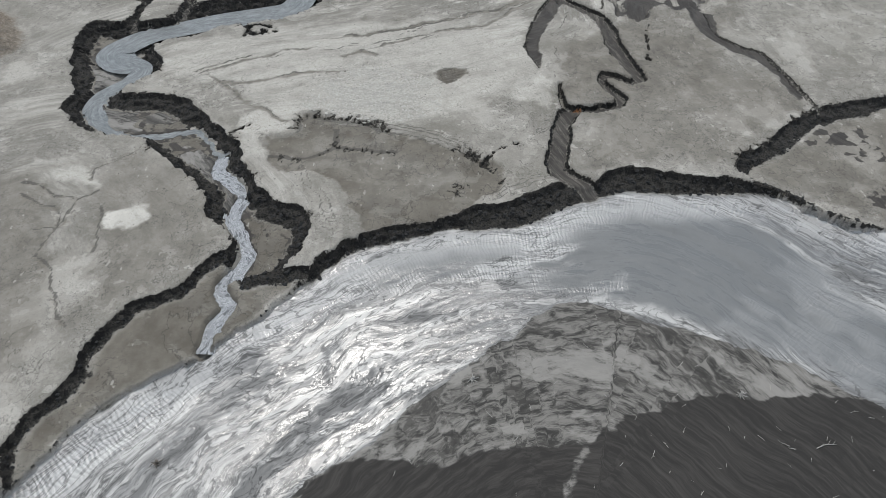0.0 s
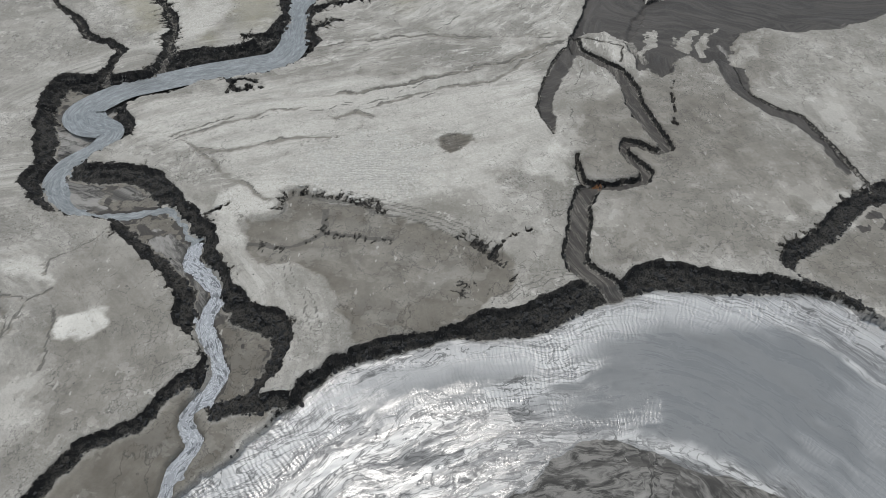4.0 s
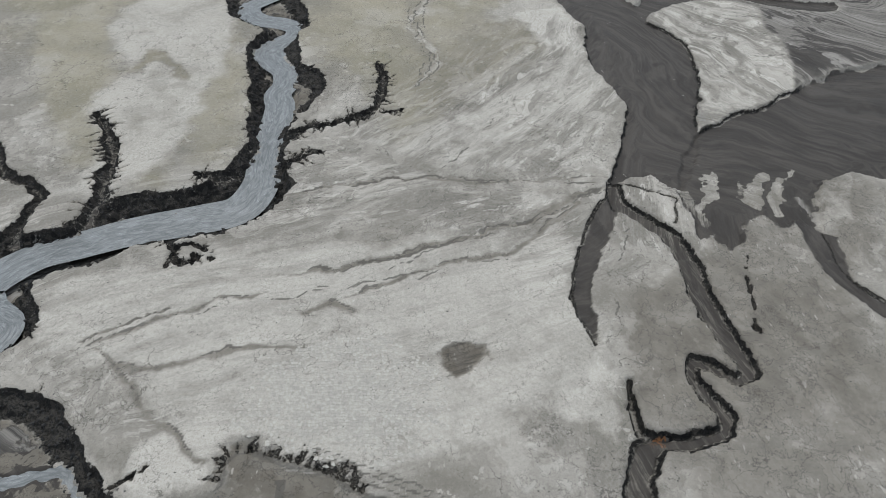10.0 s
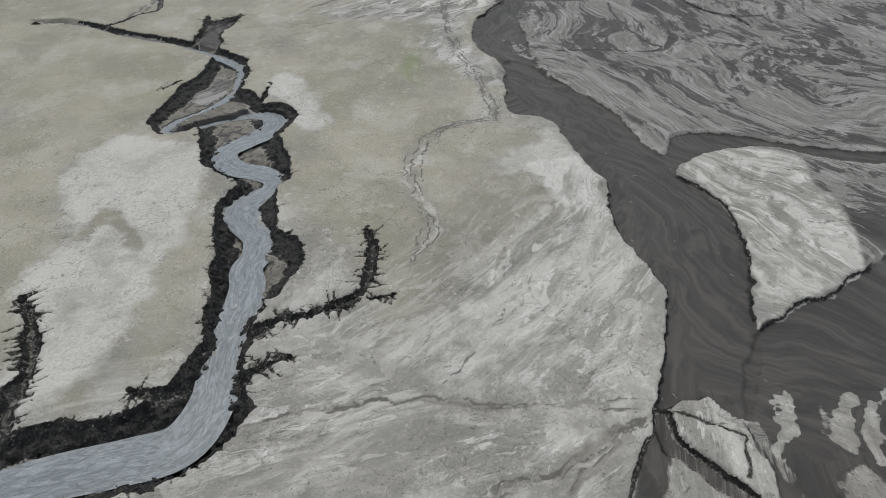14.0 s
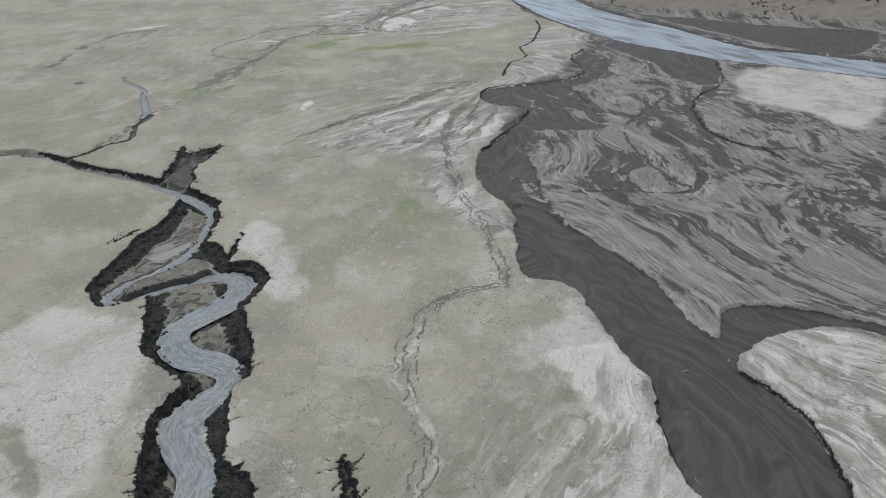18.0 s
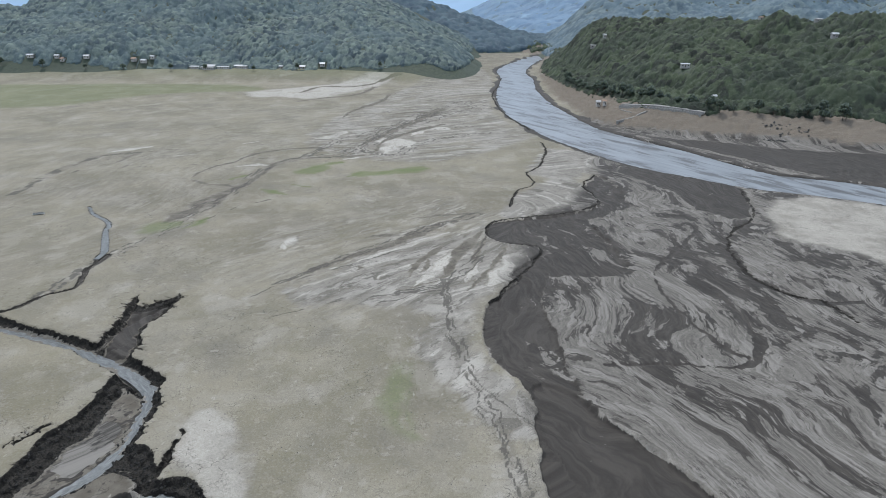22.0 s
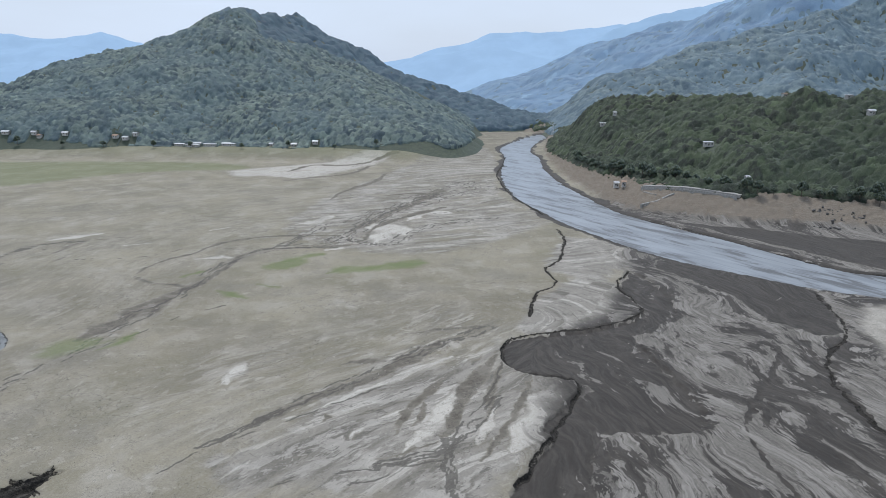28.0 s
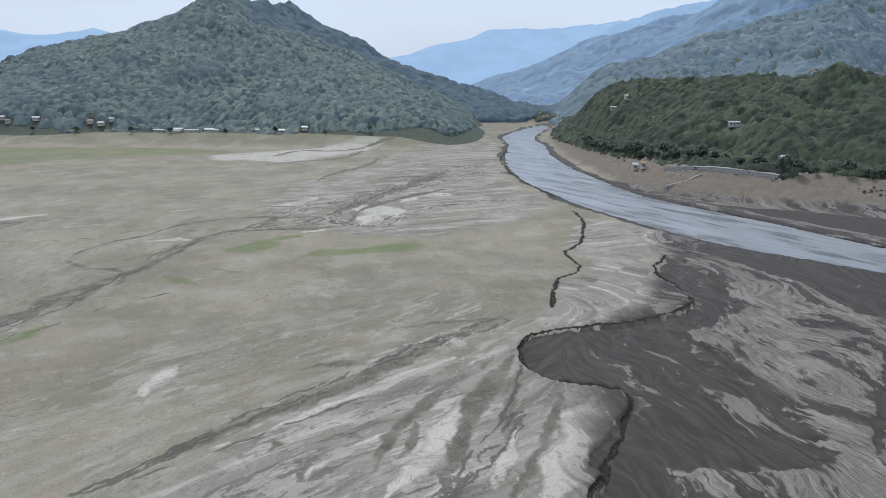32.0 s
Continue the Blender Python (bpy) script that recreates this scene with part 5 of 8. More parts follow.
FANNED_F = [(21.7, 471.3), (1.4, 405.2), (11.2, 370.5), (-8.2, 348.8), (-15.2, 323.4), (-15.9, 303.5), (-1.9, 303.5), (0.7, 331.2), (25.9, 354), (16.5, 397.5), (29.7, 432.1)]
BRAID_A = [(126.9, 561.8, 0.8), (120.2, 548.4, 1), (88.6, 503.4, 0.8), (85.9, 488.1, 0.9), (86, 468, 1.1), (89.8, 444, 1), (94.2, 434.6, 1.4), (97.6, 430.9, 1.6)]
BRAID_B = [(140.6, 567.8, 1.5), (133.4, 548.7, 2), (126.7, 518.6, 2.4), (126.7, 493.8, 2.6), (132.6, 482, 2.4), (141.8, 473.1, 2.2), (158.3, 473.3, 2.4)]
BRAID_C = [(105.1, 485.9, 0.6), (106.7, 470.4, 0.7), (106.3, 452.8, 1), (104.5, 440.8, 1.5), (98.8, 431.5, 1.8), (90.1, 425.5, 1.2), (79.4, 426.8, 1), (66.6, 427.5, 0.9), (50.2, 426.4, 0.8)]
BRAID_D = [(122.8, 477.3, 0.7), (124.3, 462.7, 0.9), (130.3, 453.1, 1), (134.2, 444.6, 1.1), (135.5, 438, 1.1)]
BRAID_E = [(151.3, 559.8, 0.5), (151.6, 543.1, 0.5), (160.1, 534.8, 0.5), (158.5, 516.1, 0.5), (161.9, 502.3, 0.5), (165.4, 484.5, 0.6)]
TONGUE_A = [(-63.3, 496.4, 1.1), (-53.9, 506.4, 2), (-43.1, 517.5, 2.1), (-33, 525.9, 2.3), (-22.1, 537.8, 2.4), (-11, 553.9, 2.8), (-0.4, 566.4, 1.3)]
TONGUE_B = [(-2.7, 493, 1), (-0.5, 499, 1.8), (2, 512.6, 2), (5.3, 524.4, 2.6), (11.2, 538.5, 3.1), (16.8, 551.5, 1.4)]
TONGUE_C = [(9.7, 503.9, 0.57), (11.2, 510.9, 1.2), (13.8, 524.6, 1.3), (17.9, 543.5, 0.61)]
TONGUE_D = [(7.2, 482, 0.8), (12, 491.8, 0.89), (18.9, 505.8, 0.96), (22.9, 518.7, 0.99), (27.5, 531.7, 0.48)]
TONGUE_E = [(-16.8, 494.3, 0.47), (-15.1, 505.3, 1.3), (-10.4, 516, 1.6), (-2.7, 531.1, 0.82)]
TONGUE_F = [(-12.1, 498.8, 0.43), (-9.4, 505.4, 1.1), (-8.9, 514.4, 0.47)]
TONGUE_G = [(-20.1, 482, 0.42), (-12, 486, 0.43), (-4.3, 490.3, 0.45)]
TONGUE_H = [(-19.4, 570.9, 0.69), (-5.5, 575.4, 1.8), (11.7, 580.6, 1.1)]
TONGUE_I = [(-40.2, 541.9, 0.55), (-31.7, 544, 1.7), (-22.3, 544.6, 0.55)]
TONGUE_J = [(-39.3, 501.7, 0.34), (-37.5, 504.9, 0.89), (-38.6, 506.6, 0.33)]
TONGUE_K = [(-145.1, 562.6, 3.6), (-142.9, 570.5, 5.6), (-138.7, 583, 5.9), (-135.4, 596.9, 6.3), (-132.2, 613.4, 6.9), (-128.8, 625.6, 3.7), (-124.5, 638.2, 2.6), (-121.6, 660.7, 2.1), (-120.1, 687, 3.4), (-109.6, 703.6, 2.4), (-86.4, 708.4, 2.4), (-62.7, 714.8, 2.4), (-49.4, 725.2, 0.98)]
TONGUE_L = [(-162.3, 646.9, 0.71), (-163.4, 662.4, 2), (-160, 677.5, 2.3), (-149.7, 693.2, 2.4), (-142.6, 715.8, 2.6), (-126.7, 731, 2.8), (-106.8, 738, 2.8), (-67.1, 741.2, 2.7)]
TONGUE_M = [(-126.2, 627.3, 1.9), (-136.8, 632.7, 2), (-149.3, 634.8, 2.1), (-161.3, 645, 1.1)]
TONGUE_N = [(-66.8, 739.7, 1.8), (-65.1, 756.1, 4.8), (-54.7, 787.9, 5.7), (-42.8, 822.8, 6.7), (-25.8, 866.5, 8), (-4.1, 932.8, 10)]
TONGUE_O = [(-66.8, 739.7, 2.1), (-62.5, 724.7, 2.9), (-54.5, 729.5, 2.8), (-51.6, 761.9, 3.3), (-33.2, 801.2, 4.2), (-3.8, 841.5, 5)]
TONGUE_P = [(-101, 873.5, 1.8), (-95.6, 913.7, 4.4), (-74.1, 977.4, 5.3), (-68.5, 1035.7, 2.9)]
TONGUE_Q = [(-177.6, 1047.5, 3.6), (-161.6, 1103.7, 6.3), (-119.2, 1107.2, 6.2), (-68.6, 1183.5, 7.4)]
TONGUE_R = [(-166.9, 975.2, 2.9), (-140.2, 1002.6, 4.7), (-107.7, 1032.8, 5), (-92.3, 1103.4, 5.8)]
TONGUE_S = [(-230.5, 690.2, 2.8), (-230.3, 708.2, 3.1), (-226.3, 722.5, 1.3)]
TONGUE_T = [(-220.5, 675.4, 2.1), (-218.3, 683.5, 1.1)]
TONGUE_U = [(-54.8, 893.8, 6.3), (-31, 907.8, 6.5), (-3.9, 887.7, 6)]
CRUST_A = [(-15, 484.1, 0.64), (-9.3, 494.4, 2.3), (-4.5, 502.3, 3.5), (-0.3, 514.5, 2.3), (2.4, 526.6, 0.76)]
CRUST_B = [(-41.8, 508.1, 0.38), (-33.6, 517.6, 1.4), (-21.1, 528.4, 1.6), (-10.4, 540.2, 1.8), (0.1, 549.9, 0.83)]
CRUST_C = [(-23.8, 502.7, 0.35), (-18.8, 505.9, 1.3), (-14.7, 510.2, 0.55)]
CRUST_D = [(-29.2, 492, 0.7), (-27.8, 495.7, 2.1), (-25.7, 497.9, 0.82)]
CRUST_E = [(-51.8, 502.7, 0.58), (-49.6, 503.9, 1.5), (-47.7, 505, 0.58)]
CRUST_F = [(-75.6, 525.1, 1.1), (-75.7, 533.8, 2.9), (-74.5, 538.9, 3.2), (-73.6, 542.3, 1.4)]
CRUST_G = [(-0.7, 539.3, 0.7), (5.2, 548, 1)]
CRUST_H = [(34.9, 527.2, 1.7), (29.5, 515.1, 5.7), (24.3, 501.1, 5.4), (16.2, 486.4, 1.2)]
CRUST_I = [(6.1, 489, 0.58), (10.3, 500.8, 1.7), (13.7, 512.8, 0.66)]
CRUST_J = [(-143.8, 679.2, 1.8), (-130.6, 684.3, 4.5), (-120.9, 681.2, 1.7)]
CRUST_K = [(-46.3, 725.4, 3.8), (-44.2, 745.4, 13), (-38.5, 760.8, 17), (-30.5, 746, 5.1)]
CRUST_L = [(-107.8, 773.9, 2.7), (-96.3, 782.1, 6.7), (-89.2, 802.7, 2.8)]
CRUST_M = [(-74.1, 703.6, 1.8), (-65.9, 707.9, 1.8)]
CRUST_N = [(-29.8, 789.1, 2.5), (-18, 817.2, 6), (-3.7, 820.1, 6.2)]
CRUST_O = [(-161.2, 752, 1.3), (-151.1, 762.8, 1.3)]
CRUST_P = [(-251.4, 721.4, 2.8), (-237, 732.5, 5.6), (-228.4, 740.8, 1.4)]
CRUST_Q = [(-204.6, 706.5, 1.2), (-185.2, 716.9, 1.2)]
SWARD_A = [(-99.4, 669.8, 1.5), (-90.7, 677.7, 4), (-81.7, 688.4, 4.1), (-74.1, 693.6, 1.7)]
SWARD_B = [(-92.5, 661.7, 1.4), (-87.8, 667, 5.2), (-83.5, 670.3, 2.3)]
SWARD_C = [(-64.2, 654.8, 1.3), (-59.6, 661.8, 4.1), (-56.2, 664, 1.4)]
SWARD_D = [(-53.4, 658.1, 1.3), (-42, 665.5, 3.5), (-33.4, 671, 3.6), (-20.7, 673.6, 3.6), (-13.3, 677.1, 1.5)]
SWARD_E = [(-112.7, 625.3, 1.2), (-104.3, 619.4, 3.4), (-94.8, 614.4, 1.1)]
SWARD_F = [(-95.6, 635.7, 1.2), (-84.8, 629.4, 1.2)]
SWARD_G = [(-138, 645.8, 1.5), (-131.8, 655.4, 1.5)]
SWARD_H = [(-133, 553.3, 1.2), (-128, 560.6, 3.3), (-126, 570.9, 0.85)]
SWARD_I = [(-142.7, 557.1, 1.8), (-136.7, 562.8, 0.89)]
CHUTE = [(-59.8, 139.5, 1.2), (-60, 132.5, 1.4), (-55.3, 129.1, 1.2), (-51.3, 123.3, 1.2), (-52.2, 114.8, 1.4), (-48.6, 107.6, 1.2), (-45.7, 100.8, 1.2), (-48.7, 95.9, 1.4), (-50.5, 91, 1.2), (-47.2, 87.5, 1.2), (-49.7, 81.9, 1.4), (-50.2, 78.1, 1.2), (-50.4, 75.1, 1.2)]
POOL = [(-197.8, 588.2, 0.5), (-190.3, 577.1, 0.8), (-182.1, 569.3, 0.9), (-173.1, 560.2, 1), (-169.7, 549.9, 1.1), (-163.6, 536.7, 1.2), (-157.3, 523.2, 1.3), (-155.8, 512.6, 0.8)]
DUSK_K = [(-1.3, 1443), (83, 1720.2), (254.1, 2071.7), (269.1, 2024.1), (147.9, 1605.4), (77.3, 1332.9), (61.1, 1079.8), (42.5, 953), (24.8, 1077.5), (39.4, 1264.2)]
PALE_T = [(-87.6, 196.9), (-68.7, 202.8), (-27.4, 210.9), (16.1, 210.5), (35.5, 188.5), (34.7, 168.9), (12.4, 157.7), (-3.3, 151.3), (-19.3, 157.9), (-42, 158), (-50.1, 150.3), (-55.6, 158), (-74.4, 178.9)]
BAND_A = [(-43.5, 223.9, 0.3), (-28.3, 229, 0.4), (-13.8, 231.7, 0.5), (-0.2, 231, 0.4), (15.9, 230.1, 0.4), (43.1, 232.6, 0.3)]
BAND_B = [(-39, 196.7, 0.3), (-24, 199.2, 0.6), (-9.9, 204.3, 0.8), (3.5, 208.7, 0.9), (14.8, 213.4, 0.9), (22.7, 216, 1), (29.7, 222, 0.8), (41.2, 228.3, 0.4)]
BAND_C = [(-25.3, 189.3, 0.3), (-12, 195.4, 0.6), (-0.3, 200.6, 0.7), (11.8, 203.1, 0.6), (19.4, 207.7, 0.7), (26.3, 214.2, 0.8), (33.7, 222, 0.4)]
BAND_D = [(-74.8, 178.1, 0.5), (-68.2, 181.4, 0.7), (-60.5, 184.9, 0.8), (-52.4, 188.8, 0.6), (-39.3, 191.8, 0.3)]
BAND_E = [(-73.3, 177.1, 0.4), (-66.4, 172.3, 0.8), (-58.9, 171.7, 1), (-51.9, 172.9, 0.9), (-43, 176.3, 0.8), (-30.2, 176.9, 0.4)]
BAND_F = [(-71.8, 175.8, 0.4), (-63.1, 168.4, 0.7), (-55.5, 159.8, 0.8), (-43.7, 151.9, 0.4)]
BAND_G = [(-32.5, 186.3, 0.5), (-25.1, 187.9, 1.2), (-19.5, 186.2, 0.5)]
DUSK_L = [(-32.3, 215.4), (-13.2, 217.5), (-9.9, 208.6), (-20.9, 203.4), (-27.9, 202.4)]
DUSK_M = [(11.4, 180), (28.6, 196), (33.2, 190.4), (26.4, 178.3), (16.5, 166), (12.3, 156.4), (3.1, 145.3), (-3.2, 145.3), (-0, 152.6), (7, 163.2)]
DUSK_N = [(-95.5, 102.7), (-89.3, 109.2), (-83.5, 110.7), (-82.9, 99.3), (-85.3, 90.5), (-79.6, 82.2), (-87.5, 79.8), (-96.5, 99.6)]
PALE_V = [(26.1, 176.7), (33.8, 178.2), (34.1, 168.9), (28.8, 161.7), (22.9, 160.3), (20.2, 167.5)]
PALE_W = [(12.5, 198.1), (24.4, 207.2), (31.1, 204), (26.6, 190.4), (17.9, 181.7), (13.1, 186.9)]
PALE_X = [(-104.6, 133), (-98.6, 133.9), (-92, 131.7), (-89.6, 123.6), (-95.7, 126.7), (-101, 127.8)]
PALE_U = [(189.4, 609.3), (212.8, 617.4), (241.2, 602.1), (268.1, 583.5), (204.3, 498.7), (189.3, 521.6), (175.1, 534.4), (164.5, 548.5), (171.2, 581.6)]
DUSK_O = [(39.7, 189.7), (57.3, 201.9), (75.9, 201.9), (90.8, 189.6), (76.3, 160.5), (35.3, 160.5)]
DEN_A = [(-106.9, 122.3, 0.5), (-99.6, 118.4, 0.5), (-95.3, 117, 0.45), (-93.7, 112, 0.4), (-94.4, 106.2, 0.35), (-95, 101.9, 0.3)]
DEN_B = [(-108.8, 126.4, 0.4), (-103.7, 125.7, 0.4), (-98.3, 121.9, 0.4), (-93.5, 120.7, 0.3)]
DEN_C = [(-92, 111.4, 0.4), (-91.7, 119.5, 0.35), (-88.5, 123.2, 0.25)]
DEN_D = [(-93.2, 110.8, 0.35), (-97.3, 110.9, 0.3)]
DEN_E = [(-84.7, 116.8, 0.25), (-83, 108.3, 0.3), (-82.4, 102.6, 0.3)]
DEN_F = [(-94.5, 100.8, 0.3), (-89.3, 96.4, 0.4), (-87.9, 91.4, 0.4), (-85.6, 89.8, 0.4), (-84.3, 84.7, 0.4), (-79.9, 80.1, 0.3)]
DEN_G = [(-82.7, 140.2, 0.3), (-87.2, 135.8, 0.35), (-92.2, 132.9, 0.3), (-90.9, 127.4, 0.3)]


# ---- tools for the ground sheet ----
def hashed(ix, iy, seed):
    h = (ix.astype(np.int64) * 374761393 + iy.astype(np.int64) * 668265263 + seed * 974634777) & 0x7FFFFFFF
    h = ((h ^ (h >> 13)) * 1274126177) & 0x7FFFFFFF
    return ((h ^ (h >> 16)) & 0xFFFF).astype(np.float32) / 65535.0


def value_noise(x, y, seed=0):
    ix, iy = np.floor(x), np.floor(y)
    fx, fy = (x - ix).astype(np.float32), (y - iy).astype(np.float32)
    fx, fy = fx * fx * (3 - 2 * fx), fy * fy * (3 - 2 * fy)
    a, b = hashed(ix, iy, seed), hashed(ix + 1, iy, seed)
    c, d = hashed(ix, iy + 1, seed), hashed(ix + 1, iy + 1, seed)
    return (a + (b - a) * fx) * (1 - fy) + (c + (d - c) * fx) * fy


def fbm(x, y, seed=0, octaves=4, gain=0.5):
    """Layered noise of about -1 to 1."""
    total, amp, norm = 0, 1.0, 0.0
    for o in range(octaves):
        total = total + amp * (value_noise(x * 2 ** o + 17.3 * o, y * 2 ** o - 9.1 * o, seed + o) * 2 - 1)
        norm += amp
        amp *= gain
    return total / norm * 1.6


def step(lo, hi, v):
    t = np.clip((v - lo) / (hi - lo), 0, 1)
    return t * t * (3 - 2 * t)


def smooth_line(pts, spacing=1.5):
    """A curve through the points; further columns go along."""
    p = np.array(pts, float)
    q = np.vstack([2 * p[0] - p[1], p, 2 * p[-1] - p[-2]])
    out = []
    for i in range(1, len(q) - 2):
        n = max(1, int(np.hypot(*(q[i + 1] - q[i])[:2]) / spacing))
        for k in range(n):
            t = k / n
            out.append(0.5 * (2 * q[i] + (q[i + 1] - q[i - 1]) * t + (2 * q[i - 1] - 5 * q[i] + 4 * q[i + 1] - q[i + 2]) * t ** 2 + (3 * q[i] - q[i - 1] - 3 * q[i + 1] + q[i + 2]) * t ** 3))
    out.append(p[-1])
    return np.array(out)


def axis(lo, hi, a, b, fine, growth, near, far):
    """Grid lines: even between a and b, growing slowly out to near and far, and fast beyond."""
    mid = list(np.arange(a, b, fine))
    up, v, s = [], mid[-1], fine
    while v < hi:
        s = min(s * (growth if v < far else 1.13), 200)
        v += s
        up.append(v)
    down, v, s = [], mid[0], fine
    while v > lo:
        s = min(s * (growth if v > near else 1.13), 200)
        v -= s
        down.append(v)
    return np.array(down[::-1] + mid + up)


FINE = 0.52
GX = axis(-3600, 3600, -112, 96, FINE, 1.014, -420, 420)
GY = axis(-420, 4900, 38, 480, FINE, 1.0055, 37, 1300)
X, Y = np.meshgrid(GX, GY)
X, Y = X.astype(np.float32), Y.astype(np.float32)
SHAPE = X.shape
# uneven, natural outlines: all plan shapes are looked up through this small warp
WARP_X = 0.9 * fbm(X / 5, Y / 5, 3, 4, 0.6)
WARP_Y = 0.9 * fbm(X / 5, Y / 5, 11, 4, 0.6)


def window(pts, margin):
    p = np.array(pts)[:, :2]
    x0, x1 = np.searchsorted(GX, (p[:, 0].min() - margin, p[:, 0].max() + margin))
    y0, y1 = np.searchsorted(GY, (p[:, 1].min() - margin, p[:, 1].max() + margin))
    return slice(y0, y1), slice(x0, x1)


def inside(pts, margin=6.0, warp=1.0, smooth=True):
    """Distance inside an outline (negative outside, down to -margin), on its window of the grid."""
    w = window(pts, margin)
    px, py = X[w] + warp * WARP_X[w], Y[w] + warp * WARP_Y[w]
    p = smooth_line(list(pts) + [pts[0]], 2.5)[:-1] if smooth else np.array(pts, float)
    best = np.full(px.shape, 1e9, np.float32)
    odd = np.zeros(px.shape, bool)
    for (ax, ay), (bx, by) in zip(p, np.roll(p, -1, 0)):
        ex, ey = bx - ax, by - ay
        t = np.clip(((px - ax) * ex + (py - ay) * ey) / (ex * ex + ey * ey + 1e-9), 0, 1)
        np.minimum(best, (px - ax - t * ex) ** 2 + (py - ay - t * ey) ** 2, out=best)
        if ay != by:
            odd ^= ((py >= ay) != (py >= by)) & (px < ax + (py - ay) * ex / ey)
    d = np.sqrt(best)
    return w, np.maximum(np.where(odd, d, -d), -margin)


def along(pts, reach, warp=1.0, spacing=2.0):
    """Signed distance to a line, the length along it, and the third column at the nearest place."""
    w = window(pts, reach)
    px, py = X[w] + warp * WARP_X[w], Y[w] + warp * WARP_Y[w]
    p = smooth_line(pts, spacing)
    best = np.full(px.shape, 1e12, np.float32)
    side = np.zeros(px.shape, np.float32)
    run = np.zeros(px.shape, np.float32)
    third = np.zeros(px.shape, np.float32)
    s = 0.0
    for a, b in zip(p[:-1], p[1:]):
        ex, ey = b[0] - a[0], b[1] - a[1]
        n = math.hypot(ex, ey) + 1e-9
        t = np.clip(((px - a[0]) * ex + (py - a[1]) * ey) / (n * n), 0, 1)
        d = (px - a[0] - t * ex) ** 2 + (py - a[1] - t * ey) ** 2
        near = d < best
        best = np.where(near, d, best)
        side = np.where(near, np.sign(ex * (py - a[1]) - ey * (px - a[0])), side)
        run = np.where(near, s + t * n, run)
        if len(a) > 2:
            third = np.where(near, a[2] + t * (b[2] - a[2]), third)
        s += n
    return w, np.sqrt(best) * side, run, third


Z = 0.12 * fbm(X / 40, Y / 40, 21, 3) + 0.035 * fbm(X / 4, Y / 4, 25, 3)
MASKS = {k: np.zeros(SHAPE, np.float32) for k in ("wet", "pale", "olive", "green", "brown", "earth", "silver", "plain", "delta", "calm", "bar", "murk", "ripple", "rust", "seam", "fan")}
BRINK = np.full(SHAPE, -3, np.float32)      # metres inside the nearest brink
TOE = np.full(SHAPE, -3, np.float32)        # metres past the foot of the bank
FLOW = np.zeros((*SHAPE, 3), np.float32)
FLOW[..., 0], FLOW[..., 1] = Y, X
RAG = fbm(X / 2.6, Y / 2.6, 31, 3, 0.6)
RAG_FINE = fbm(X / 1.15, Y / 1.15, 33, 2, 0.6)
LUMP = fbm(X / 1.7, Y / 1.7, 37, 3, 0.6)
PATCH = fbm(X / 26, Y / 26, 41, 5, 0.55)


def raise_mask(key, w, v):
    MASKS[key][w] = np.maximum(MASKS[key][w], v)


def profile(u):
    """Bank from the brink (0) to the toe (1): a sheer drop, then slumped blocks."""
    return np.clip(0.55 * step(0.0, 0.22, u) + 0.45 * step(0.15, 1.0, u), 0, 1)


def carve(w, d, depth, width, lumps=0.5, dark=True, rag=0.55):
    """Cuts a bank of that width down to the depth where d (metres inside the brink) is positive."""
    e = d + rag * (RAG[w] + 0.45 * RAG_FINE[w])
    if width > 1.6:
        # north banks slump into black slopes, their shade put into the width; south banks stand sheer
        gy, gx = np.gradient(d, GY[w[0]], GX[w[1]])
        north = -gy / (np.hypot(gx, gy) + 0.05)
        width = width * np.clip(0.88 + 0.34 * north + 0.25 * PATCH[w], 0.3, 1.25)
    u = e / width
    p = profile(u)
    ledge = 0.13 * np.sin(19 * u + 2.2 * RAG[w]) * step(0.1, 0.3, u) * (1 - step(0.7, 1.0, u))
    floor = Z[w] * 0.6 - depth * p + lumps * (LUMP[w] + ledge / 0.5) * p * (1 - step(0.75, 1.25, u))
    Z[w] = np.where(u > 0, np.minimum(Z[w], floor), Z[w])
    if dark is not False:
        BRINK[w] = np.where(dark, np.maximum(BRINK[w], np.clip(e, -3, 3)), BRINK[w])
        TOE[w] = np.where(dark, np.maximum(TOE[w], np.clip(e - width, -3, 3)), TOE[w])
    for key in ("pale", "olive", "plain", "fan"):
        MASKS[key][w] *= 1 - step(0, 0.3, u)
    return u


def paint(key, pts, soft, amount=1.0, rag=2.0, margin=14.0, warp=2.0):
    w, d = inside(pts, margin, warp)
    raise_mask(key, w, amount * step(-soft, soft, d + rag * PATCH[w] * 1.2))


# dry regions of the plateau
for shape, soft, amount in ((PALE_A, 2.5, 0.8), (PALE_B, 1.5, 1.0), (PALE_C, 4, 0.75), (PALE_D, 2, 0.8), (PALE_E, 5, 0.7), (PALE_F, 5, 0.75), (PALE_G, 5, 0.7), (PALE_H, 5, 0.5), (PALE_I, 8, 0.85), (PALE_J, 14, 0.62), (PALE_K, 9, 0.6), (PALE_L, 8, 0.6), (PALE_M, 5, 0.7), (PALE_N, 3, 0.6), (CRACK, 5, 0.75), (PALE_T, 8, 0.66), (PALE_V, 3, 0.9), (PALE_W, 4, 0.8), (PALE_X, 2, 0.8), (SILT_A, 3, 0.85), (SILT_B, 5, 0.72)):
    paint("pale", shape, soft, amount)
for shape, soft, amount in ((OLIVE_A, 6, 0.8), (OLIVE_B, 6, 0.7), (OLIVE_C, 8, 0.7)):
    paint("olive", shape, soft, amount)
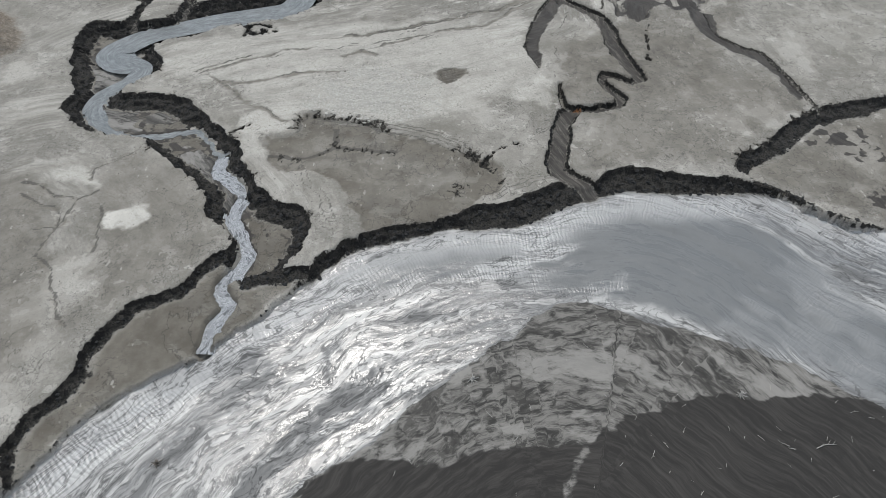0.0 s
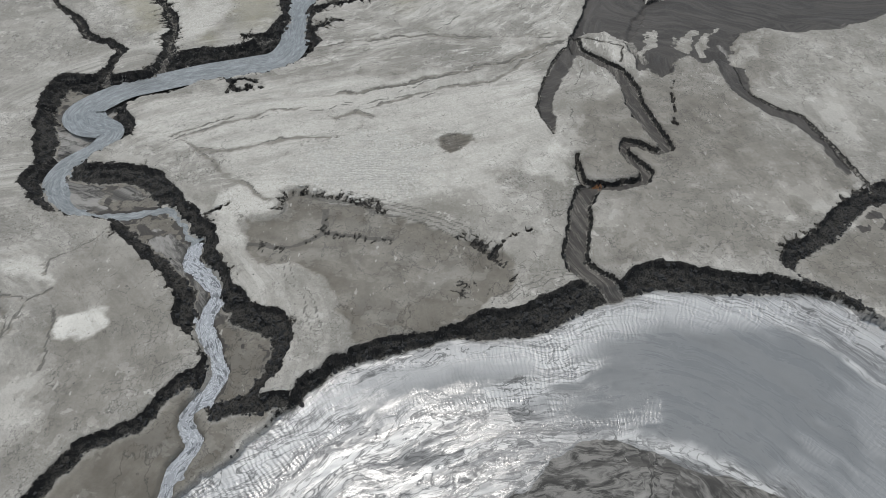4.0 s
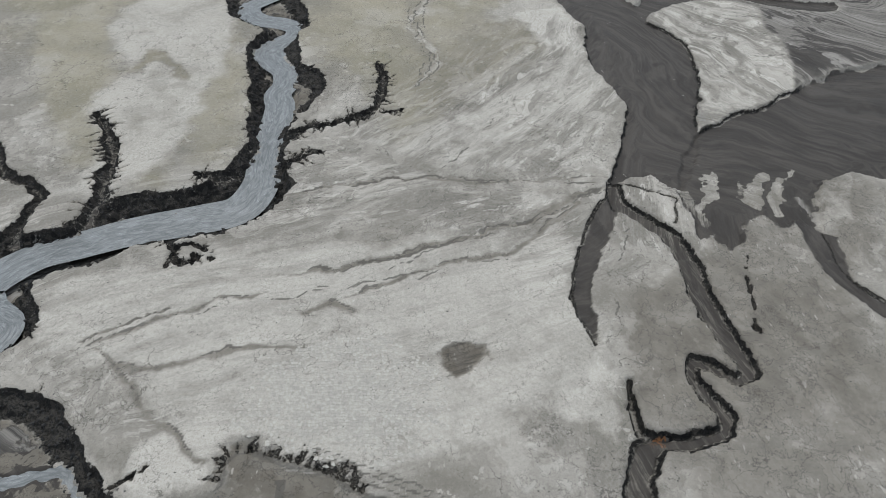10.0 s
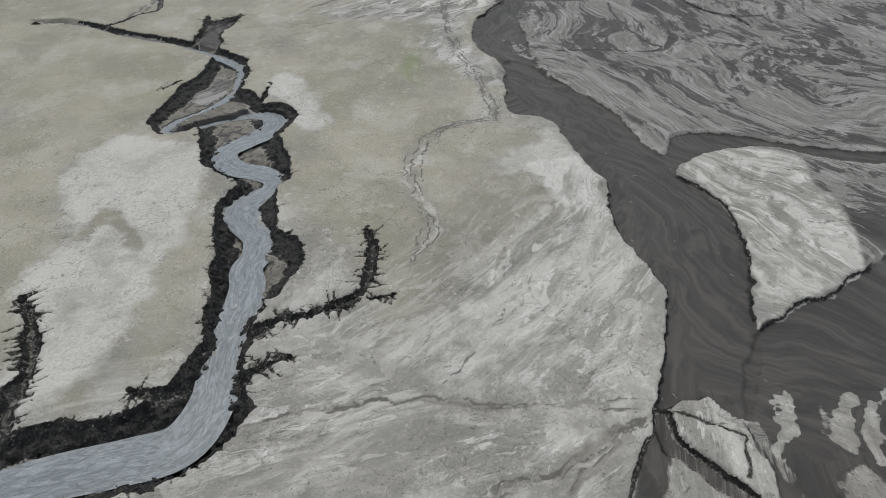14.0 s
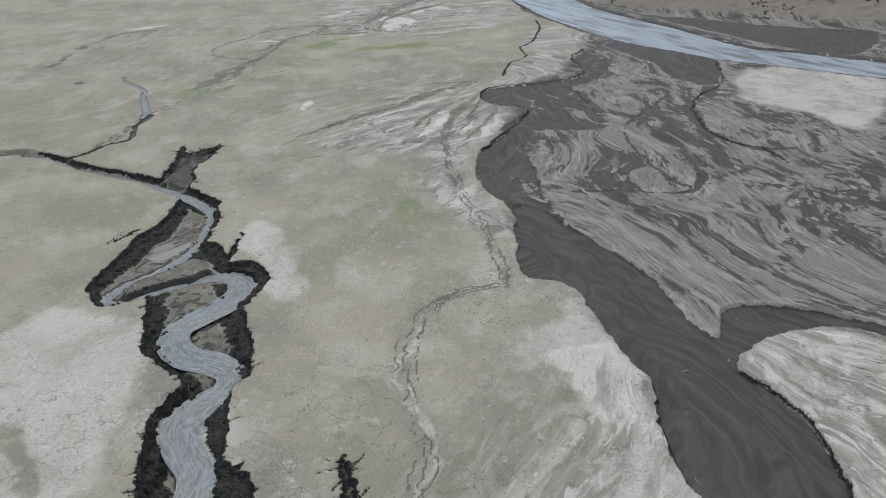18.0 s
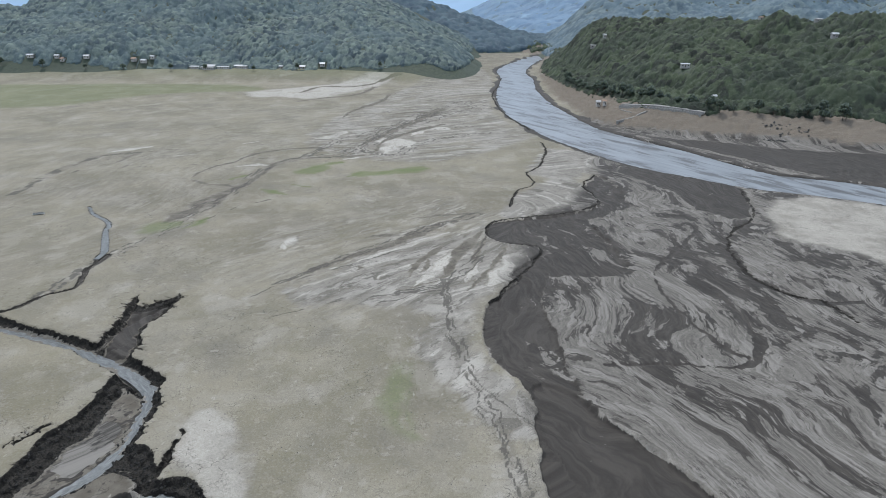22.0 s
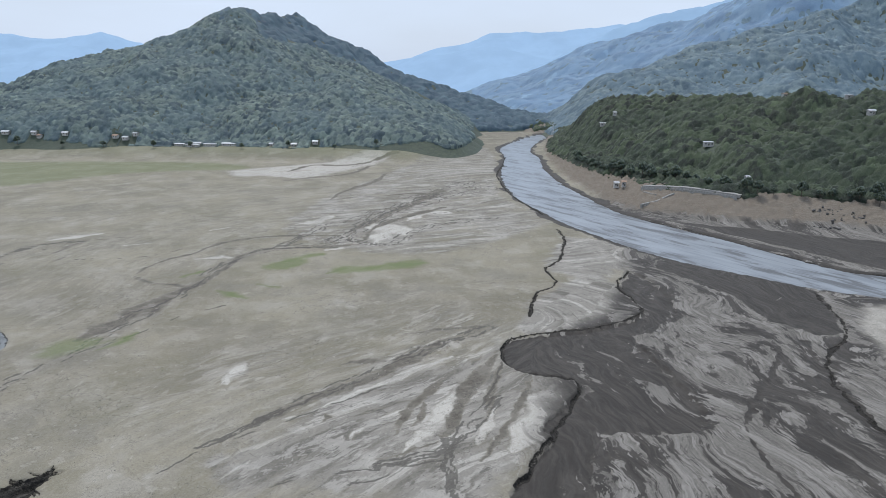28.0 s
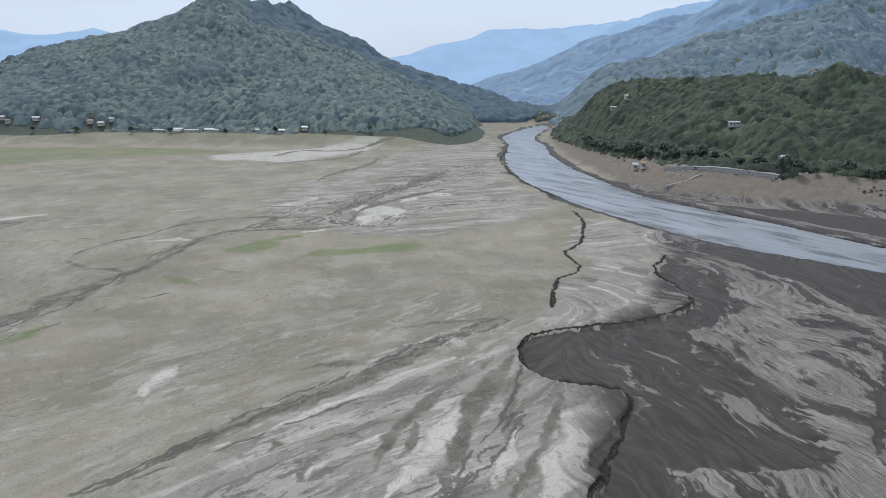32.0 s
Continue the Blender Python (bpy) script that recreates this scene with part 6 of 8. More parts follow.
for shape, amount in ((DUSK_P, 0.6), (DUSK_A, 0.65), (DUSK_B, 0.55), (DUSK_C, 0.6), (DUSK_E, 0.4), (DUSK_F, 0.45), (DUSK_G, 0.35), (DUSK_H, 0.4), (DUSK_I, 0.35), (DUSK_J, 0.5), (DUSK_K, 0.35), (DUSK_L, 0.35), (DUSK_M, 0.4), (DUSK_N, 0.5), (DUSK_O, 0.75)):
    paint("brown", shape, 5, amount, 4.0)
# the upper flats carry a dry olive film
raise_mask("olive", (slice(None), slice(None)), step(250, 360, Y + 25 * PATCH + 0.15 * X) * step(60, 10, X - 0.25 * (Y - 420) + 18 * PATCH) * (0.75 + 0.25 * np.clip(PATCH, -1, 1)))
w, d = inside(SMUDGE, 10, 1.5)
MASKS["pale"][w] *= 1 - step(-2, 2, d)
raise_mask("olive", w, 0.9 * step(-2, 2, d))
raise_mask("brown", w, 0.35 * step(-2, 2, d))
for shape, soft, amount in ((GREEN_A, 3, 0.8), (GREEN_B, 3, 0.8), (GREEN_C, 3, 0.6), (GREEN_D, 2, 0.6), (GREEN_E, 3, 0.7), (GRASS_FLAT, 8, 0.6)):
    paint("green", shape, soft, amount, 3.0)
MASKS["olive"] *= 1 - 0.85 * MASKS["pale"]
for shape, amount in ((FANNED_A, 0.75), (FANNED_B, 0.6), (FANNED_C, 1.0), (FANNED_E, 0.85), (FANNED_F, 0.25)):
    paint("fan", shape, 6, amount, 3.0, 20.0)



def smear(key, line, amount, soft=0.5, hides=()):
    """A tongue along a line, as wide as its third column, with a washed edge."""
    w, d, s, half = along(line, 16, 1.3)
    e = half * (1 + 0.45 * fbm(s / 12, s * 0, 65, 3)) - np.abs(d) + 0.35 * half * PATCH[w]
    v = amount * step(-1, 1, e / (soft * half + 0.25))
    raise_mask(key, w, v)
    for other in hides:
        MASKS[other][w] *= 1 - v


for line in (CRUST_A, CRUST_B, CRUST_C, CRUST_D, CRUST_E, CRUST_F, CRUST_G, CRUST_H, CRUST_I, CRUST_J, CRUST_K, CRUST_L, CRUST_M, CRUST_N, CRUST_O, CRUST_P, CRUST_Q):
    smear("pale", line, 1.0, 0.4, ("olive", "brown", "fan"))
for line in (TONGUE_A, TONGUE_B, TONGUE_C, TONGUE_D, TONGUE_E, TONGUE_F, TONGUE_G, TONGUE_H, TONGUE_I, TONGUE_J, TONGUE_K, TONGUE_L, TONGUE_M, TONGUE_N, TONGUE_O, TONGUE_P, TONGUE_Q, TONGUE_R, TONGUE_S, TONGUE_T, TONGUE_U):
    smear("brown", [(x, y, h * (0.6 if y > 600 else 1.0)) for x, y, h in line], 0.9, 0.35, ("olive", "pale", "fan"))
for line in (SWARD_A, SWARD_B, SWARD_C, SWARD_D, SWARD_E, SWARD_F, SWARD_G, SWARD_H, SWARD_I):
    smear("green", line, 0.95, 0.8)
for line in (BAND_A, BAND_B, BAND_C, BAND_D, BAND_E, BAND_F, BAND_G):
    smear("brown", line, 0.75, 0.6, ("pale",))
    w, d, s, half = along(line, 8, 1.3)
    raise_mask("seam", w, 0.85 * step(0.4, 0.1, np.abs(d - 0.8 * half) + 0.12 * RAG[w]) * step(-0.3, 0.3, fbm(s / 10, s * 0, 59, 2)))
    Z[w] -= 0.1 * step(0.5, -0.2, np.abs(d) - half)
# bundles of dark threads in grey silt, where water last drained off the flats
for line in (STRAND_A, STRAND_B, STRAND_C, STRAND_D, STRAND_F, STRAND_G, STRAND_H, STRAND_S):
    smear("brown", line, 0.34, 0.7, ("olive",))
    w, d, s, half = along(line, 22, 1.5)
    silt = step(0.9, 0.3, np.abs(d / half + 0.5 * fbm(s / 9, s * 0, 107, 3)))
    raise_mask("pale", w, (0.56 * silt * step(-0.9, 0.1, fbm(s / 14, d / 2, 109, 3)) if line is STRAND_S else 0.5 * silt * step(-0.1, 0.5, fbm(s / 14, d / 2, 109, 3))))
    for k, seed in ((-0.85, 1), (-0.35, 2), (0.1, 3), (0.5, 4), (0.9, 5)):
        gap = 0.3 + 0.0009 * np.maximum(Y[w] - 380, 0)
        off = d - half * (k + 0.32 * fbm(s / 11, s * 0, 110 + seed, 3))
        raise_mask("seam", w, 0.95 * step(1.5 * gap, 0.5 * gap, np.abs(off) + 0.3 * gap * RAG[w]) * step(-0.35, 0.25, fbm(s / 13, s * 0, 120 + seed, 2)))
# flow of the draining water over the plateau: distance across and along the nearest guide line
best, second = np.full(SHAPE, 9.0, np.float32), np.full(SHAPE, 9.0, np.float32)
for k, (line, reach, strength) in enumerate(((FLOW_BAND, 75, 0.9), (FLOW_PALE, 55, 1.0), (FLOW_FAR, 170, 0.4), (FLOW_MID, 75, 1.0), (FLOW_EAST, 60, 0.9), (FLOW_PLAIN, 60, 0.4), (FLOW_WEST, 70, 0.55))):
    w, d, s, _ = along(line, reach, 0.0, 6.0)
    d = d + 1.5 * PATCH[w]
    r = np.maximum(np.abs(d) / reach, 1 - np.minimum(s, s.max() - s) / (0.4 * reach))
    win = r < best[w]
    second[w] = np.where(win, best[w], np.minimum(second[w], r))
    best[w] = np.where(win, r, best[w])
    FLOW[w][..., 0] = np.where(win, d, FLOW[w][..., 0])
    FLOW[w][..., 1] = np.where(win, s + 200 * k, FLOW[w][..., 1])
    MASKS["plain"][w] = np.where(win, strength * (1 - step(0.35, 1.0, r)), MASKS["plain"][w])
MASKS["plain"] *= step(0.02, 0.22, second - best)
PATCH_BIG = fbm(X / 70, Y / 70, 45, 4, 0.5)
raise_mask("brown", (slice(None), slice(None)), 0.4 * step(420, 500, Y + 0.2 * X) * step(690, 590, Y) * step(-0.6, 0.5, PATCH_BIG) * MASKS["olive"])
MASKS["plain"] *= 0.5 + 0.5 * step(-0.35, 0.35, PATCH_BIG)
MASKS["plain"] *= 1 - 0.35 * MASKS["pale"]
MASKS["plain"] *= 1 - 0.6 * MASKS["olive"]

# dark braided delta east of the flats
w, d, s, _ = along(FLOW_DELTA, 230, 0.0, 10.0)
reach_e = step(-6, 8, X[w] - np.interp(Y[w], (250, 330, 400, 470, 560, 640, 800), (60, 60, 24, 22, 38, 90, 130)) + 5 * PATCH[w]) * step(225, 285, Y[w] + 26 * PATCH[w]) * step(860, 760, Y[w] - 0.4 * X[w])
raise_mask("delta", w, reach_e)
FLOW[w] = np.where(reach_e[..., None] > 0.02, np.stack([d + 4 * PATCH[w] + 15 * fbm(X[w] / 62, Y[w] / 62, 46, 3, 0.4), s + 16 * fbm(X[w] / 50, Y[w] / 50, 48, 3, 0.4), 0 * s], -1), FLOW[w])
for key in ("olive", "plain"):
    MASKS[key][w] *= 1 - reach_e

# the dark mud channels and the flats beside them
for shape, depth, width in ((DARK_A, 1.3, 0.55), (DARK_D, 0.9, 0.5), (DARK_B, 1.25, 0.5), (EAST_A, 0.8, 1.5), (DARK_C, 0.6, 2.0)):
    w, d = inside(shape, 8, 1.0)
    carve(w, d, depth, width, 0.1, (Y[w] < 322) & ((Y[w] > 256) | (X[w] < 57)) if shape is DARK_A else (Y[w] > 253) & (X[w] > 73) & (X[w] < 112) if shape is DARK_B else False, 0.3)
    n = fbm(X[w] / 5 + PATCH[w], Y[w] / 16, 61, 4, 0.6)
    if shape in (DARK_A, DARK_B):
        MASKS["delta"][w] *= 1 - step(-3, 1.5, d)
    if shape is DARK_B:
        raise_mask("wet", w, step(-2.5, 2.5, d + 1.2 * PATCH[w] + 1.6 * n) * (1 - 0.5 * step(0.35, 0.7, n) * step(250, 235, Y[w])))
    else:
        soft = 0.6 if shape is DARK_A else 2.0
        ragged = d + (4 * n + 4 * PATCH[w]) * step(30, 48, X[w]) if shape is DARK_D else d
        raise_mask("wet", w, step(-soft, soft + 0.4, ragged) * (1.0 - (0.3 if shape is DARK_D else 0.2) * step(0.0, 0.6, n)))
    if shape not in (DARK_A, DARK_B):
        raise_mask("delta", w, step(0.3, 6, d) * 0.6)
        MASKS["delta"][w] *= 1 - 0.6 * step(0, 5, d) * (shape is DARK_D)
for shape in DRY_ISLES:
    w, d = inside(shape, 6, 1.4)
    v = step(-0.8, 1.0, d + 1.2 * RAG[w])
    MASKS["wet"][w] *= 1 - 0.92 * v
    raise_mask("pale", w, 0.42 * v)
    raise_mask("plain", w, v)
for line in (BRAID_A, BRAID_B, BRAID_C, BRAID_D, BRAID_E):
    w, d, s, half = along(line, 9, 1.6)
    e = half * (1 + 0.5 * fbm(s / 14, s * 0, 63, 3)) - np.abs(d) + 0.3 * RAG[w]
    raise_mask("wet", w, 1.25 * step(-0.5, 0.5, e))
    Z[w] -= 0.35 * step(-0.3, 0.5, e)
w, d = inside(MUD_FLAT, 10, 2.0)
v = step(-3, 3, d + 2.5 * PATCH[w])
raise_mask("wet", w, v)
MASKS["delta"][w] *= 1 - v
w, d = inside(PALE_U, 14, 2.0)
v = step(-4, 4, d + 3 * PATCH[w])
for key in ("wet", "delta"):
    MASKS[key][w] *= 1 - v
raise_mask("pale", w, 0.58 * v)
w, d = inside(ISLE, 6)
for key in ("wet", "delta"):
    MASKS[key][w] *= 1 - step(-0.5, 1.0, d)
n = fbm(X[w] / 3 + 2 * PATCH[w], Y[w] / 7, 67, 4, 0.6)
raise_mask("pale", w, step(-0.5, 1.5, d) * (0.3 + 0.5 * step(-0.1, 0.4, n)))
raise_mask("plain", w, step(-0.5, 1.5, d))
w, d = inside(POND, 6, 1.6)
carve(w, d, 0.5, 0.8, 0.1, False)
raise_mask("brown", w, step(-0.5, 1.0, d + 0.8 * RAG[w]))
raise_mask("wet", w, 0.45 * step(-0.5, 1.0, d + 0.8 * RAG[w]))
paint("rust", RUST, 0.6, 1.0, 0.4, 6)

# shallow basin on the plateau, and the small one beside the cracked crust
w, d = inside(BASIN, 8, 1.6)
carve(w, d, 0.7, 2.2, 0.15, False)
raise_mask("brown", w, step(0, 1.0, d + 0.5 * RAG[w]) * (0.95 - 0.2 * step(3, 11, d + 4 * PATCH[w])))
MASKS["plain"][w] *= 1 - 0.7 * step(0, 1, d)

# river: brink and toe of the long bank, with the flats to the south
SOUTH = [(175, 100), (190, -60), (-170, -60), (-95, 30)]
w, d_top = inside(SCARP_TOP + SOUTH, 30, 0.8)
w2, d_toe = inside(SCARP_TOE + SOUTH, 30, 0.8)
full_top, full_toe = np.full(SHAPE, -30, np.float32), np.full(SHAPE, -30, np.float32)
full_top[w], full_toe[w2] = d_top, d_toe
full_top += 0.5 * RAG
inner = full_top > 0
u = np.where(full_toe > 0, 1 + full_toe / 3, full_top / (np.maximum(full_top, 0) + np.maximum(-full_toe, 0.01)))
u = np.where(inner, u, 0)
p = profile(u)
Z = np.where(inner, np.minimum(Z, 0.4 * Z - 2.8 * p + 0.7 * LUMP * p * (1 - step(0.85, 1.1, u))), Z)
BRINK = np.maximum(BRINK, np.clip(full_top, -3, 3))
TOE = np.maximum(TOE, np.clip(np.where(inner, full_toe, -3), -3, 3))
bed = step(1.0, 1.25, u) * inner
for key in ("pale", "olive", "brown", "plain", "delta", "wet"):
    MASKS[key] *= 1 - bed
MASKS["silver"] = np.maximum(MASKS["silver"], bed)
w, d, s, _ = along(FLOW_RIVER, 140, 0.0, 4.0)
b = bed[w]
FLOW[w] = np.where(b[..., None] > 0.02, np.stack([d + 3 * PATCH[w], s, 0 * s], -1), FLOW[w])
n = fbm(d / 3 + 1.1 * PATCH[w], s / 15, 71, 4, 0.6)
Z[w] += b * 0.10 * n
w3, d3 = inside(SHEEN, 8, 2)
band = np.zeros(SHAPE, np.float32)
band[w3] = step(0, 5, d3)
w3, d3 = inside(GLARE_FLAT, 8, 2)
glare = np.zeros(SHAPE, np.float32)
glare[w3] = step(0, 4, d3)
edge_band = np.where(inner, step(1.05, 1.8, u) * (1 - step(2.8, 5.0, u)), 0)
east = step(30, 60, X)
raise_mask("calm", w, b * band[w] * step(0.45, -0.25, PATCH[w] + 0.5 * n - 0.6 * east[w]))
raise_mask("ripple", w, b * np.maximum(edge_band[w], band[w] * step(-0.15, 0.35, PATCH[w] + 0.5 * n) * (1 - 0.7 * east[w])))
# bars of dark mud
w, d = inside(BAR, 8, 1.4)
t = step(-0.6, 0.6, d + 0.8 * PATCH[w])
Z[w] += 0.45 * t
raise_mask("bar", w, step(-1.2, 1.2, d + 0.8 * PATCH[w]))
MASKS["ripple"][w] *= 1 - t
for shape in (BAR_DARK, BAR_DARK_W):
    w, d = inside(shape, 8, 1.4)
    raise_mask("murk", w, step(-2.0, 2.0, d + 1.5 * PATCH[w]))

# terrace beside the river, the western stream's trench, the eastern bay and creeks
w, d = inside(TERRACE, 8, 0.8)
d = np.where(full_top[w] > 0, -8, d)
carve(w, d, 1.6, 2.2, 0.5)
raise_mask("brown", w, step(1.5, 4, d) * 0.95)
TRENCH = np.zeros(SHAPE, np.float32)
for shape, depth, width in ((WEST_A, 2.45, 4.8), (WEST_B, 2.45, 5.2), (WEST_C, 2.45, 6.6), (WEST_D, 2.45, 6.6)):
    w, d = inside(shape, 8, 0.8)
    u = carve(w, d, depth, width, 0.75)
    raise_mask("brown", w, 0.95 * step(0.8, 1.2, u))
    raise_mask("wet", w, 0.6 * step(0.9, 1.2, u) * step(-0.3, 0.4, LUMP[w] + PATCH[w]))
    raise_mask("bar", w, 0.8 * step(0.9, 1.3, u) * step(0.1, 0.5, PATCH[w]))
    TRENCH[w] = np.maximum(TRENCH[w], u)
w, d = inside(SPUR, 6, 0.6)
t = step(-1.6, 0.3, d)
Z[w] = np.maximum(Z[w], -2.7 + 1.9 * t)
TOE[w] = np.where(d > -2.0, np.clip(d, -3, 3), TOE[w])
w, d = inside(BAY, 8, 0.8)
d = np.where(full_top[w] > 0, -8, d)
carve(w, d, 2.2, 4.0, 0.6)
raise_mask("brown", w, step(4, 7, d) * 0.7)
raise_mask("wet", w, step(4, 7, d) * 0.7 * step(0.1, 0.4, PATCH[w] + 0.3 * RAG[w]))


def creek(pts, depth, bank, warp=1.0, wet=0.0, dark=True, lumps=0.3):
    w, d, s, half = along(pts, 14, warp)
    m = half - np.abs(d)
    u = carve(w, m, depth, bank, lumps, dark, min(0.55, 0.35 * bank))
    if wet:
        raise_mask("wet", w, wet * step(0.8, 1.2, u))
    raise_mask("brown", w, 0.6 * step(0.2, 1.0, u))


creek(CREEK_UP, 2.6, 2.4, 0.8)
creek(EAST_CREEK, 1.5, 0.8, 0.7, 0.58)
creek([(x, y, h + 0.4) for x, y, h in POOL], 0.8, 0.5, 0.5, 0.3, True, 0.1)
creek([(x, y, h + 0.5) for x, y, h in CHUTE], 2.7, 0.6, 0.6, 0.0, True, 0.15)
for line in (RILL_A, RILL_B):
    creek(line, 0.5, 0.3, 0.8, 0.5, True, 0.05)
# the beds that the streams have cut into the trench floor, with uneven shores and shoals
for line, level, wide in ((WATER, -2.95, 1.0), (CHUTE, -3.2, 1.25)):
    w, d, s, half = along(line, 12, 0.8, 1.2)
    h = half * wide * (0.6 + 0.4 * step(132, 154, Y[w]) if line is WATER else 1.0)
    e = h * (0.88 + 0.3 * fbm(s / 11, s * 0, 73, 3) + 0.2 * np.sign(d) * fbm(s / 7, s * 0, 77, 2)) - np.abs(d) + 0.35 * (RAG[w] + RAG_FINE[w])
    shoal = 0.3 * step(0.35, 0.8, fbm(d / 1.1 + RAG[w] * 0.3, s / 9, 79, 3)) * step(1.6, 2.6, half)
    bed = step(-0.25, 0.45, e)
    Z[w] = np.where(e > -0.3, np.minimum(Z[w], Z[w] * (1 - bed) + bed * (level + shoal)), Z[w])
    raise_mask("wet", w, 0.8 * step(-1.5, -0.2, e) * step(0.9, 1.1, TRENCH[w]))
    TOE[w] = np.where((e > -0.4) & (TOE[w] > -2.9), 3, TOE[w])
for line in (EDGE_A, EDGE_C):
    creek(line, 0.7, 0.45, 0.8, 0.5)
w, d = inside(EAST_NICK, 6, 0.6)
carve(w, d, 1.8, 1.0, 0.3)
creek(CREEK_A[:7], 0.9, 0.7, 1.4, 0.9, True, 0.1)
for line in (CREEK_B, CREEK_E, CREEK_F, CREEK_G, CREEK_R):
    creek(line, 0.9, 0.7, 1.4, 0.9, True, 0.1)
for line in (CREEK_H, CREEK_I, CREEK_J, CREEK_K):
    creek(line, 0.25, 0.35, 1.6, 0.0, False, 0.05)
    w, d, s, half = along(line, 6, 1.6)
    raise_mask("seam", w, (1 - 0.6 * step(0.0, 0.5, fbm(s / 8, s * 0, 57, 2))) * step(0.5, 0.12, np.abs(d) + 0.1 * RAG[w]))
for line in (SEAM_A, SEAM_B, SEAM_C, SEAM_D, SEAM_E, SEAM_F, SEAM_G, SEAM_H, SEAM_I, SEAM_J, SEAM_K, SEAM_L, SEAM_M, SEAM_N, SEAM_O, SEAM_P, SEAM_Q, SEAM_R, [p[:2] for p in CREEK_C], [p[:2] for p in CREEK_D]):
    w, d, s, half = along(line, 8, 1.2)
    gap = 0.16 + 0.0007 * np.maximum(Y[w] - 300, 0)
    raise_mask("seam", w, 0.95 * (1 - 0.7 * step(0.0, 0.5, fbm(s / 9, s * 0, 55, 2))) * step(2.2 * gap, 0.4 * gap, np.abs(d) + 0.35 * gap * RAG[w]))
    Z[w] -= 0.12 * step(2 * gap, 0, np.abs(d))
w, d = inside(OUTCROP, 8, 1.2)
t = step(0, 5, d)
Z[w] += t * (2.2 + 1.2 * LUMP[w] + 0.8 * RAG[w])
raise_mask("earth", w, step(-1, 2, d + RAG[w]))
# benches left by the falling water on the basin's rim
w, d, s, half = along(BENCH, 7, 0.8)
for k in (-0.6, 0.9, 2.2, 3.4):
    raise_mask("seam", w, 0.75 * step(0.5, 0.1, np.abs(d - k + 0.3 * RAG[w])))
w, d, s, half = along(EDGE_LINES, 7, 0.8)
for k in (-1.2, 0.3, 1.6):
    raise_mask("seam", w, 0.7 * step(0.4, 0.1, np.abs(d - k + 0.4 * RAG[w])))
w, d, s, half = along(PALE_CREEK, 8, 1.2)
MASKS["brown"][w] *= 1 - 0.8 * step(0.5, -0.3, np.abs(d) - half)
raise_mask("seam", w, 0.7 * step(0.35, 0.1, np.abs(np.abs(d) - half)))


RIVER = [(420, 566), (335, 606)] + RIVER + [(310, 566), (400, 524)]


def twigs(line, count, lengths, width, sides, rng, spread=0.5, dark=True):
    """Short side gullies that cut back from a line."""
    p = smooth_line(line, 0.8)
    for _ in range(count):
        k = rng.randrange(1, len(p) - 1)
        ax, ay = p[k + 1][:2] - p[k - 1][:2]
        side = rng.choice(sides)
        head = math.atan2(ay, ax) + side * (math.pi / 2 - rng.uniform(-spread, spread))
        length = rng.uniform(*lengths)
        x, y = p[k][:2]
        pts = [(x, y, width)]
        for i in range(4):
            head += rng.uniform(-0.4, 0.4)
            x, y = x + math.cos(head) * length / 4, y + math.sin(head) * length / 4
            pts.append((x, y, width * (1 - 0.2 * (i + 1))))
        creek(pts, 0.9 if dark else 0.4, max(0.4, width * 0.8), 0.6, 0.0 if dark else 0.35, dark, 0.2)


rng = random.Random(4)
for line, count, lengths, width in (
    (GUL_A, 70, (2.5, 5.4), 0.55), (GUL_B, 60, (2.0, 5.0), 0.5), (GUL_BB, 16, (1.2, 3.2), 0.35), (GUL_C, 26, (1.5, 4.2), 0.45), (GUL_D, 30, (1.5, 4.0), 0.5),
    (GUL_E, 22, (1.2, 3.2), 0.5), (GUL_G, 16, (2, 6), 0.7), (GUL_GG, 8, (2, 5), 0.5), (GUL_H, 5, (1, 2), 0.4), (GUL_I, 8, (1.5, 3.5), 0.4), (GUL_J, 3, (1, 2), 0.3),
    (GUL_L, 5, (0.8, 2), 0.3), (GUL_M, 4, (0.8, 1.8), 0.3), (GUL_N, 6, (1, 2.4), 0.5), (GUL_NN, 5, (1, 2.4), 0.4), (GUL_O, 4, (0.8, 1.6), 0.3), (GUL_P, 7, (1, 3), 0.5), (STEP_A, 22, (0.6, 1.8), 0.3)):
    if line is STEP_A or line is GUL_M:
        creek(line, 0.5, 0.5, 0.9, 0.0, False, 0.2)
        w, d, s, half = along(line, 6, 0.9)
        raise_mask("seam", w, 0.95 * step(0.55, 0.2, np.abs(np.abs(d) - 0.5 * half)))
        twigs(line, 2 * count, (0.8, 2.2), 0.26, (-1, 1), rng, 0.5)
        continue
    creek([(p[0], p[1], 0.75 * p[2]) for p in line], 1.8, 2.0, 0.9, 0.6, True, 0.4)
    twigs(line, int(count * 1.3), (lengths[0], 1.3 * lengths[1]), width * 0.9, (-1, 1), rng)
w, d = inside(FAN, 6, 0.8)
carve(w, d, 1.2, 2.6, 0.6)
raise_mask("wet", w, 0.75 * step(1.6, 3.0, d + 0.8 * RAG[w]))
raise_mask("brown", w, step(0.5, 2.0, d))
twigs([(p[0], p[1]) for p in FAN], 40, (1.5, 4.5), 0.5, (1, -1), rng, 0.5)
twigs(RIM_A, 80, (1.0, 3.8), 0.34, (1,), rng, 0.45)
w, d, s, half = along(RIM_A, 5, 0.8)
raise_mask("seam", w, 0.75 * step(0.9, 0.2, np.abs(d + 0.5) + 0.4 * RAG[w]))
twigs(RIM_B, 34, (1.2, 3.8), 0.28, (1,), rng, 0.25)
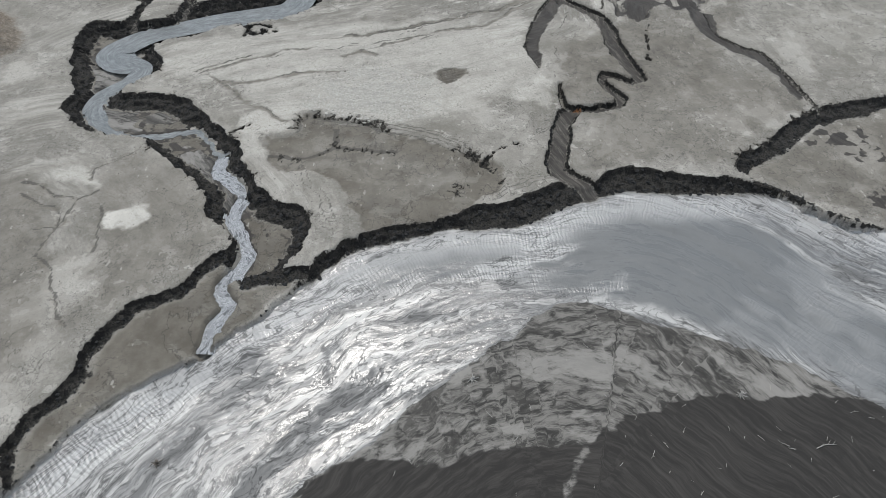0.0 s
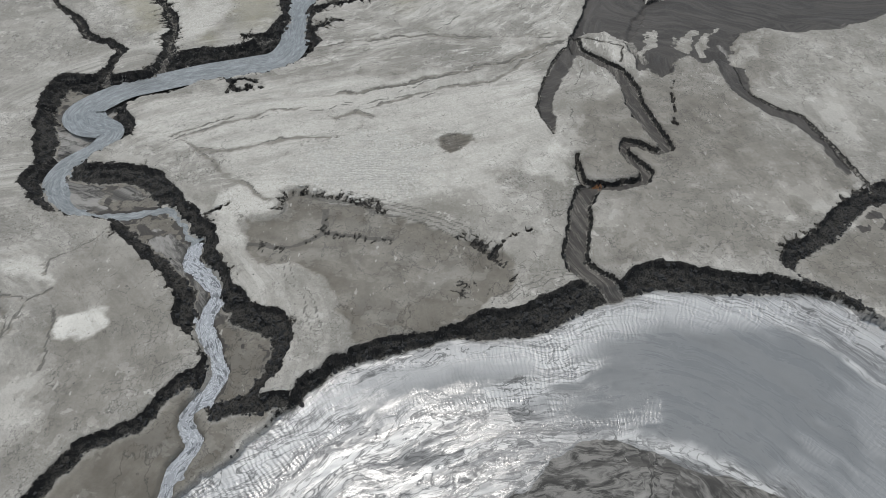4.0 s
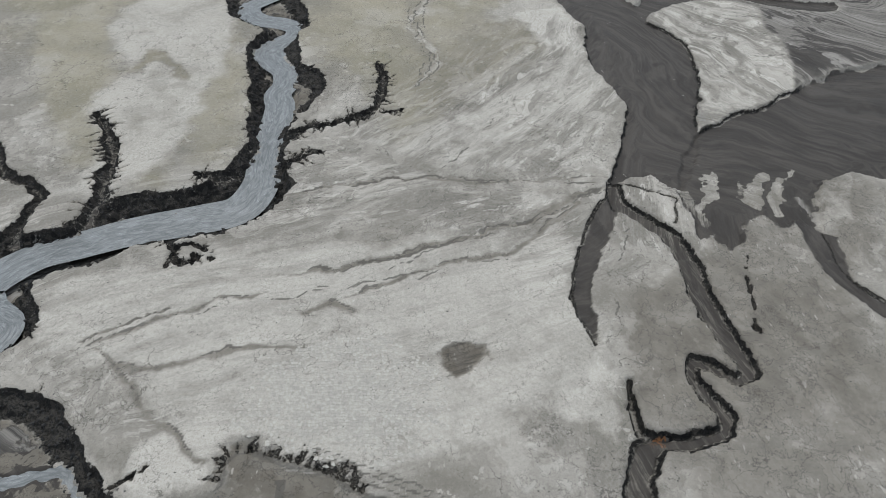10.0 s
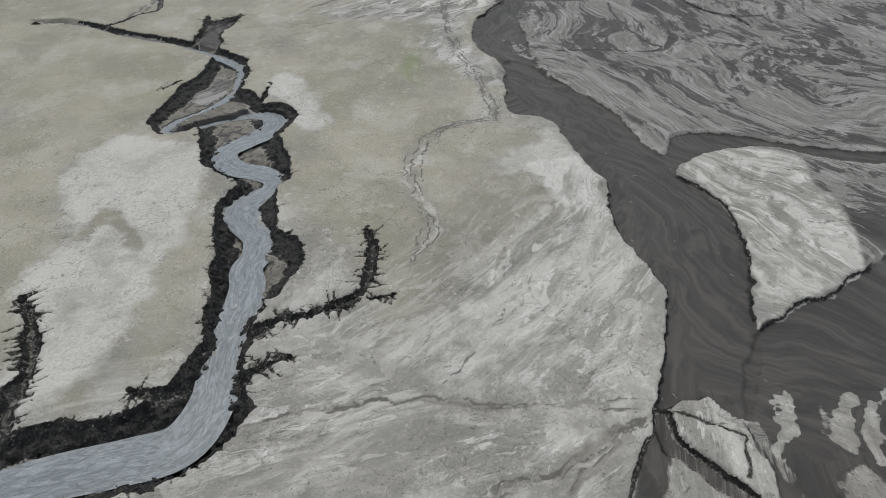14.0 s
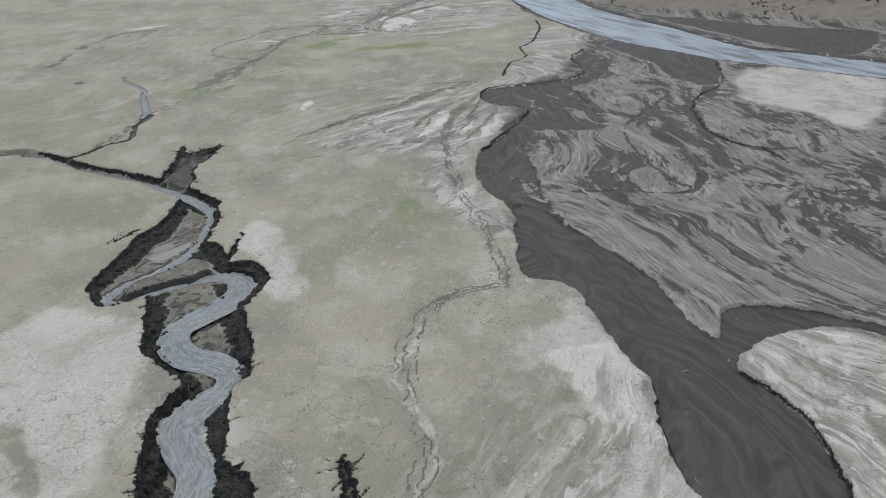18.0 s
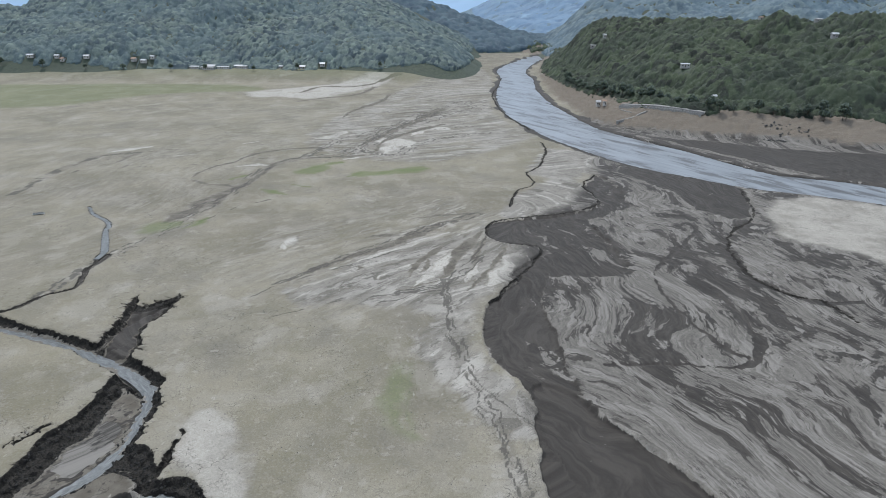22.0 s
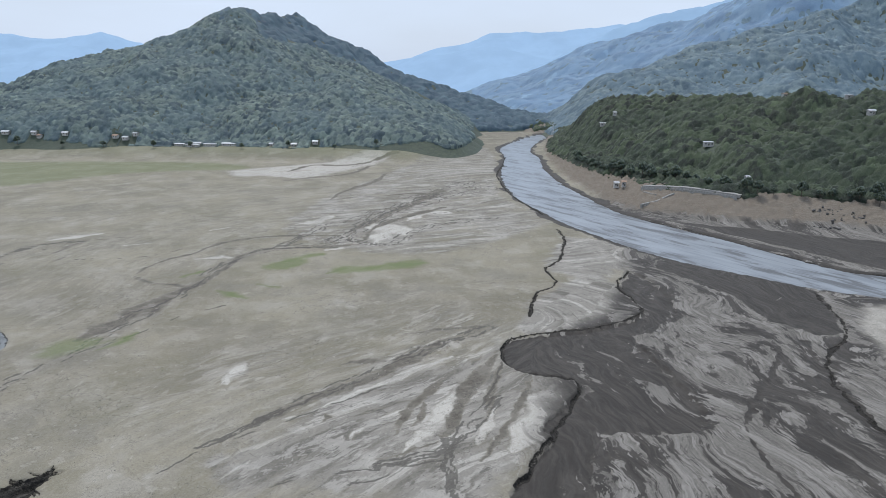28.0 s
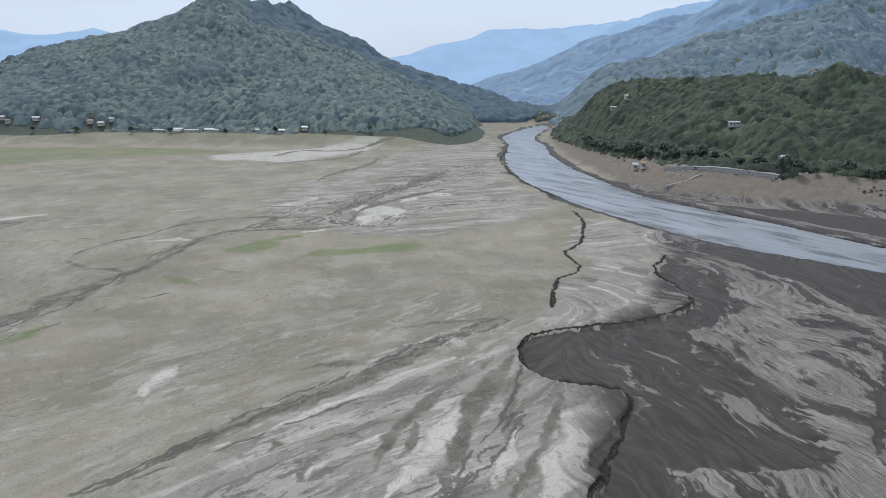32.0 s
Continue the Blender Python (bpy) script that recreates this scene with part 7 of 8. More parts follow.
for line, count in ((DEN_A, 14), (DEN_B, 8), (DEN_C, 8), (DEN_D, 5), (DEN_E, 5), (DEN_F, 14), (DEN_G, 6)):
    creek(line, 0.35, 0.5, 0.9, 0.45, False, 0.1)
    twigs(line, 2 * count, (0.8, 3.2), 0.2, (-1, 1), rng, 0.6, False)
    w, d, s, half = along(line, 6, 0.9)
    raise_mask("seam", w, 0.85 * step(0.5, 0.15, np.abs(d - 0.4) + 0.15 * RAG[w]))
twigs(COMB_C, 12, (1.5, 4), 0.25, (-1, 1), rng, 0.2)
twigs([(p[0], p[1]) for p in EAST_CREEK], 30, (0.8, 2.2), 0.3, (-1, 1), rng, 0.3)
for line in (WEST_A, WEST_B, WEST_C, WEST_D, BAY):
    twigs(line, 110, (0.7, 2.6), 0.34, (-1, 1), rng, 0.4)
for line in (TRACK_A, TRACK_B, TRACK_C):
    w, d, s, half = along(line, 8, 0.5)
    MASKS["wet"][w] *= 1 - 0.32 * step(0.6, 0.1, np.abs(d) - half)
    MASKS["delta"][w] = np.maximum(MASKS["delta"][w], 0)

# open water of the far river and the shores
w, d = inside(RIVER, 12, 1.5)
t = step(-1.5, 3.0, d)
Z[w] = Z[w] * (1 - t) - t * (1.45 - 0.5 * fbm((0.85 * X[w] + 0.53 * Y[w]) / 6, (0.85 * Y[w] - 0.53 * X[w]) / 70, 91, 3, 0.5) * step(18, 4, d))
raise_mask("wet", w, 0.9 * step(-9, -1, d + 5 * PATCH[w]))
w, d = inside(SHOREBAR, 10, 2.0)
v = step(-3, 3, d + 3 * PATCH[w])
raise_mask("wet", w, v)
for key in ("delta", "pale", "plain", "fan"):
    MASKS[key][w] *= 1 - v
# rising shores
w_shore, d_shore = inside(EAST_SHORE + [(900, 760), (900, 2600), (150, 2600), (150, 1800)], 60, 3)
rise = np.clip(d_shore, 0, 400)
Z[w_shore] += np.where(rise > 0, 0.34 * np.minimum(rise, 45) + (1.2 * LUMP[w_shore] + 1.1 * RAG[w_shore]) * step(0, 6, rise), 0)
raise_mask("earth", w_shore, step(-2, 8, d_shore + 4 * PATCH[w_shore]) * 0.95)
for key in ("wet", "brown", "pale", "olive", "delta", "plain", "green"):
    MASKS[key][w_shore] *= 1 - step(2, 12, d_shore)
shore_w = step(1120, 1210, Y + 0.03 * X) * step(10, -70, X)
Z += 11 * shore_w
raise_mask("earth", (slice(None), slice(None)), shore_w * 0.35 * (0.6 + 0.4 * np.clip(PATCH, -1, 1)))
raise_mask("green", (slice(None), slice(None)), shore_w * 0.5)


def sheet(name, gx, gy, z, mat, masks=None, flow=None):
    ny, nx = z.shape
    me = bpy.data.meshes.new(name)
    gxx, gyy = np.meshgrid(gx, gy)
    co = np.stack([gxx.ravel(), gyy.ravel(), z.ravel()], 1).astype(np.float32)
    i = np.arange(ny * nx).reshape(ny, nx)
    quads = np.stack([i[:-1, :-1], i[:-1, 1:], i[1:, 1:], i[1:, :-1]], -1).reshape(-1, 4)
    me.vertices.add(len(co))
    me.vertices.foreach_set("co", co.ravel())
    me.loops.add(quads.size)
    me.loops.foreach_set("vertex_index", quads.ravel().astype(np.int32))
    me.polygons.add(len(quads))
    me.polygons.foreach_set("loop_start", np.arange(0, quads.size, 4, dtype=np.int32))
    me.polygons.foreach_set("use_smooth", np.ones(len(quads), bool))
    for key, v in (masks or {}).items():
        me.attributes.new(key, "FLOAT", "POINT").data.foreach_set("value", v.astype(np.float32).ravel())
    if flow is not None:
        me.attributes.new("flow", "FLOAT_VECTOR", "POINT").data.foreach_set("vector", flow.astype(np.float32).ravel())
    me.update(calc_edges=True)
    me.materials.append(mat)
    return new(name, me)


ground = tagged(sheet("ground", GX, GY, Z, MUD, {**MASKS, "brink": BRINK, "toe": TOE}, FLOW), "dried reservoir bed of grey silt with pale crusts, dark wet mud and black eroded banks", "ground", kind="structure")


def ground_z(x, y):
    i = np.clip(np.searchsorted(GX, x) - 1, 0, len(GX) - 2)
    j = np.clip(np.searchsorted(GY, y) - 1, 0, len(GY) - 2)
    return float(Z[j, i])


def ribbon(name, pts, z, mat, label, spread=1.0):
    """A sheet of water along a winding line with its half-widths."""
    p = smooth_line(pts, 1.2)
    bm = bmesh.new()
    prev, run, flows = None, 0.0, []
    for k in range(len(p)):
        a, b = p[max(k - 1, 0)], p[min(k + 1, len(p) - 1)]
        n = Vector((-(b[1] - a[1]), b[0] - a[0])).normalized()
        h = p[k][2] * spread + 0.5
        row = [bm.verts.new((p[k][0] + n.x * h * f, p[k][1] + n.y * h * f, z(p[k][0], p[k][1]))) for f in (-1, -0.4, 0.4, 1)]
        if prev:
            for q in range(3):
                bm.faces.new((prev[q], prev[q + 1], row[q + 1], row[q]))
        prev = row
        for vert, f in zip(row, (-1, -0.4, 0.4, 1)):
            flows.append((h * f, run, 0.0))
        run += math.hypot(b[0] - a[0], b[1] - a[1]) / 2
    me = bpy.data.meshes.new(name)
    bm.normal_update()
    bm.to_mesh(me)
    me.attributes.new("flow", "FLOAT_VECTOR", "POINT").data.foreach_set("vector", np.array(flows, np.float32).ravel())
    bm.free()
    if me.polygons[0].normal.z < 0:
        me.flip_normals()
    me.materials.append(mat)
    return tagged(new(name, me), label, "water", kind="structure")


TAIL = CHUTE[0]
ribbon("water_stream", [p for p in WATER if p[1] > TAIL[1] + 4] + [TAIL], lambda x, y: -2.66 - 0.12 * max(0, min(1, (TAIL[1] + 12 - y) / 12)), STREAM, "milky blue-grey stream winding along the floor of its trench", 1.3)

ribbon("water_pool", POOL, lambda x, y: -0.4, STREAM, "still pale pool in a narrow drain on the mud flat")
ribbon("water_chute", CHUTE, lambda x, y: -2.79, CHUTE_WATER, "broken whitish stream running over the mud into the river bed", 1.7)

bm = bmesh.new()
face = bm.faces.new([bm.verts.new((x, y, -0.95)) for x, y in smooth_line(RIVER + [RIVER[0]], 8)[:-1, :2]])
bmesh.ops.triangulate(bm, faces=[face])
me = bpy.data.meshes.new("water_river")
bm.normal_update()
bm.to_mesh(me)
bm.free()
if me.polygons[0].normal.z < 0:
    me.flip_normals()
me.materials.append(RIVER_WATER)
tagged(new("water_river", me), "shallow pale blue-grey river along the wooded shore", "water", kind="structure")


# ---- hills ----
def shore_distance(x, y):
    i, j = np.searchsorted(GX, x), np.searchsorted(GY, y)
    r, c = j - w_shore[0].start, i - w_shore[1].start
    ok = (r >= 0) & (r < d_shore.shape[0]) & (c >= 0) & (c < d_shore.shape[1])
    return np.where(ok, d_shore[np.clip(r, 0, d_shore.shape[0] - 1), np.clip(c, 0, d_shore.shape[1] - 1)], 300)


def hill(name, ridges, x0, x1, y0, y1, cell, mat, label, rough=0.08, gul=90.0, sharp=1.15, limit=None):
    """Terrain with ridge lines (x, y, height) and a width each, cut by side gullies."""
    gx, gy = np.arange(x0, x1 + cell, cell), np.arange(y0, y1 + cell, cell)
    hx, hy = np.meshgrid(gx, gy)
    wx = hx + gul * 0.35 * fbm(hx / gul, hy / gul, 7, 4)
    wy = hy + gul * 0.35 * fbm(hx / gul, hy / gul, 8, 4)
    z = np.full(hx.shape, -12.0)
    for pts, width in ridges:
        p = smooth_line(pts, 40)
        for a, b in zip(p[:-1], p[1:]):
            ex, ey = b[0] - a[0], b[1] - a[1]
            t = np.clip(((wx - a[0]) * ex + (wy - a[1]) * ey) / (ex * ex + ey * ey + 1e-9), 0, 1)
            d = np.hypot(wx - a[0] - t * ex, wy - a[1] - t * ey)
            h = a[2] + t * (b[2] - a[2])
            z = np.maximum(z, (h + 12) * np.clip(1 - d / (width * (0.5 + 0.5 * min(1.0, max(a[2], b[2]) / 200))), 0, 1) ** sharp - 12)
    z = z + rough * np.clip(z + 12, 0, 120) * fbm(hx / gul * 1.7, hy / gul * 1.7, 19, 5, 0.55)
    rim = np.minimum(np.minimum(hx - x0, x1 - hx) / (0.12 * (x1 - x0)), np.minimum(hy - y0, y1 - hy) / (0.12 * (y1 - y0)))
    z = -14 + (z + 14) * step(0.0, 1.0, rim)
    if limit:
        z = -14 + (z + 14) * limit(hx, hy)
    ob = tagged(sheet(name, gx, gy, z, mat), label, "hill", kind="structure")
    return ob, gx, gy, z


hill_w = hill("hill_west", ((HILL_W, 560), (SPUR_W, 420), ([(-431, 1710, 244), (-520, 1500, 120), (-560, 1330, 45)], 420), ([(-640, 1540, 130), (-800, 1400, 60)], 420)), -1900, 330, 1120, 2250, 9, WOOD_W, "steep hill covered in green woodland above the far shore", 0.09, 120, 1.12, lambda x, y: step(60.0, -60.0, x - 30 - 0.12 * (y - 1215)))
hill_b = hill("hill_west_rear", ((BACK_W, 460),), -1000, 420, 1500, 2600, 12, WOOD_W, "shaded wooded ridge behind the first hill")
hill_e = hill("hill_east", ((HILL_E, 300),), 60, 1300, 560, 1900, 9, WOOD_W, "low wooded hill along the river's shore", 0.1, 70, 0.8, lambda x, y: step(np.interp(y, (900, 1150), (22, -4)), 85, shore_distance(x, y)))
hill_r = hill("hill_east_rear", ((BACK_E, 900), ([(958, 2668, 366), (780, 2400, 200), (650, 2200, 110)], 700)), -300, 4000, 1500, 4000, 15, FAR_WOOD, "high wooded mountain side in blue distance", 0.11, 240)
hill_m = hill("hill_east_middle", ((FOOT_E, 520), ([(582, 1850, 183), (640, 1650, 120), (760, 1450, 80)], 420), ([(1093, 2050, 318), (1050, 1750, 200), (1100, 1450, 130)], 520)), 120, 1900, 1250, 2400, 10, WOOD_W, "wooded foothill behind the low shore hill", 0.09, 150)
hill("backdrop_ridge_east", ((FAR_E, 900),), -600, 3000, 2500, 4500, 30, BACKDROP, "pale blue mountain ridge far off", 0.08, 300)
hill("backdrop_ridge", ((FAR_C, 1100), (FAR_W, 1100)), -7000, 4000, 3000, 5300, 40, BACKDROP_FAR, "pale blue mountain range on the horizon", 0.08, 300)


# ---- tools for things ----
def mesh_of(name, bm, mat, smooth=False):
    me = bpy.data.meshes.new(name)
    bmesh.ops.recalc_face_normals(bm, faces=bm.faces)
    bm.to_mesh(me)
    bm.free()
    if smooth:
        me.polygons.foreach_set("use_smooth", np.ones(len(me.polygons), bool))
    me.materials.append(mat)
    return me


def part(name, bm, mat, parent, label="", smooth=False):
    ob = new(name, mesh_of(name, bm, mat, smooth))
    ob.parent = parent
    return tagged(ob, label)


def thing(name, label, category, group=""):
    return tagged(new(name), label, category, group)


def box(bm, x0, x1, y0, y1, z0, z1):
    r = bmesh.ops.create_cube(bm, size=1)
    for v in r["verts"]:
        v.co = ((x0 + x1) / 2 + v.co.x * (x1 - x0), (y0 + y1) / 2 + v.co.y * (y1 - y0), (z0 + z1) / 2 + v.co.z * (z1 - z0))
    return r["verts"]


def lump(bm, rng, sx, sy, sz, count=12):
    """A broken block: the hull of scattered points."""
    pts = []
    for _ in range(count):
        v = Vector((rng.gauss(0, 1), rng.gauss(0, 1), rng.gauss(0, 1))).normalized()
        k = max(abs(v.x), abs(v.y), abs(v.z)) ** 0.7
        pts.append(bm.verts.new((v.x / k * sx * rng.uniform(0.8, 1), v.y / k * sy * rng.uniform(0.8, 1), v.z / k * sz * rng.uniform(0.8, 1))))
    r = bmesh.ops.convex_hull(bm, input=pts)
    bmesh.ops.delete(bm, geom=[g for g in r["geom_interior"] if isinstance(g, bmesh.types.BMVert)], context="VERTS")


def stem(bm, pts, radii, sides=5):
    """A tapered, bent rod."""
    rings = []
    for k, p in enumerate(pts):
        d = (Vector(pts[min(k + 1, len(pts) - 1)]) - Vector(pts[max(k - 1, 0)])).normalized()
        a = d.orthogonal().normalized()
        b = d.cross(a)
        rings.append([bm.verts.new(Vector(p) + radii[k] * (math.cos(6.2832 * i / sides) * a + math.sin(6.2832 * i / sides) * b)) for i in range(sides)])
    for r, q in zip(rings[:-1], rings[1:]):
        for i in range(sides):
            bm.faces.new((r[i], r[(i + 1) % sides], q[(i + 1) % sides], q[i]))
    bm.faces.new(rings[0][::-1])
    bm.faces.new(rings[-1])


def joined(name, templates, places, mat, label, category, smooth=False):
    """Many copies in one mesh of kind stuff. places: template, x, y, z, turn, scale, height scale."""
    cos, faces, n = [], [], 0
    for which, x, y, z, turn, s, h in places:
        v, f = templates[which]
        c, q = math.cos(turn), math.sin(turn)
        cos.append(np.stack([x + s * (v[:, 0] * c - v[:, 1] * q), y + s * (v[:, 0] * q + v[:, 1] * c), z + s * h * v[:, 2]], 1))
        faces.append(f + n)
        n += len(v)
    co, tri = np.concatenate(cos), np.concatenate(faces)
    me = bpy.data.meshes.new(name)
    me.vertices.add(len(co))
    me.vertices.foreach_set("co", co.astype(np.float32).ravel())
    me.loops.add(tri.size)
    me.loops.foreach_set("vertex_index", tri.astype(np.int32).ravel())
    me.polygons.add(len(tri))
    me.polygons.foreach_set("loop_start", np.arange(0, tri.size, 3, dtype=np.int32))
    me.polygons.foreach_set("use_smooth", np.full(len(tri), smooth))
    me.update(calc_edges=True)
    me.materials.append(mat)
    return tagged(new(name, me), label, category, kind="stuff")


def arrays(bm):
    bmesh.ops.triangulate(bm, faces=bm.faces)
    bmesh.ops.recalc_face_normals(bm, faces=bm.faces)
    bm.verts.index_update()
    v = np.array([p.co[:] for p in bm.verts])
    f = np.array([[p.index for p in q.verts] for q in bm.faces])
    bm.free()
    return v, f


def plain_material(name, low, high, scale, rough=0.8, bump=0.3, by_object=0.0, by_island=0.0):
    m, nodes, links, shader = material(name)
    tree = m.node_tree
    n = noisy(tree, scale, 6, 0.65)
    col = mixed(tree, ramped(tree, n, 0.32, 0.68), low, high)
    if by_object or by_island:
        hue = nodes.new("ShaderNodeHueSaturation")
        links.new(col, hue.inputs["Color"])
        src = nodes.new("ShaderNodeObjectInfo").outputs["Random"] if by_object else nodes.new("ShaderNodeNewGeometry").outputs["Random Per Island"]
        k = by_object or by_island
        links.new(sums(tree, "MULTIPLY_ADD", src, 2 * k, 1 - k), hue.inputs["Value"])
        col = hue.outputs["Color"]
    links.new(col, shader.inputs["Base Color"])
    shader.inputs["Roughness"].default_value = rough
    links.new(bumped(tree, n, bump, 0.2), shader.inputs["Normal"])
    return m


CLOD = plain_material("black_clod_mud", (0.004, 0.0038, 0.0035), (0.022, 0.021, 0.019), 1.5, 0.85, 0.5, by_object=0.6)
CLODS = plain_material("black_clods_mud", (0.004, 0.0038, 0.0035), (0.024, 0.023, 0.021), 1.5, 0.85, 0.5, by_island=0.7)
PLATE = plain_material("pale_crust_plate", (0.31, 0.294, 0.258), (0.39, 0.371, 0.33), 1.8, 0.95, 0.3, by_object=0.12)
PLATES = plain_material("pale_crust_plates", (0.31, 0.294, 0.258), (0.39, 0.371, 0.33), 1.8, 0.95, 0.3, by_island=0.12)
DRIFT = plain_material("bleached_driftwood", (0.2, 0.185, 0.16), (0.4, 0.385, 0.35), 6, 0.85, 0.4)
BARK = plain_material("grey_brown_bark", (0.06, 0.05, 0.04), (0.12, 0.1, 0.08), 4, 0.9, 0.5)
STONE = plain_material("dark_shore_rock", (0.03, 0.029, 0.028), (0.11, 0.105, 0.1), 1.2, 0.85, 0.6, by_object=0.4)
CONCRETE = plain_material("weathered_concrete", (0.22, 0.215, 0.2), (0.36, 0.35, 0.33), 0.8, 0.85, 0.2)
PLASTER = plain_material("pale_house_plaster", (0.38, 0.37, 0.35), (0.52, 0.51, 0.49), 0.9, 0.85, 0.15, by_object=0.15)
ROOF_TIN = plain_material("light_tin_roof", (0.36, 0.37, 0.39), (0.56, 0.57, 0.58), 0.7, 0.5, 0.2, by_object=0.2)
ROOF_RUST = plain_material("rusty_tin_roof", (0.2, 0.12, 0.08), (0.34, 0.24, 0.18), 0.9, 0.7, 0.2, by_object=0.2)
DARK_GLASS = plain_material("dark_window_glass", (0.02, 0.025, 0.03), (0.04, 0.045, 0.05), 2, 0.15, 0.05)
BOAT_PAINT = plain_material("white_boat_paint", (0.55, 0.55, 0.53), (0.72, 0.72, 0.7), 3, 0.5, 0.1)
BOAT_INSIDE = plain_material("grey_boat_inside", (0.16, 0.16, 0.16), (0.28, 0.28, 0.27), 3, 0.7, 0.2)

rng = random.Random(12)

# ---- slumped clods on the banks ----
clod_shapes = []
for _ in range(7):
    bm = bmesh.new()
    lump(bm, rng, 0.62, 0.5, 0.36, 13)
    clod_shapes.append(bm)
clod_arrays = [arrays(b.copy()) for b in clod_shapes]
clod_meshes = [mesh_of("mud_clod", b, CLOD) for b in clod_shapes]
jj, ii = np.nonzero((BRINK > 0.5) & (TOE < 0.3) & (Y < 420) & (np.abs(X) < 130) & (Y > 40) & ((X < -22) | (Y < 133) | (X > 78)))
pick = np.random.RandomState(5).permutation(len(jj))
near_band = [k for k in pick if Y[jj[k], ii[k]] < 135 and X[jj[k], ii[k]] > -60][:300]
for k in near_band:
    x, y = float(X[jj[k], ii[k]]), float(Y[jj[k], ii[k]])
    ob = new("mud_clod", rng.choice(clod_meshes))
    s = rng.uniform(0.4, 1.2)
    ob.matrix_world = pose(x, y, float(Z[jj[k], ii[k]]) + 0.1 * s, rng.uniform(-20, 20), rng.uniform(-20, 20), rng.uniform(0, 360)) @ Matrix.Diagonal((s * rng.uniform(0.8, 1.6), s, s, 1))
    ob.parent = ground
places = []
for k in pick[300:4300]:
    x, y = float(X[jj[k], ii[k]]), float(Y[jj[k], ii[k]])
    places.append((rng.randrange(7), x + rng.uniform(-0.3, 0.3), y + rng.uniform(-0.3, 0.3), float(Z[jj[k], ii[k]]) + 0.05, rng.uniform(0, 6.3), rng.uniform(0.25, 0.8), rng.uniform(0.7, 1.3)))
joined("bank_clods", clod_arrays, places, CLODS, "black clods of fallen mud along the eroded banks", "mud clods")


CRUMB = plain_material("dark_mud_crumbs", (0.05, 0.048, 0.042), (0.14, 0.135, 0.12), 2.0, 0.9, 0.3, by_island=0.5)
crumbs = []
while len(crumbs) < 3600:
    x, y = rng.uniform(-150, 110), 60 + 520 * rng.random()
    i, j = np.searchsorted(GX, x), np.searchsorted(GY, y)
    if BRINK[j, i] < -0.5 and MASKS["wet"][j, i] < 0.3 and MASKS["silver"][j, i] < 0.2:
        crumbs.append((rng.randrange(7), x, y, float(Z[j, i]), rng.uniform(0, 6.3), rng.uniform(0.14, 0.5) ** 1.3, rng.uniform(0.3, 0.8)))
joined("mud_crumbs", clod_arrays, crumbs, CRUMB, "scattered dark crumbs of mud and debris on the flats", "mud crumbs")


# ---- cracked crust: plates between shrinkage cracks ----
def inside_outline(x, y, pts):
    odd = False
    for (ax, ay), (bx, by) in zip(pts, pts[1:] + pts[:1]):
        if (ay > y) != (by > y) and x < ax + (y - ay) * (bx - ax) / (by - ay):
            odd = not odd
    return odd


def plate_cells(outline, spacing, rng):
    xs, ys = [p[0] for p in outline], [p[1] for p in outline]
    seeds = {}
    for i in range(int((max(xs) - min(xs)) / spacing) + 3):
        for j in range(int((max(ys) - min(ys)) / spacing) + 3):
            seeds[i, j] = (min(xs) - spacing + (i + 0.5 * (j % 2) + rng.uniform(-0.42, 0.42)) * spacing, min(ys) - spacing + (j + rng.uniform(-0.42, 0.42)) * spacing)
    for (i, j), (x, y) in seeds.items():
        if not inside_outline(x, y, outline):
            continue
        poly = [(x - 3, y - 3), (x + 3, y - 3), (x + 3, y + 3), (x - 3, y + 3)]
        for di in range(-2, 3):
            for dj in range(-2, 3):
                q = seeds.get((i + di, j + dj))
                if not q or (di == 0 and dj == 0):
                    continue
                nx, ny = q[0] - x, q[1] - y
                n = math.hypot(nx, ny) + 1e-6
                nx, ny, lim = nx / n, ny / n, n / 2 - 0.03
                cut = []
                for a, b in zip(poly, poly[1:] + poly[:1]):
                    da, db = (a[0] - x) * nx + (a[1] - y) * ny - lim, (b[0] - x) * nx + (b[1] - y) * ny - lim
                    if da <= 0:
                        cut.append(a)
                    if (da < 0) != (db < 0):
                        t = da / (da - db)
                        cut.append((a[0] + t * (b[0] - a[0]), a[1] + t * (b[1] - a[1])))
                poly = cut
        if len(poly) > 2:
            yield x, y, [(a - x, b - y) for a, b in poly]


def plate_mesh(poly, rng):
    bm = bmesh.new()
    low = [bm.verts.new((a, b, -0.03)) for a, b in poly]
    high = [bm.verts.new((a * 0.96, b * 0.96, 0.03 + rng.uniform(0, 0.025))) for a, b in poly]
    top = bm.verts.new((0, 0, 0.025))
    for k in range(len(poly)):
        m = (k + 1) % len(poly)
        bm.faces.new((low[k], low[m], high[m], high[k]))
        bm.faces.new((high[k], high[m], top))
    return bm


crust = [(p[0], p[1]) for p in CRACK]
mid_x, mid_y = sum(p[0] for p in crust) / len(crust), sum(p[1] for p in crust) / len(crust)
cells = [c for c in plate_cells(crust, 0.66, rng) if rng.random() < 1.3 - math.hypot((c[0] - mid_x) / 21, (c[1] - mid_y) / 13) - 0.9 * noise.noise((c[0] / 6, c[1] / 6, 0))]
cells = sorted(cells, key=lambda c: math.hypot(c[0] - 8, c[1] - 176) + rng.uniform(0, 4))
singles, rest = cells[:300], cells[300:]
for x, y, poly in singles:
    ob = new("crust_plate", mesh_of("crust_plate", plate_mesh(poly, rng), PLATE))
    ob.location = (x, y, ground_z(x, y))
    ob.parent = ground
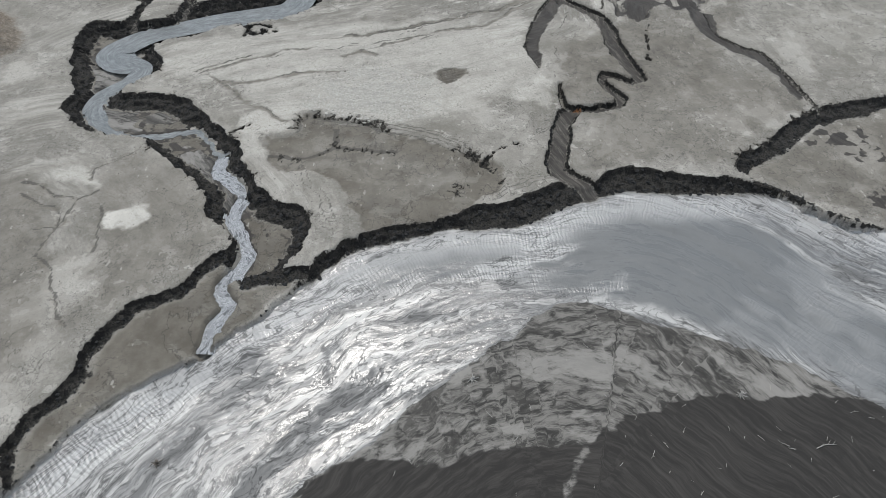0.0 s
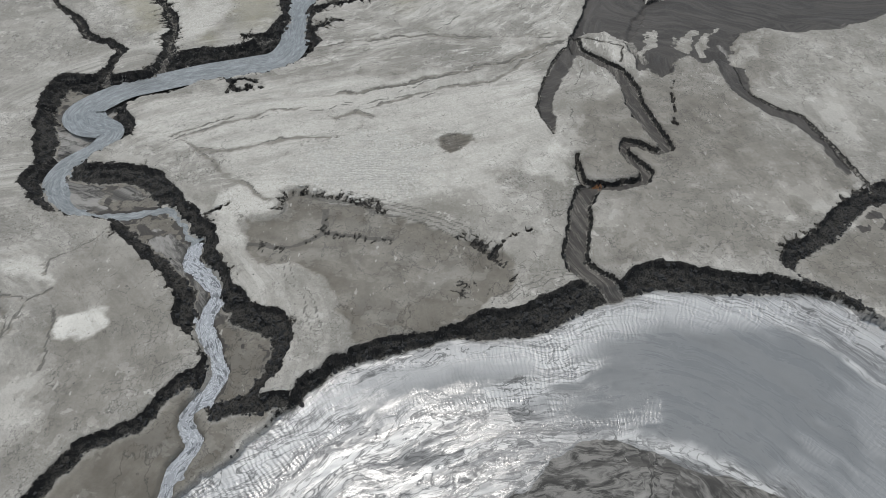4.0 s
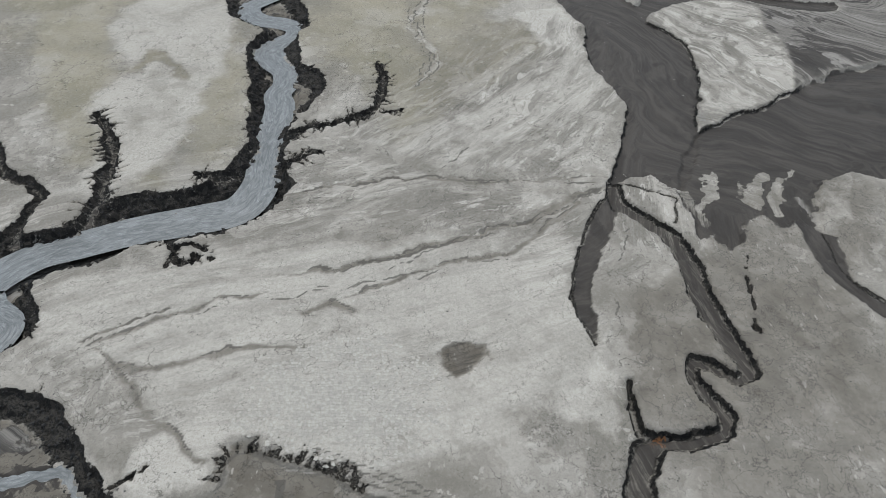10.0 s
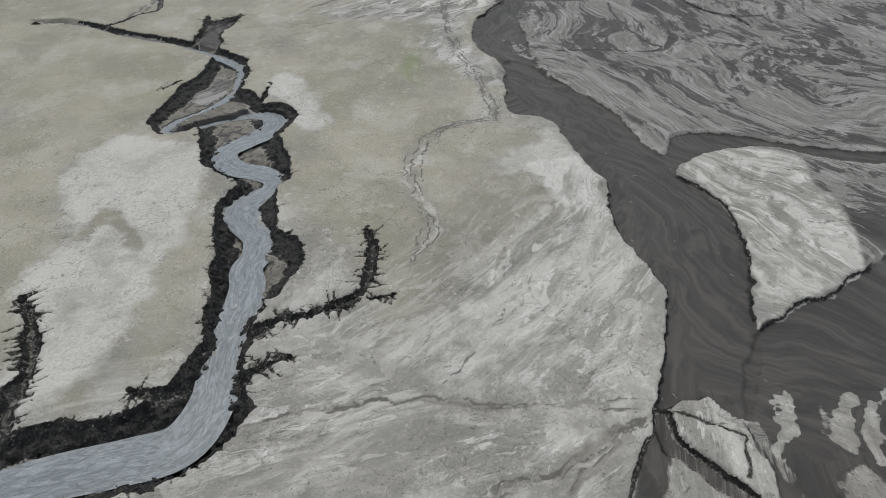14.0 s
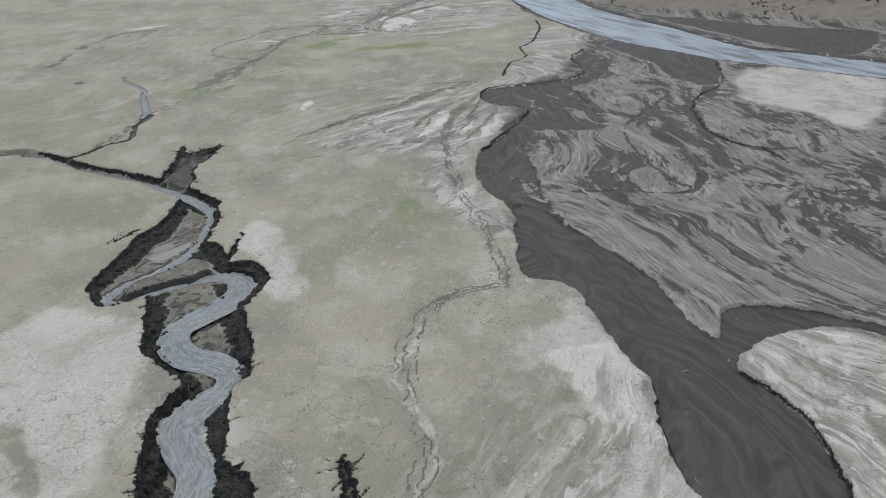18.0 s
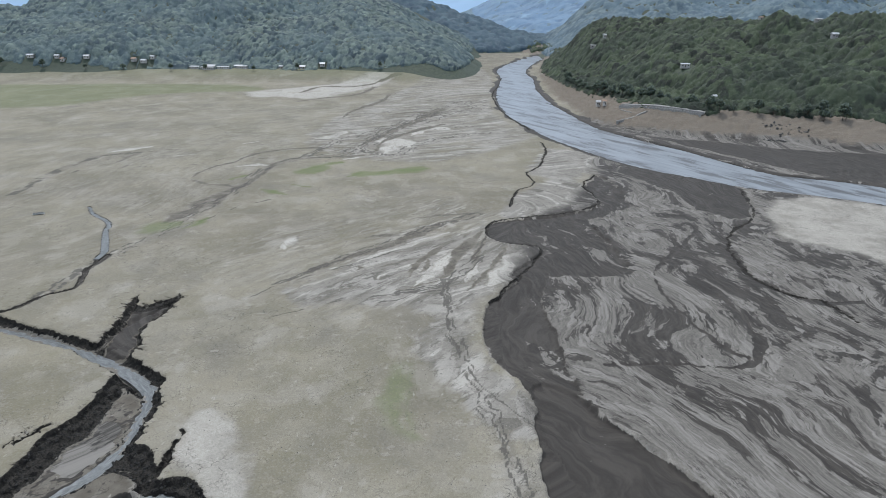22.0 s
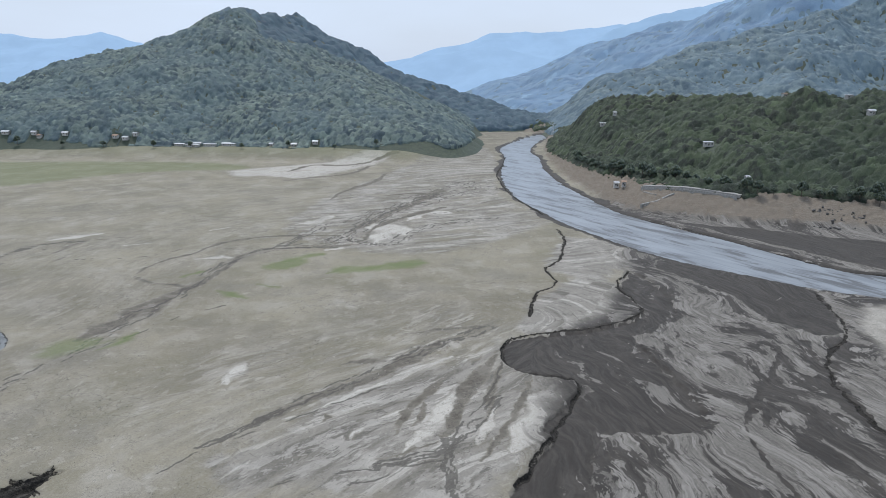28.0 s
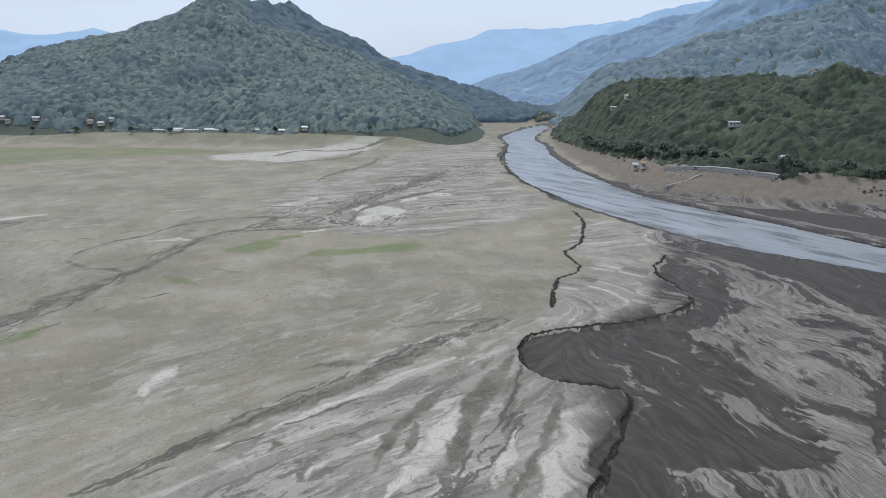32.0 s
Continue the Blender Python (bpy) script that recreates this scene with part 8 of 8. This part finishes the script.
shapes = [arrays(plate_mesh(poly, rng)) for _, _, poly in rest]
joined("crust_plates", shapes, [(k, c[0], c[1], ground_z(c[0], c[1]), 0.0, 1.0, 1.0) for k, c in enumerate(rest)], PLATES, "dry polygon plates of pale cracked mud crust", "mud crust")


# ---- driftwood on the river's bars ----
def branch_mesh(rng, length, twigs_n):
    bm = bmesh.new()
    pts, x, y, head = [], -length / 2, 0.0, rng.uniform(-0.3, 0.3)
    for k in range(6):
        pts.append((x, y, 0.07 + 0.05 * math.sin(k)))
        head += rng.uniform(-0.3, 0.3)
        x, y = x + math.cos(head) * length / 5, y + math.sin(head) * length / 5
    stem(bm, pts, [0.09, 0.085, 0.075, 0.06, 0.045, 0.02])
    for _ in range(twigs_n):
        k = rng.randrange(1, 5)
        a = rng.choice((-1, 1)) * rng.uniform(0.5, 1.0)
        p = Vector(pts[k])
        q = p + Vector((math.cos(a), math.sin(a), 0.12)) * length * rng.uniform(0.15, 0.3)
        stem(bm, [p, (p + q) / 2 + Vector((0, 0.03, 0.02)), q], [0.045, 0.035, 0.012], 4)
    return mesh_of("driftwood", bm, DRIFT)


branches = [branch_mesh(rng, l, n) for l, n in ((1.6, 1), (2.4, 2), (3.0, 2), (1.2, 0), (2.0, 3))]
bar_outline, murk_outline, flow_outline = ([(p[0], p[1]) for p in q] for q in (BAR, BAR_DARK, DARK_A))
made = 0
for outline, number in ((bar_outline, 36), (murk_outline, 34), (flow_outline, 24)):
    left = number
    while left:
        x, y = rng.uniform(-60, 110), rng.uniform(42, 420)
        if not inside_outline(x, y, outline):
            continue
        left -= 1
        ob = tagged(new("driftwood", rng.choice(branches)), "bleached stick of driftwood lying on dark mud", "driftwood", "driftwood on the mud")
        ob.matrix_world = pose(x, y, ground_z(x, y) + 0.02, 0, 0, rng.uniform(0, 360)) @ Matrix.Scale(rng.uniform(0.25, 0.75), 4)
log = tagged(new("driftwood_log", branch_mesh(rng, 4.2, 3)), "long bleached driftwood log stranded on dark mud", "driftwood", "driftwood on the mud")
log.matrix_world = pose(69.8, 51.8, ground_z(69.8, 51.8) + 0.05, 0, 0, -8)
for x, y, label in ((57.5, 63.3, "uprooted grey stump with spread roots on the mud bar"), (-53.0, 51.5, "dark tangled root stump stranded in the wet river bed"), (5.4, 67.7, "small grey stump stranded on the bar's edge")):
    stump = thing("tree_stump", label, "stump", "stranded stumps")
    stump.location = (x, y, ground_z(x, y))
    bm = bmesh.new()
    stem(bm, [(0, 0, -0.1), (0.1, 0.05, 0.5), (0.25, 0.1, 0.9)], [0.35, 0.28, 0.2], 7)
    part("trunk", bm, BARK if "dark" in label else DRIFT, stump)
    for k in range(9):
        a = k * 0.7 + rng.uniform(-0.2, 0.2)
        l = rng.uniform(0.8, 1.5)
        bm = bmesh.new()
        stem(bm, [(0.1 * math.cos(a), 0.1 * math.sin(a), 0.25), (l * 0.5 * math.cos(a), l * 0.5 * math.sin(a), 0.3 + rng.uniform(-0.1, 0.2)), (l * math.cos(a + 0.2), l * math.sin(a + 0.2), rng.uniform(0.0, 0.35))], [0.13, 0.09, 0.03])
        part("root", bm, BARK if "dark" in label else DRIFT, stump)

# ---- boat stranded on the flats ----
boat = thing("boat", "small white open boat stranded on dry olive mud", "boat")
boat.matrix_world = pose(-217, 573.5, ground_z(-217, 573.5), 0, 0, 15)


def hull(bm, grow, z0, z1):
    rings = []
    for x, w, rise in ((-2.6, 0.75, 0.0), (-1.5, 0.95, 0.0), (0, 1.0, 0.0), (1.4, 0.8, 0.05), (2.3, 0.4, 0.2), (2.9, 0.06, 0.4)):
        w = w * grow
        rings.append([bm.verts.new((x * grow, a * w, z0 + (z1 + rise - z0) * b)) for a, b in ((-1, 1), (-0.85, 0.35), (-0.35, 0.0), (0.35, 0.0), (0.85, 0.35), (1, 1))])
    for r, q in zip(rings[:-1], rings[1:]):
        for i in range(5):
            bm.faces.new((r[i], r[i + 1], q[i + 1], q[i]))
    bm.faces.new(rings[0])
    return rings


bm = bmesh.new()
hull(bm, 1.0, 0.0, 0.75)
part("hull", bm, BOAT_PAINT, boat)
bm = bmesh.new()
hull(bm, 0.93, 0.14, 0.73)
part("inside", bm, BOAT_INSIDE, boat, "grey inside of the hull")
for x in (-1.4, 0.2, 1.5):
    bm = bmesh.new()
    box(bm, x - 0.15, x + 0.15, -0.78, 0.78, 0.48, 0.53)
    part("thwart", bm, BOAT_PAINT, boat)
for side in (-1, 1):
    bm = bmesh.new()
    stem(bm, [(-2.6, side * 0.75, 0.77), (-1.5, side * 0.95, 0.77), (0, side, 0.77), (1.4, side * 0.8, 0.82), (2.3, side * 0.4, 0.96), (2.9, side * 0.06, 1.15)], [0.05] * 6)
    part("gunwale", bm, BOAT_INSIDE, boat)


# ---- woods ----
LEAF_E = canopy_material("shore_wood_leaves", (0.008, 0.015, 0.009), (0.06, 0.085, 0.042), (0.028, 0.046, 0.027), 0.35)
# the four far woods below have the air's blue haze in their leaf colours
LEAF_W = canopy_material("far_wood_hazed_leaves", (0.042, 0.07, 0.084), (0.15, 0.195, 0.168), (0.092, 0.142, 0.158), 0.3)
# the rear ridge's shade is put into the colour too, as a darker tone
LEAF_B = canopy_material("rear_wood_hazed_leaves", (0.036, 0.07, 0.1), (0.066, 0.11, 0.135), (0.055, 0.1, 0.135), 0.15)
LEAF_R = canopy_material("mountain_wood_hazed_leaves", (0.1, 0.17, 0.26), (0.16, 0.25, 0.34), (0.145, 0.25, 0.38), 0.2)
LEAF_M = canopy_material("foothill_wood_hazed_leaves", (0.06, 0.1, 0.13), (0.14, 0.192, 0.205), (0.108, 0.17, 0.215), 0.25)
LEAF_TREE = forest_material("tree_leaves", (0.03, 0.05, 0.02), (0.1, 0.14, 0.055), (0.07, 0.1, 0.042), 0.4)


def crown(bm, rng, lumps, tall=0.8, size=0.42):
    """An uneven crown of unit radius: many angular leaf clumps round a hollow middle."""
    for k in range(lumps):
        a = rng.uniform(0, 6.2832)
        h = rng.uniform(-0.35, 1.0)
        r = math.sqrt(max(0.05, 1 - h * h)) * rng.uniform(0.45, 0.85)
        s = size * rng.uniform(0.65, 1.25)
        turn = Euler((rng.uniform(0, 6), rng.uniform(0, 6), rng.uniform(0, 6))).to_matrix()
        c = Vector((r * math.cos(a), r * math.sin(a), (0.55 + 0.6 * h) * tall))
        v = [bm.verts.new(c + turn @ Vector(p) * s * rng.uniform(0.75, 1.2)) for p in ((1, 0, 0), (-1, 0, 0), (0, 1, 0), (0, -1, 0), (0, 0, 1), (0, 0, -1))]
        for f in ((0, 2, 4), (2, 1, 4), (1, 3, 4), (3, 0, 4), (2, 0, 5), (1, 2, 5), (3, 1, 5), (0, 3, 5)):
            bm.faces.new([v[i] for i in f])


def crown_arrays(rng, lumps, number, tall=0.8, size=0.42):
    out = []
    for _ in range(number):
        bm = bmesh.new()
        crown(bm, rng, lumps, tall, size)
        out.append(arrays(bm))
    return out


def height_on(hill_data, x, y):
    _, gx, gy, z = hill_data
    i = min(max(int((x - gx[0]) / (gx[1] - gx[0])), 0), len(gx) - 2)
    j = min(max(int((y - gy[0]) / (gy[1] - gy[0])), 0), len(gy) - 2)
    fx, fy = (x - gx[i]) / (gx[1] - gx[0]), (y - gy[j]) / (gy[1] - gy[0])
    return float(z[j, i] * (1 - fx) * (1 - fy) + z[j, i + 1] * fx * (1 - fy) + z[j + 1, i] * (1 - fx) * fy + z[j + 1, i + 1] * fx * fy)


def heights_on(hill_data, x, y):
    _, gx, gy, z = hill_data
    c = gx[1] - gx[0]
    i = np.clip(((x - gx[0]) / c).astype(int), 0, len(gx) - 2)
    j = np.clip(((y - gy[0]) / c).astype(int), 0, len(gy) - 2)
    fx, fy = np.clip((x - gx[i]) / c, 0, 1), np.clip((y - gy[j]) / c, 0, 1)
    return z[j, i] * (1 - fx) * (1 - fy) + z[j, i + 1] * fx * (1 - fy) + z[j + 1, i] * (1 - fx) * fy + z[j + 1, i + 1] * fx * fy


def ground_heights(x, y):
    i = np.clip(np.searchsorted(GX, x) - 1, 0, len(GX) - 2)
    j = np.clip(np.searchsorted(GY, y) - 1, 0, len(GY) - 2)
    return Z[j, i]


def canopy(name, hill_data, x0, x1, y0, y1, cell, spacing, tall, mat, label, keep, seed):
    """A closed wood: domes of many sizes, one for each crown, over the slope."""
    gx, gy = np.arange(x0, x1, cell), np.arange(y0, y1, cell)
    x, y = np.meshgrid(gx, gy)
    base = np.maximum(heights_on(hill_data, x, y), ground_heights(x, y))
    wx, wy = x + 0.25 * spacing * fbm(x / spacing * 1.6, y / spacing * 1.6, seed + 5, 3), y + 0.25 * spacing * fbm(x / spacing * 1.6, y / spacing * 1.6, seed + 9, 3)
    ix, iy = np.floor(wx / spacing), np.floor(wy / spacing)
    top, tone = np.zeros(x.shape), np.zeros(x.shape)
    for dx in (-1, 0, 1):
        for dy in (-1, 0, 1):
            cx, cy = ix + dx, iy + dy
            r1, r2, r3 = hashed(cx, cy, seed), hashed(cx, cy, seed + 1), hashed(cx, cy, seed + 2)
            d2 = (wx - (cx + 0.1 + 0.8 * r1) * spacing) ** 2 + (wy - (cy + 0.1 + 0.8 * r2) * spacing) ** 2
            size = spacing * (0.56 + 0.38 * r3)
            h = tall * (0.55 + 0.6 * r3) * np.sqrt(np.clip(1 - d2 / size ** 2, 0, 1))
            tone = np.where(h > top, hashed(cx, cy, seed + 3), tone)
            top = np.maximum(top, h)
    top += 0.2 * tall * fbm(x / spacing * 2.6, y / spacing * 2.6, seed + 11, 3, 0.7)
    edge = keep(x, y, heights_on(hill_data, x, y), ground_heights(x, y)) + 3.0 * fbm(x / 9, y / 9, seed + 15, 3)
    z = np.where(edge > 0, base - 0.5 + top * (0.3 + 0.7 * step(0, 14, edge)) - 0.25 * tall * step(15, 50, edge), base - 14)
    ob = sheet(name, gx, gy, z, mat, {"tone": tone})
    return tagged(ob, label, "woodland", kind="stuff")


def clear_of(houses, x, y, ahead):
    free = np.ones(x.shape, bool)
    for q in houses:
        free &= ~((np.abs(x - q[0]) < q[3] * 0.35 + 2) & (y - q[1] > -ahead) & (y - q[1] < 6))
    return free


rng = random.Random(31)
canopy("wood_east", hill_e, 80, 860, 690, 1760, 2.0, 6.0, 7.4, LEAF_E, "dense dark green broadleaf wood on the low shore hill", lambda x, y, h, g: np.where((np.maximum(h, g) > 1.5) & clear_of(EAST_HOUSES, x, y, 12), shore_distance(x, y) - np.interp(y, (880, 1050, 1250), (44, 26, 9)) + 5 * np.sin(x * 0.09), -99), 101)
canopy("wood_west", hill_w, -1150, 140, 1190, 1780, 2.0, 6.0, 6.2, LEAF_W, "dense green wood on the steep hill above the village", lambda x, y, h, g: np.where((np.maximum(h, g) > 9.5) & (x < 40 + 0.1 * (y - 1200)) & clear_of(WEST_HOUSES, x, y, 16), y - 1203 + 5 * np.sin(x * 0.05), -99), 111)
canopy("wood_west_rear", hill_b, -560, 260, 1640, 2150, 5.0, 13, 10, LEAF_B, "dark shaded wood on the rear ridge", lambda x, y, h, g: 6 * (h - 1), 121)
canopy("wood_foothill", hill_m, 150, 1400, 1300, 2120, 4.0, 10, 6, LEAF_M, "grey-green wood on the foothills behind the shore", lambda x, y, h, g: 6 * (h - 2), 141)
canopy("wood_mountain", hill_r, 100, 2700, 1900, 3320, 9, 20, 5, LEAF_R, "distant wood on the high mountain side, tinted blue with haze", lambda x, y, h, g: 6 * (h - 4), 131)


# ---- single trees along the shore roads ----
def tree_kind(rng, tall, wide, lumps):
    root = thing("tree", "green broadleaf tree with an uneven crown on the wooded shore", "tree", "trees along the shore")
    bm = bmesh.new()
    stem(bm, [(0, 0, -0.6), (0.1, 0.05, tall * 0.3), (0.0, 0.15, tall * 0.6)], [0.34, 0.25, 0.14], 7)
    part("trunk", bm, BARK, root)
    for k in range(4):
        a = k * 1.6 + rng.uniform(-0.3, 0.3)
        bm = bmesh.new()
        stem(bm, [(0.05, 0.05, tall * (0.32 + 0.06 * k)), (wide * 0.25 * math.cos(a), wide * 0.25 * math.sin(a), tall * (0.5 + 0.05 * k)), (wide * 0.5 * math.cos(a), wide * 0.5 * math.sin(a), tall * (0.66 + 0.05 * k))], [0.14, 0.09, 0.04])
        part("limb", bm, BARK, root)
    bm = bmesh.new()
    crown(bm, rng, lumps, 1.0, 0.27)
    for v in bm.verts:
        v.co = (v.co.x * wide, v.co.y * wide, tall * 0.36 + v.co.z * tall * 0.55)
    part("crown", bm, LEAF_TREE, root, smooth=True)
    return root


kinds = [tree_kind(rng, 10, 4.0, 46), tree_kind(rng, 8, 3.4, 40), tree_kind(rng, 12, 4.6, 54), tree_kind(rng, 7, 3.6, 38)]
spots = []
for x, y in smooth_line(SHORE_TREES, 7.0)[:, :2]:
    x, y = x + rng.uniform(-3, 3), y + rng.uniform(-3, 3)
    while shore_distance(np.array([x]), np.array([y]))[0] < np.interp(y, (880, 1050, 1250), (43, 27, 20)):
        x, y = x + 1.2, y + 1.0
    spots.append((x, y))
for x in range(-640, -40, 60):
    spots.append((x + rng.uniform(-9, 9), 1197 + rng.uniform(-4, 6)))
for k, (x, y) in enumerate(spots):
    z = max(ground_z(x, y), height_on(hill_e if x > 0 else hill_w, x, y))
    m = pose(x, y, z, 0, 0, rng.uniform(0, 360)) @ Matrix.Scale(rng.uniform(0.75, 1.2), 4)
    if k < 4:
        kinds[k].matrix_world = m
    else:
        made_tree = copy_thing(rng.choice(kinds), m)
        made_tree.matrix_world = m


# ---- houses ----
def house(x, y, z, wide, deep, high, turn, roof_mat, label, gable=True):
    root = thing("house", label, "house", "houses on the shores")
    root.matrix_world = pose(x, y, z, 0, 0, turn)
    bm = bmesh.new()
    box(bm, -wide / 2, wide / 2, -deep / 2, deep / 2, -1.5, high)
    part("wall", bm, PLASTER, root)
    bm = bmesh.new()
    o, rise = 0.7, (0.28 * deep if gable else 0.1 * deep)
    prof = [(-deep / 2 - o, high - 0.1), (0, high + rise), (deep / 2 + o, high - 0.1)] if gable else [(-deep / 2 - o, high + 0.02), (deep / 2 + o, high + rise)]
    rows = [[bm.verts.new((sx * (wide / 2 + o), py, pz + t)) for py, pz in prof for t in (0, 0.16)] for sx in (-1, 1)]
    n = len(prof)
    for k in range(n - 1):
        bm.faces.new((rows[0][2 * k + 1], rows[1][2 * k + 1], rows[1][2 * k + 3], rows[0][2 * k + 3]))
        bm.faces.new((rows[0][2 * k], rows[0][2 * k + 2], rows[1][2 * k + 2], rows[1][2 * k]))
        for r in rows:
            bm.faces.new((r[2 * k], r[2 * k + 1], r[2 * k + 3], r[2 * k + 2]))
    for e in (0, n - 1):
        bm.faces.new((rows[0][2 * e], rows[1][2 * e], rows[1][2 * e + 1], rows[0][2 * e + 1]))
    part("roof", bm, roof_mat, root)
    if gable:
        for sx in (-1, 1):
            bm = bmesh.new()
            v = [bm.verts.new((sx * wide / 2, a, b)) for a, b in ((-deep / 2, high), (deep / 2, high), (0, high + rise * deep / (deep + 2 * o)))]
            q = [bm.verts.new((sx * (wide / 2 - 0.2), p.co.y, p.co.z)) for p in v]
            bm.faces.new(v)
            bm.faces.new(q[::-1])
            for i in range(3):
                bm.faces.new((v[i], v[(i + 1) % 3], q[(i + 1) % 3], q[i]))
            part("gable", bm, PLASTER, root)
    count = max(2, int(wide / 3))
    for k in range(count):
        cx = -wide / 2 + (k + 0.5) * wide / count
        bm = bmesh.new()
        if k == count // 2:
            box(bm, cx - 0.5, cx + 0.5, -deep / 2 - 0.06, -deep / 2 + 0.02, 0.0, 2.05)
            part("door", bm, BARK, root, "dark wooden door")
        else:
            box(bm, cx - 0.6, cx + 0.6, -deep / 2 - 0.05, -deep / 2 + 0.02, 1.0, 2.2)
            pane = part("window", bm, DARK_GLASS, root)
            bm = bmesh.new()
            box(bm, cx - 0.75, cx + 0.75, -deep / 2 - 0.14, -deep / 2 - 0.02, 0.86, 0.98)
            part("sill", bm, PLASTER, pane)
    return root


for x, y, up, wide, deep, high, turn, tin in WEST_HOUSES:
    z = max(ground_z(x, y), height_on(hill_w, x, y)) + up
    house(x, y, z, wide * 0.75, deep * 0.8, high * 0.85, turn, ROOF_TIN if tin else ROOF_RUST, "low pale village house with a light tin roof" if tin else "low village house with a rusty brown roof", wide < 16)
for x, y, up, wide, deep, high, turn, tin in EAST_HOUSES:
    z = max(ground_z(x, y), height_on(hill_e, x, y)) + up
    house(x, y, z, wide * 0.5, deep * 0.7, high, turn, ROOF_TIN if tin else ROOF_RUST, "small pale house with a light tin roof among trees" if tin else "small house with a rusty brown roof among trees", wide < 14)


# ---- the east shore: road wall, ramp, path, boulders, pylon ----
def strip(name, pts, half, lift, thick, mat, label, category):
    """A band of even width laid on the ground, with thickness."""
    p = smooth_line(pts, 4.0)
    bm = bmesh.new()
    prev = None
    levels = [max(ground_z(q[0], q[1]), height_on(hill_e, q[0], q[1])) for q in p]
    levels = [sum(levels[max(0, k - 3):k + 4]) / len(levels[max(0, k - 3):k + 4]) for k in range(len(levels))]
    for k in range(len(p)):
        a, b = p[max(k - 1, 0)], p[min(k + 1, len(p) - 1)]
        n = Vector((-(b[1] - a[1]), b[0] - a[0])).normalized()
        z = levels[k] + lift
        row = [bm.verts.new((p[k][0] + n.x * half * f, p[k][1] + n.y * half * f, z - d)) for f, d in ((-1, 0), (1, 0), (1, thick), (-1, thick))]
        if prev:
            for q in range(4):
                bm.faces.new((prev[q], prev[(q + 1) % 4], row[(q + 1) % 4], row[q]))
        else:
            bm.faces.new(row)
        prev = row
    bm.faces.new(prev[::-1])
    return tagged(new(name, mesh_of(name, bm, mat)), label, category, kind="structure")


strip("wall_shore_road", ROAD_WALL, 0.3, 2.2, 4.0, CONCRETE, "grey concrete retaining wall below the shore road", "wall")
strip("road", [(x + 4, y + 3) for x, y in ROAD_WALL], 3.0, 2.0, 2.5, CONCRETE, "grey concrete shore road behind its retaining wall", "road")
strip("ramp", RAMP, 0.7, 0.9, 3.0, CONCRETE, "pale concrete slipway running down the bare bank", "ramp")
strip("path", STEPS, 0.5, 0.9, 3.0, CONCRETE, "pale concrete footpath down the bare bank", "path")
stones = []
for _ in range(6):
    bm = bmesh.new()
    lump(bm, rng, 1.0, 0.8, 0.7, 14)
    stones.append(mesh_of("boulder", bm, STONE))
for cx, cy, spread, number in BOULDERS:
    for _ in range(number):
        x, y = cx + rng.gauss(0, spread), cy + rng.gauss(0, spread * 0.6)
        s = rng.uniform(0.5, 1.7)
        ob = tagged(new("boulder", rng.choice(stones)), "dark angular boulder lying on the bare shore", "boulder", "boulders on the shore")
        ob.matrix_world = pose(x, y, ground_z(x, y) + 0.25 * s, rng.uniform(-25, 25), rng.uniform(-25, 25), rng.uniform(0, 360)) @ Matrix.Scale(s, 4)

mast = thing("pylon", "slender pale steel lattice pylon on the wooded point", "pylon")
mast.matrix_world = pose(*PYLON, max(ground_z(*PYLON), height_on(hill_e, *PYLON)), 0, 0, 20) @ Matrix.Scale(0.65, 4)
STEEL = plain_material("pale_steel", (0.5, 0.5, 0.5), (0.62, 0.62, 0.62), 1, 0.5, 0.05)
for sx in (-1, 1):
    for sy in (-1, 1):
        bm = bmesh.new()
        stem(bm, [(sx * 3, sy * 3, -1), (sx * 1.2, sy * 1.2, 22), (sx * 0.5, sy * 0.5, 38)], [0.22, 0.18, 0.12], 4)
        part("leg", bm, STEEL, mast)
for h in (7, 14, 22, 29):
    r = 3 - 1.8 * min(h, 22) / 22 - 0.7 * max(0, h - 22) / 16
    for k in range(4):
        a, b = ((-1, -1), (1, -1), (1, 1), (-1, 1))[k], ((1, -1), (1, 1), (-1, 1), (-1, -1))[k]
        bm = bmesh.new()
        stem(bm, [(a[0] * r, a[1] * r, h), (b[0] * r, b[1] * r, h + 3)], [0.1, 0.1], 4)
        part("brace", bm, STEEL, mast)
for h in (28, 33, 37):
    bm = bmesh.new()
    stem(bm, [(-5, 0, h), (0, 0, h + 0.5), (5, 0, h)], [0.08, 0.2, 0.08], 4)
    part("cross_arm", bm, STEEL, mast)
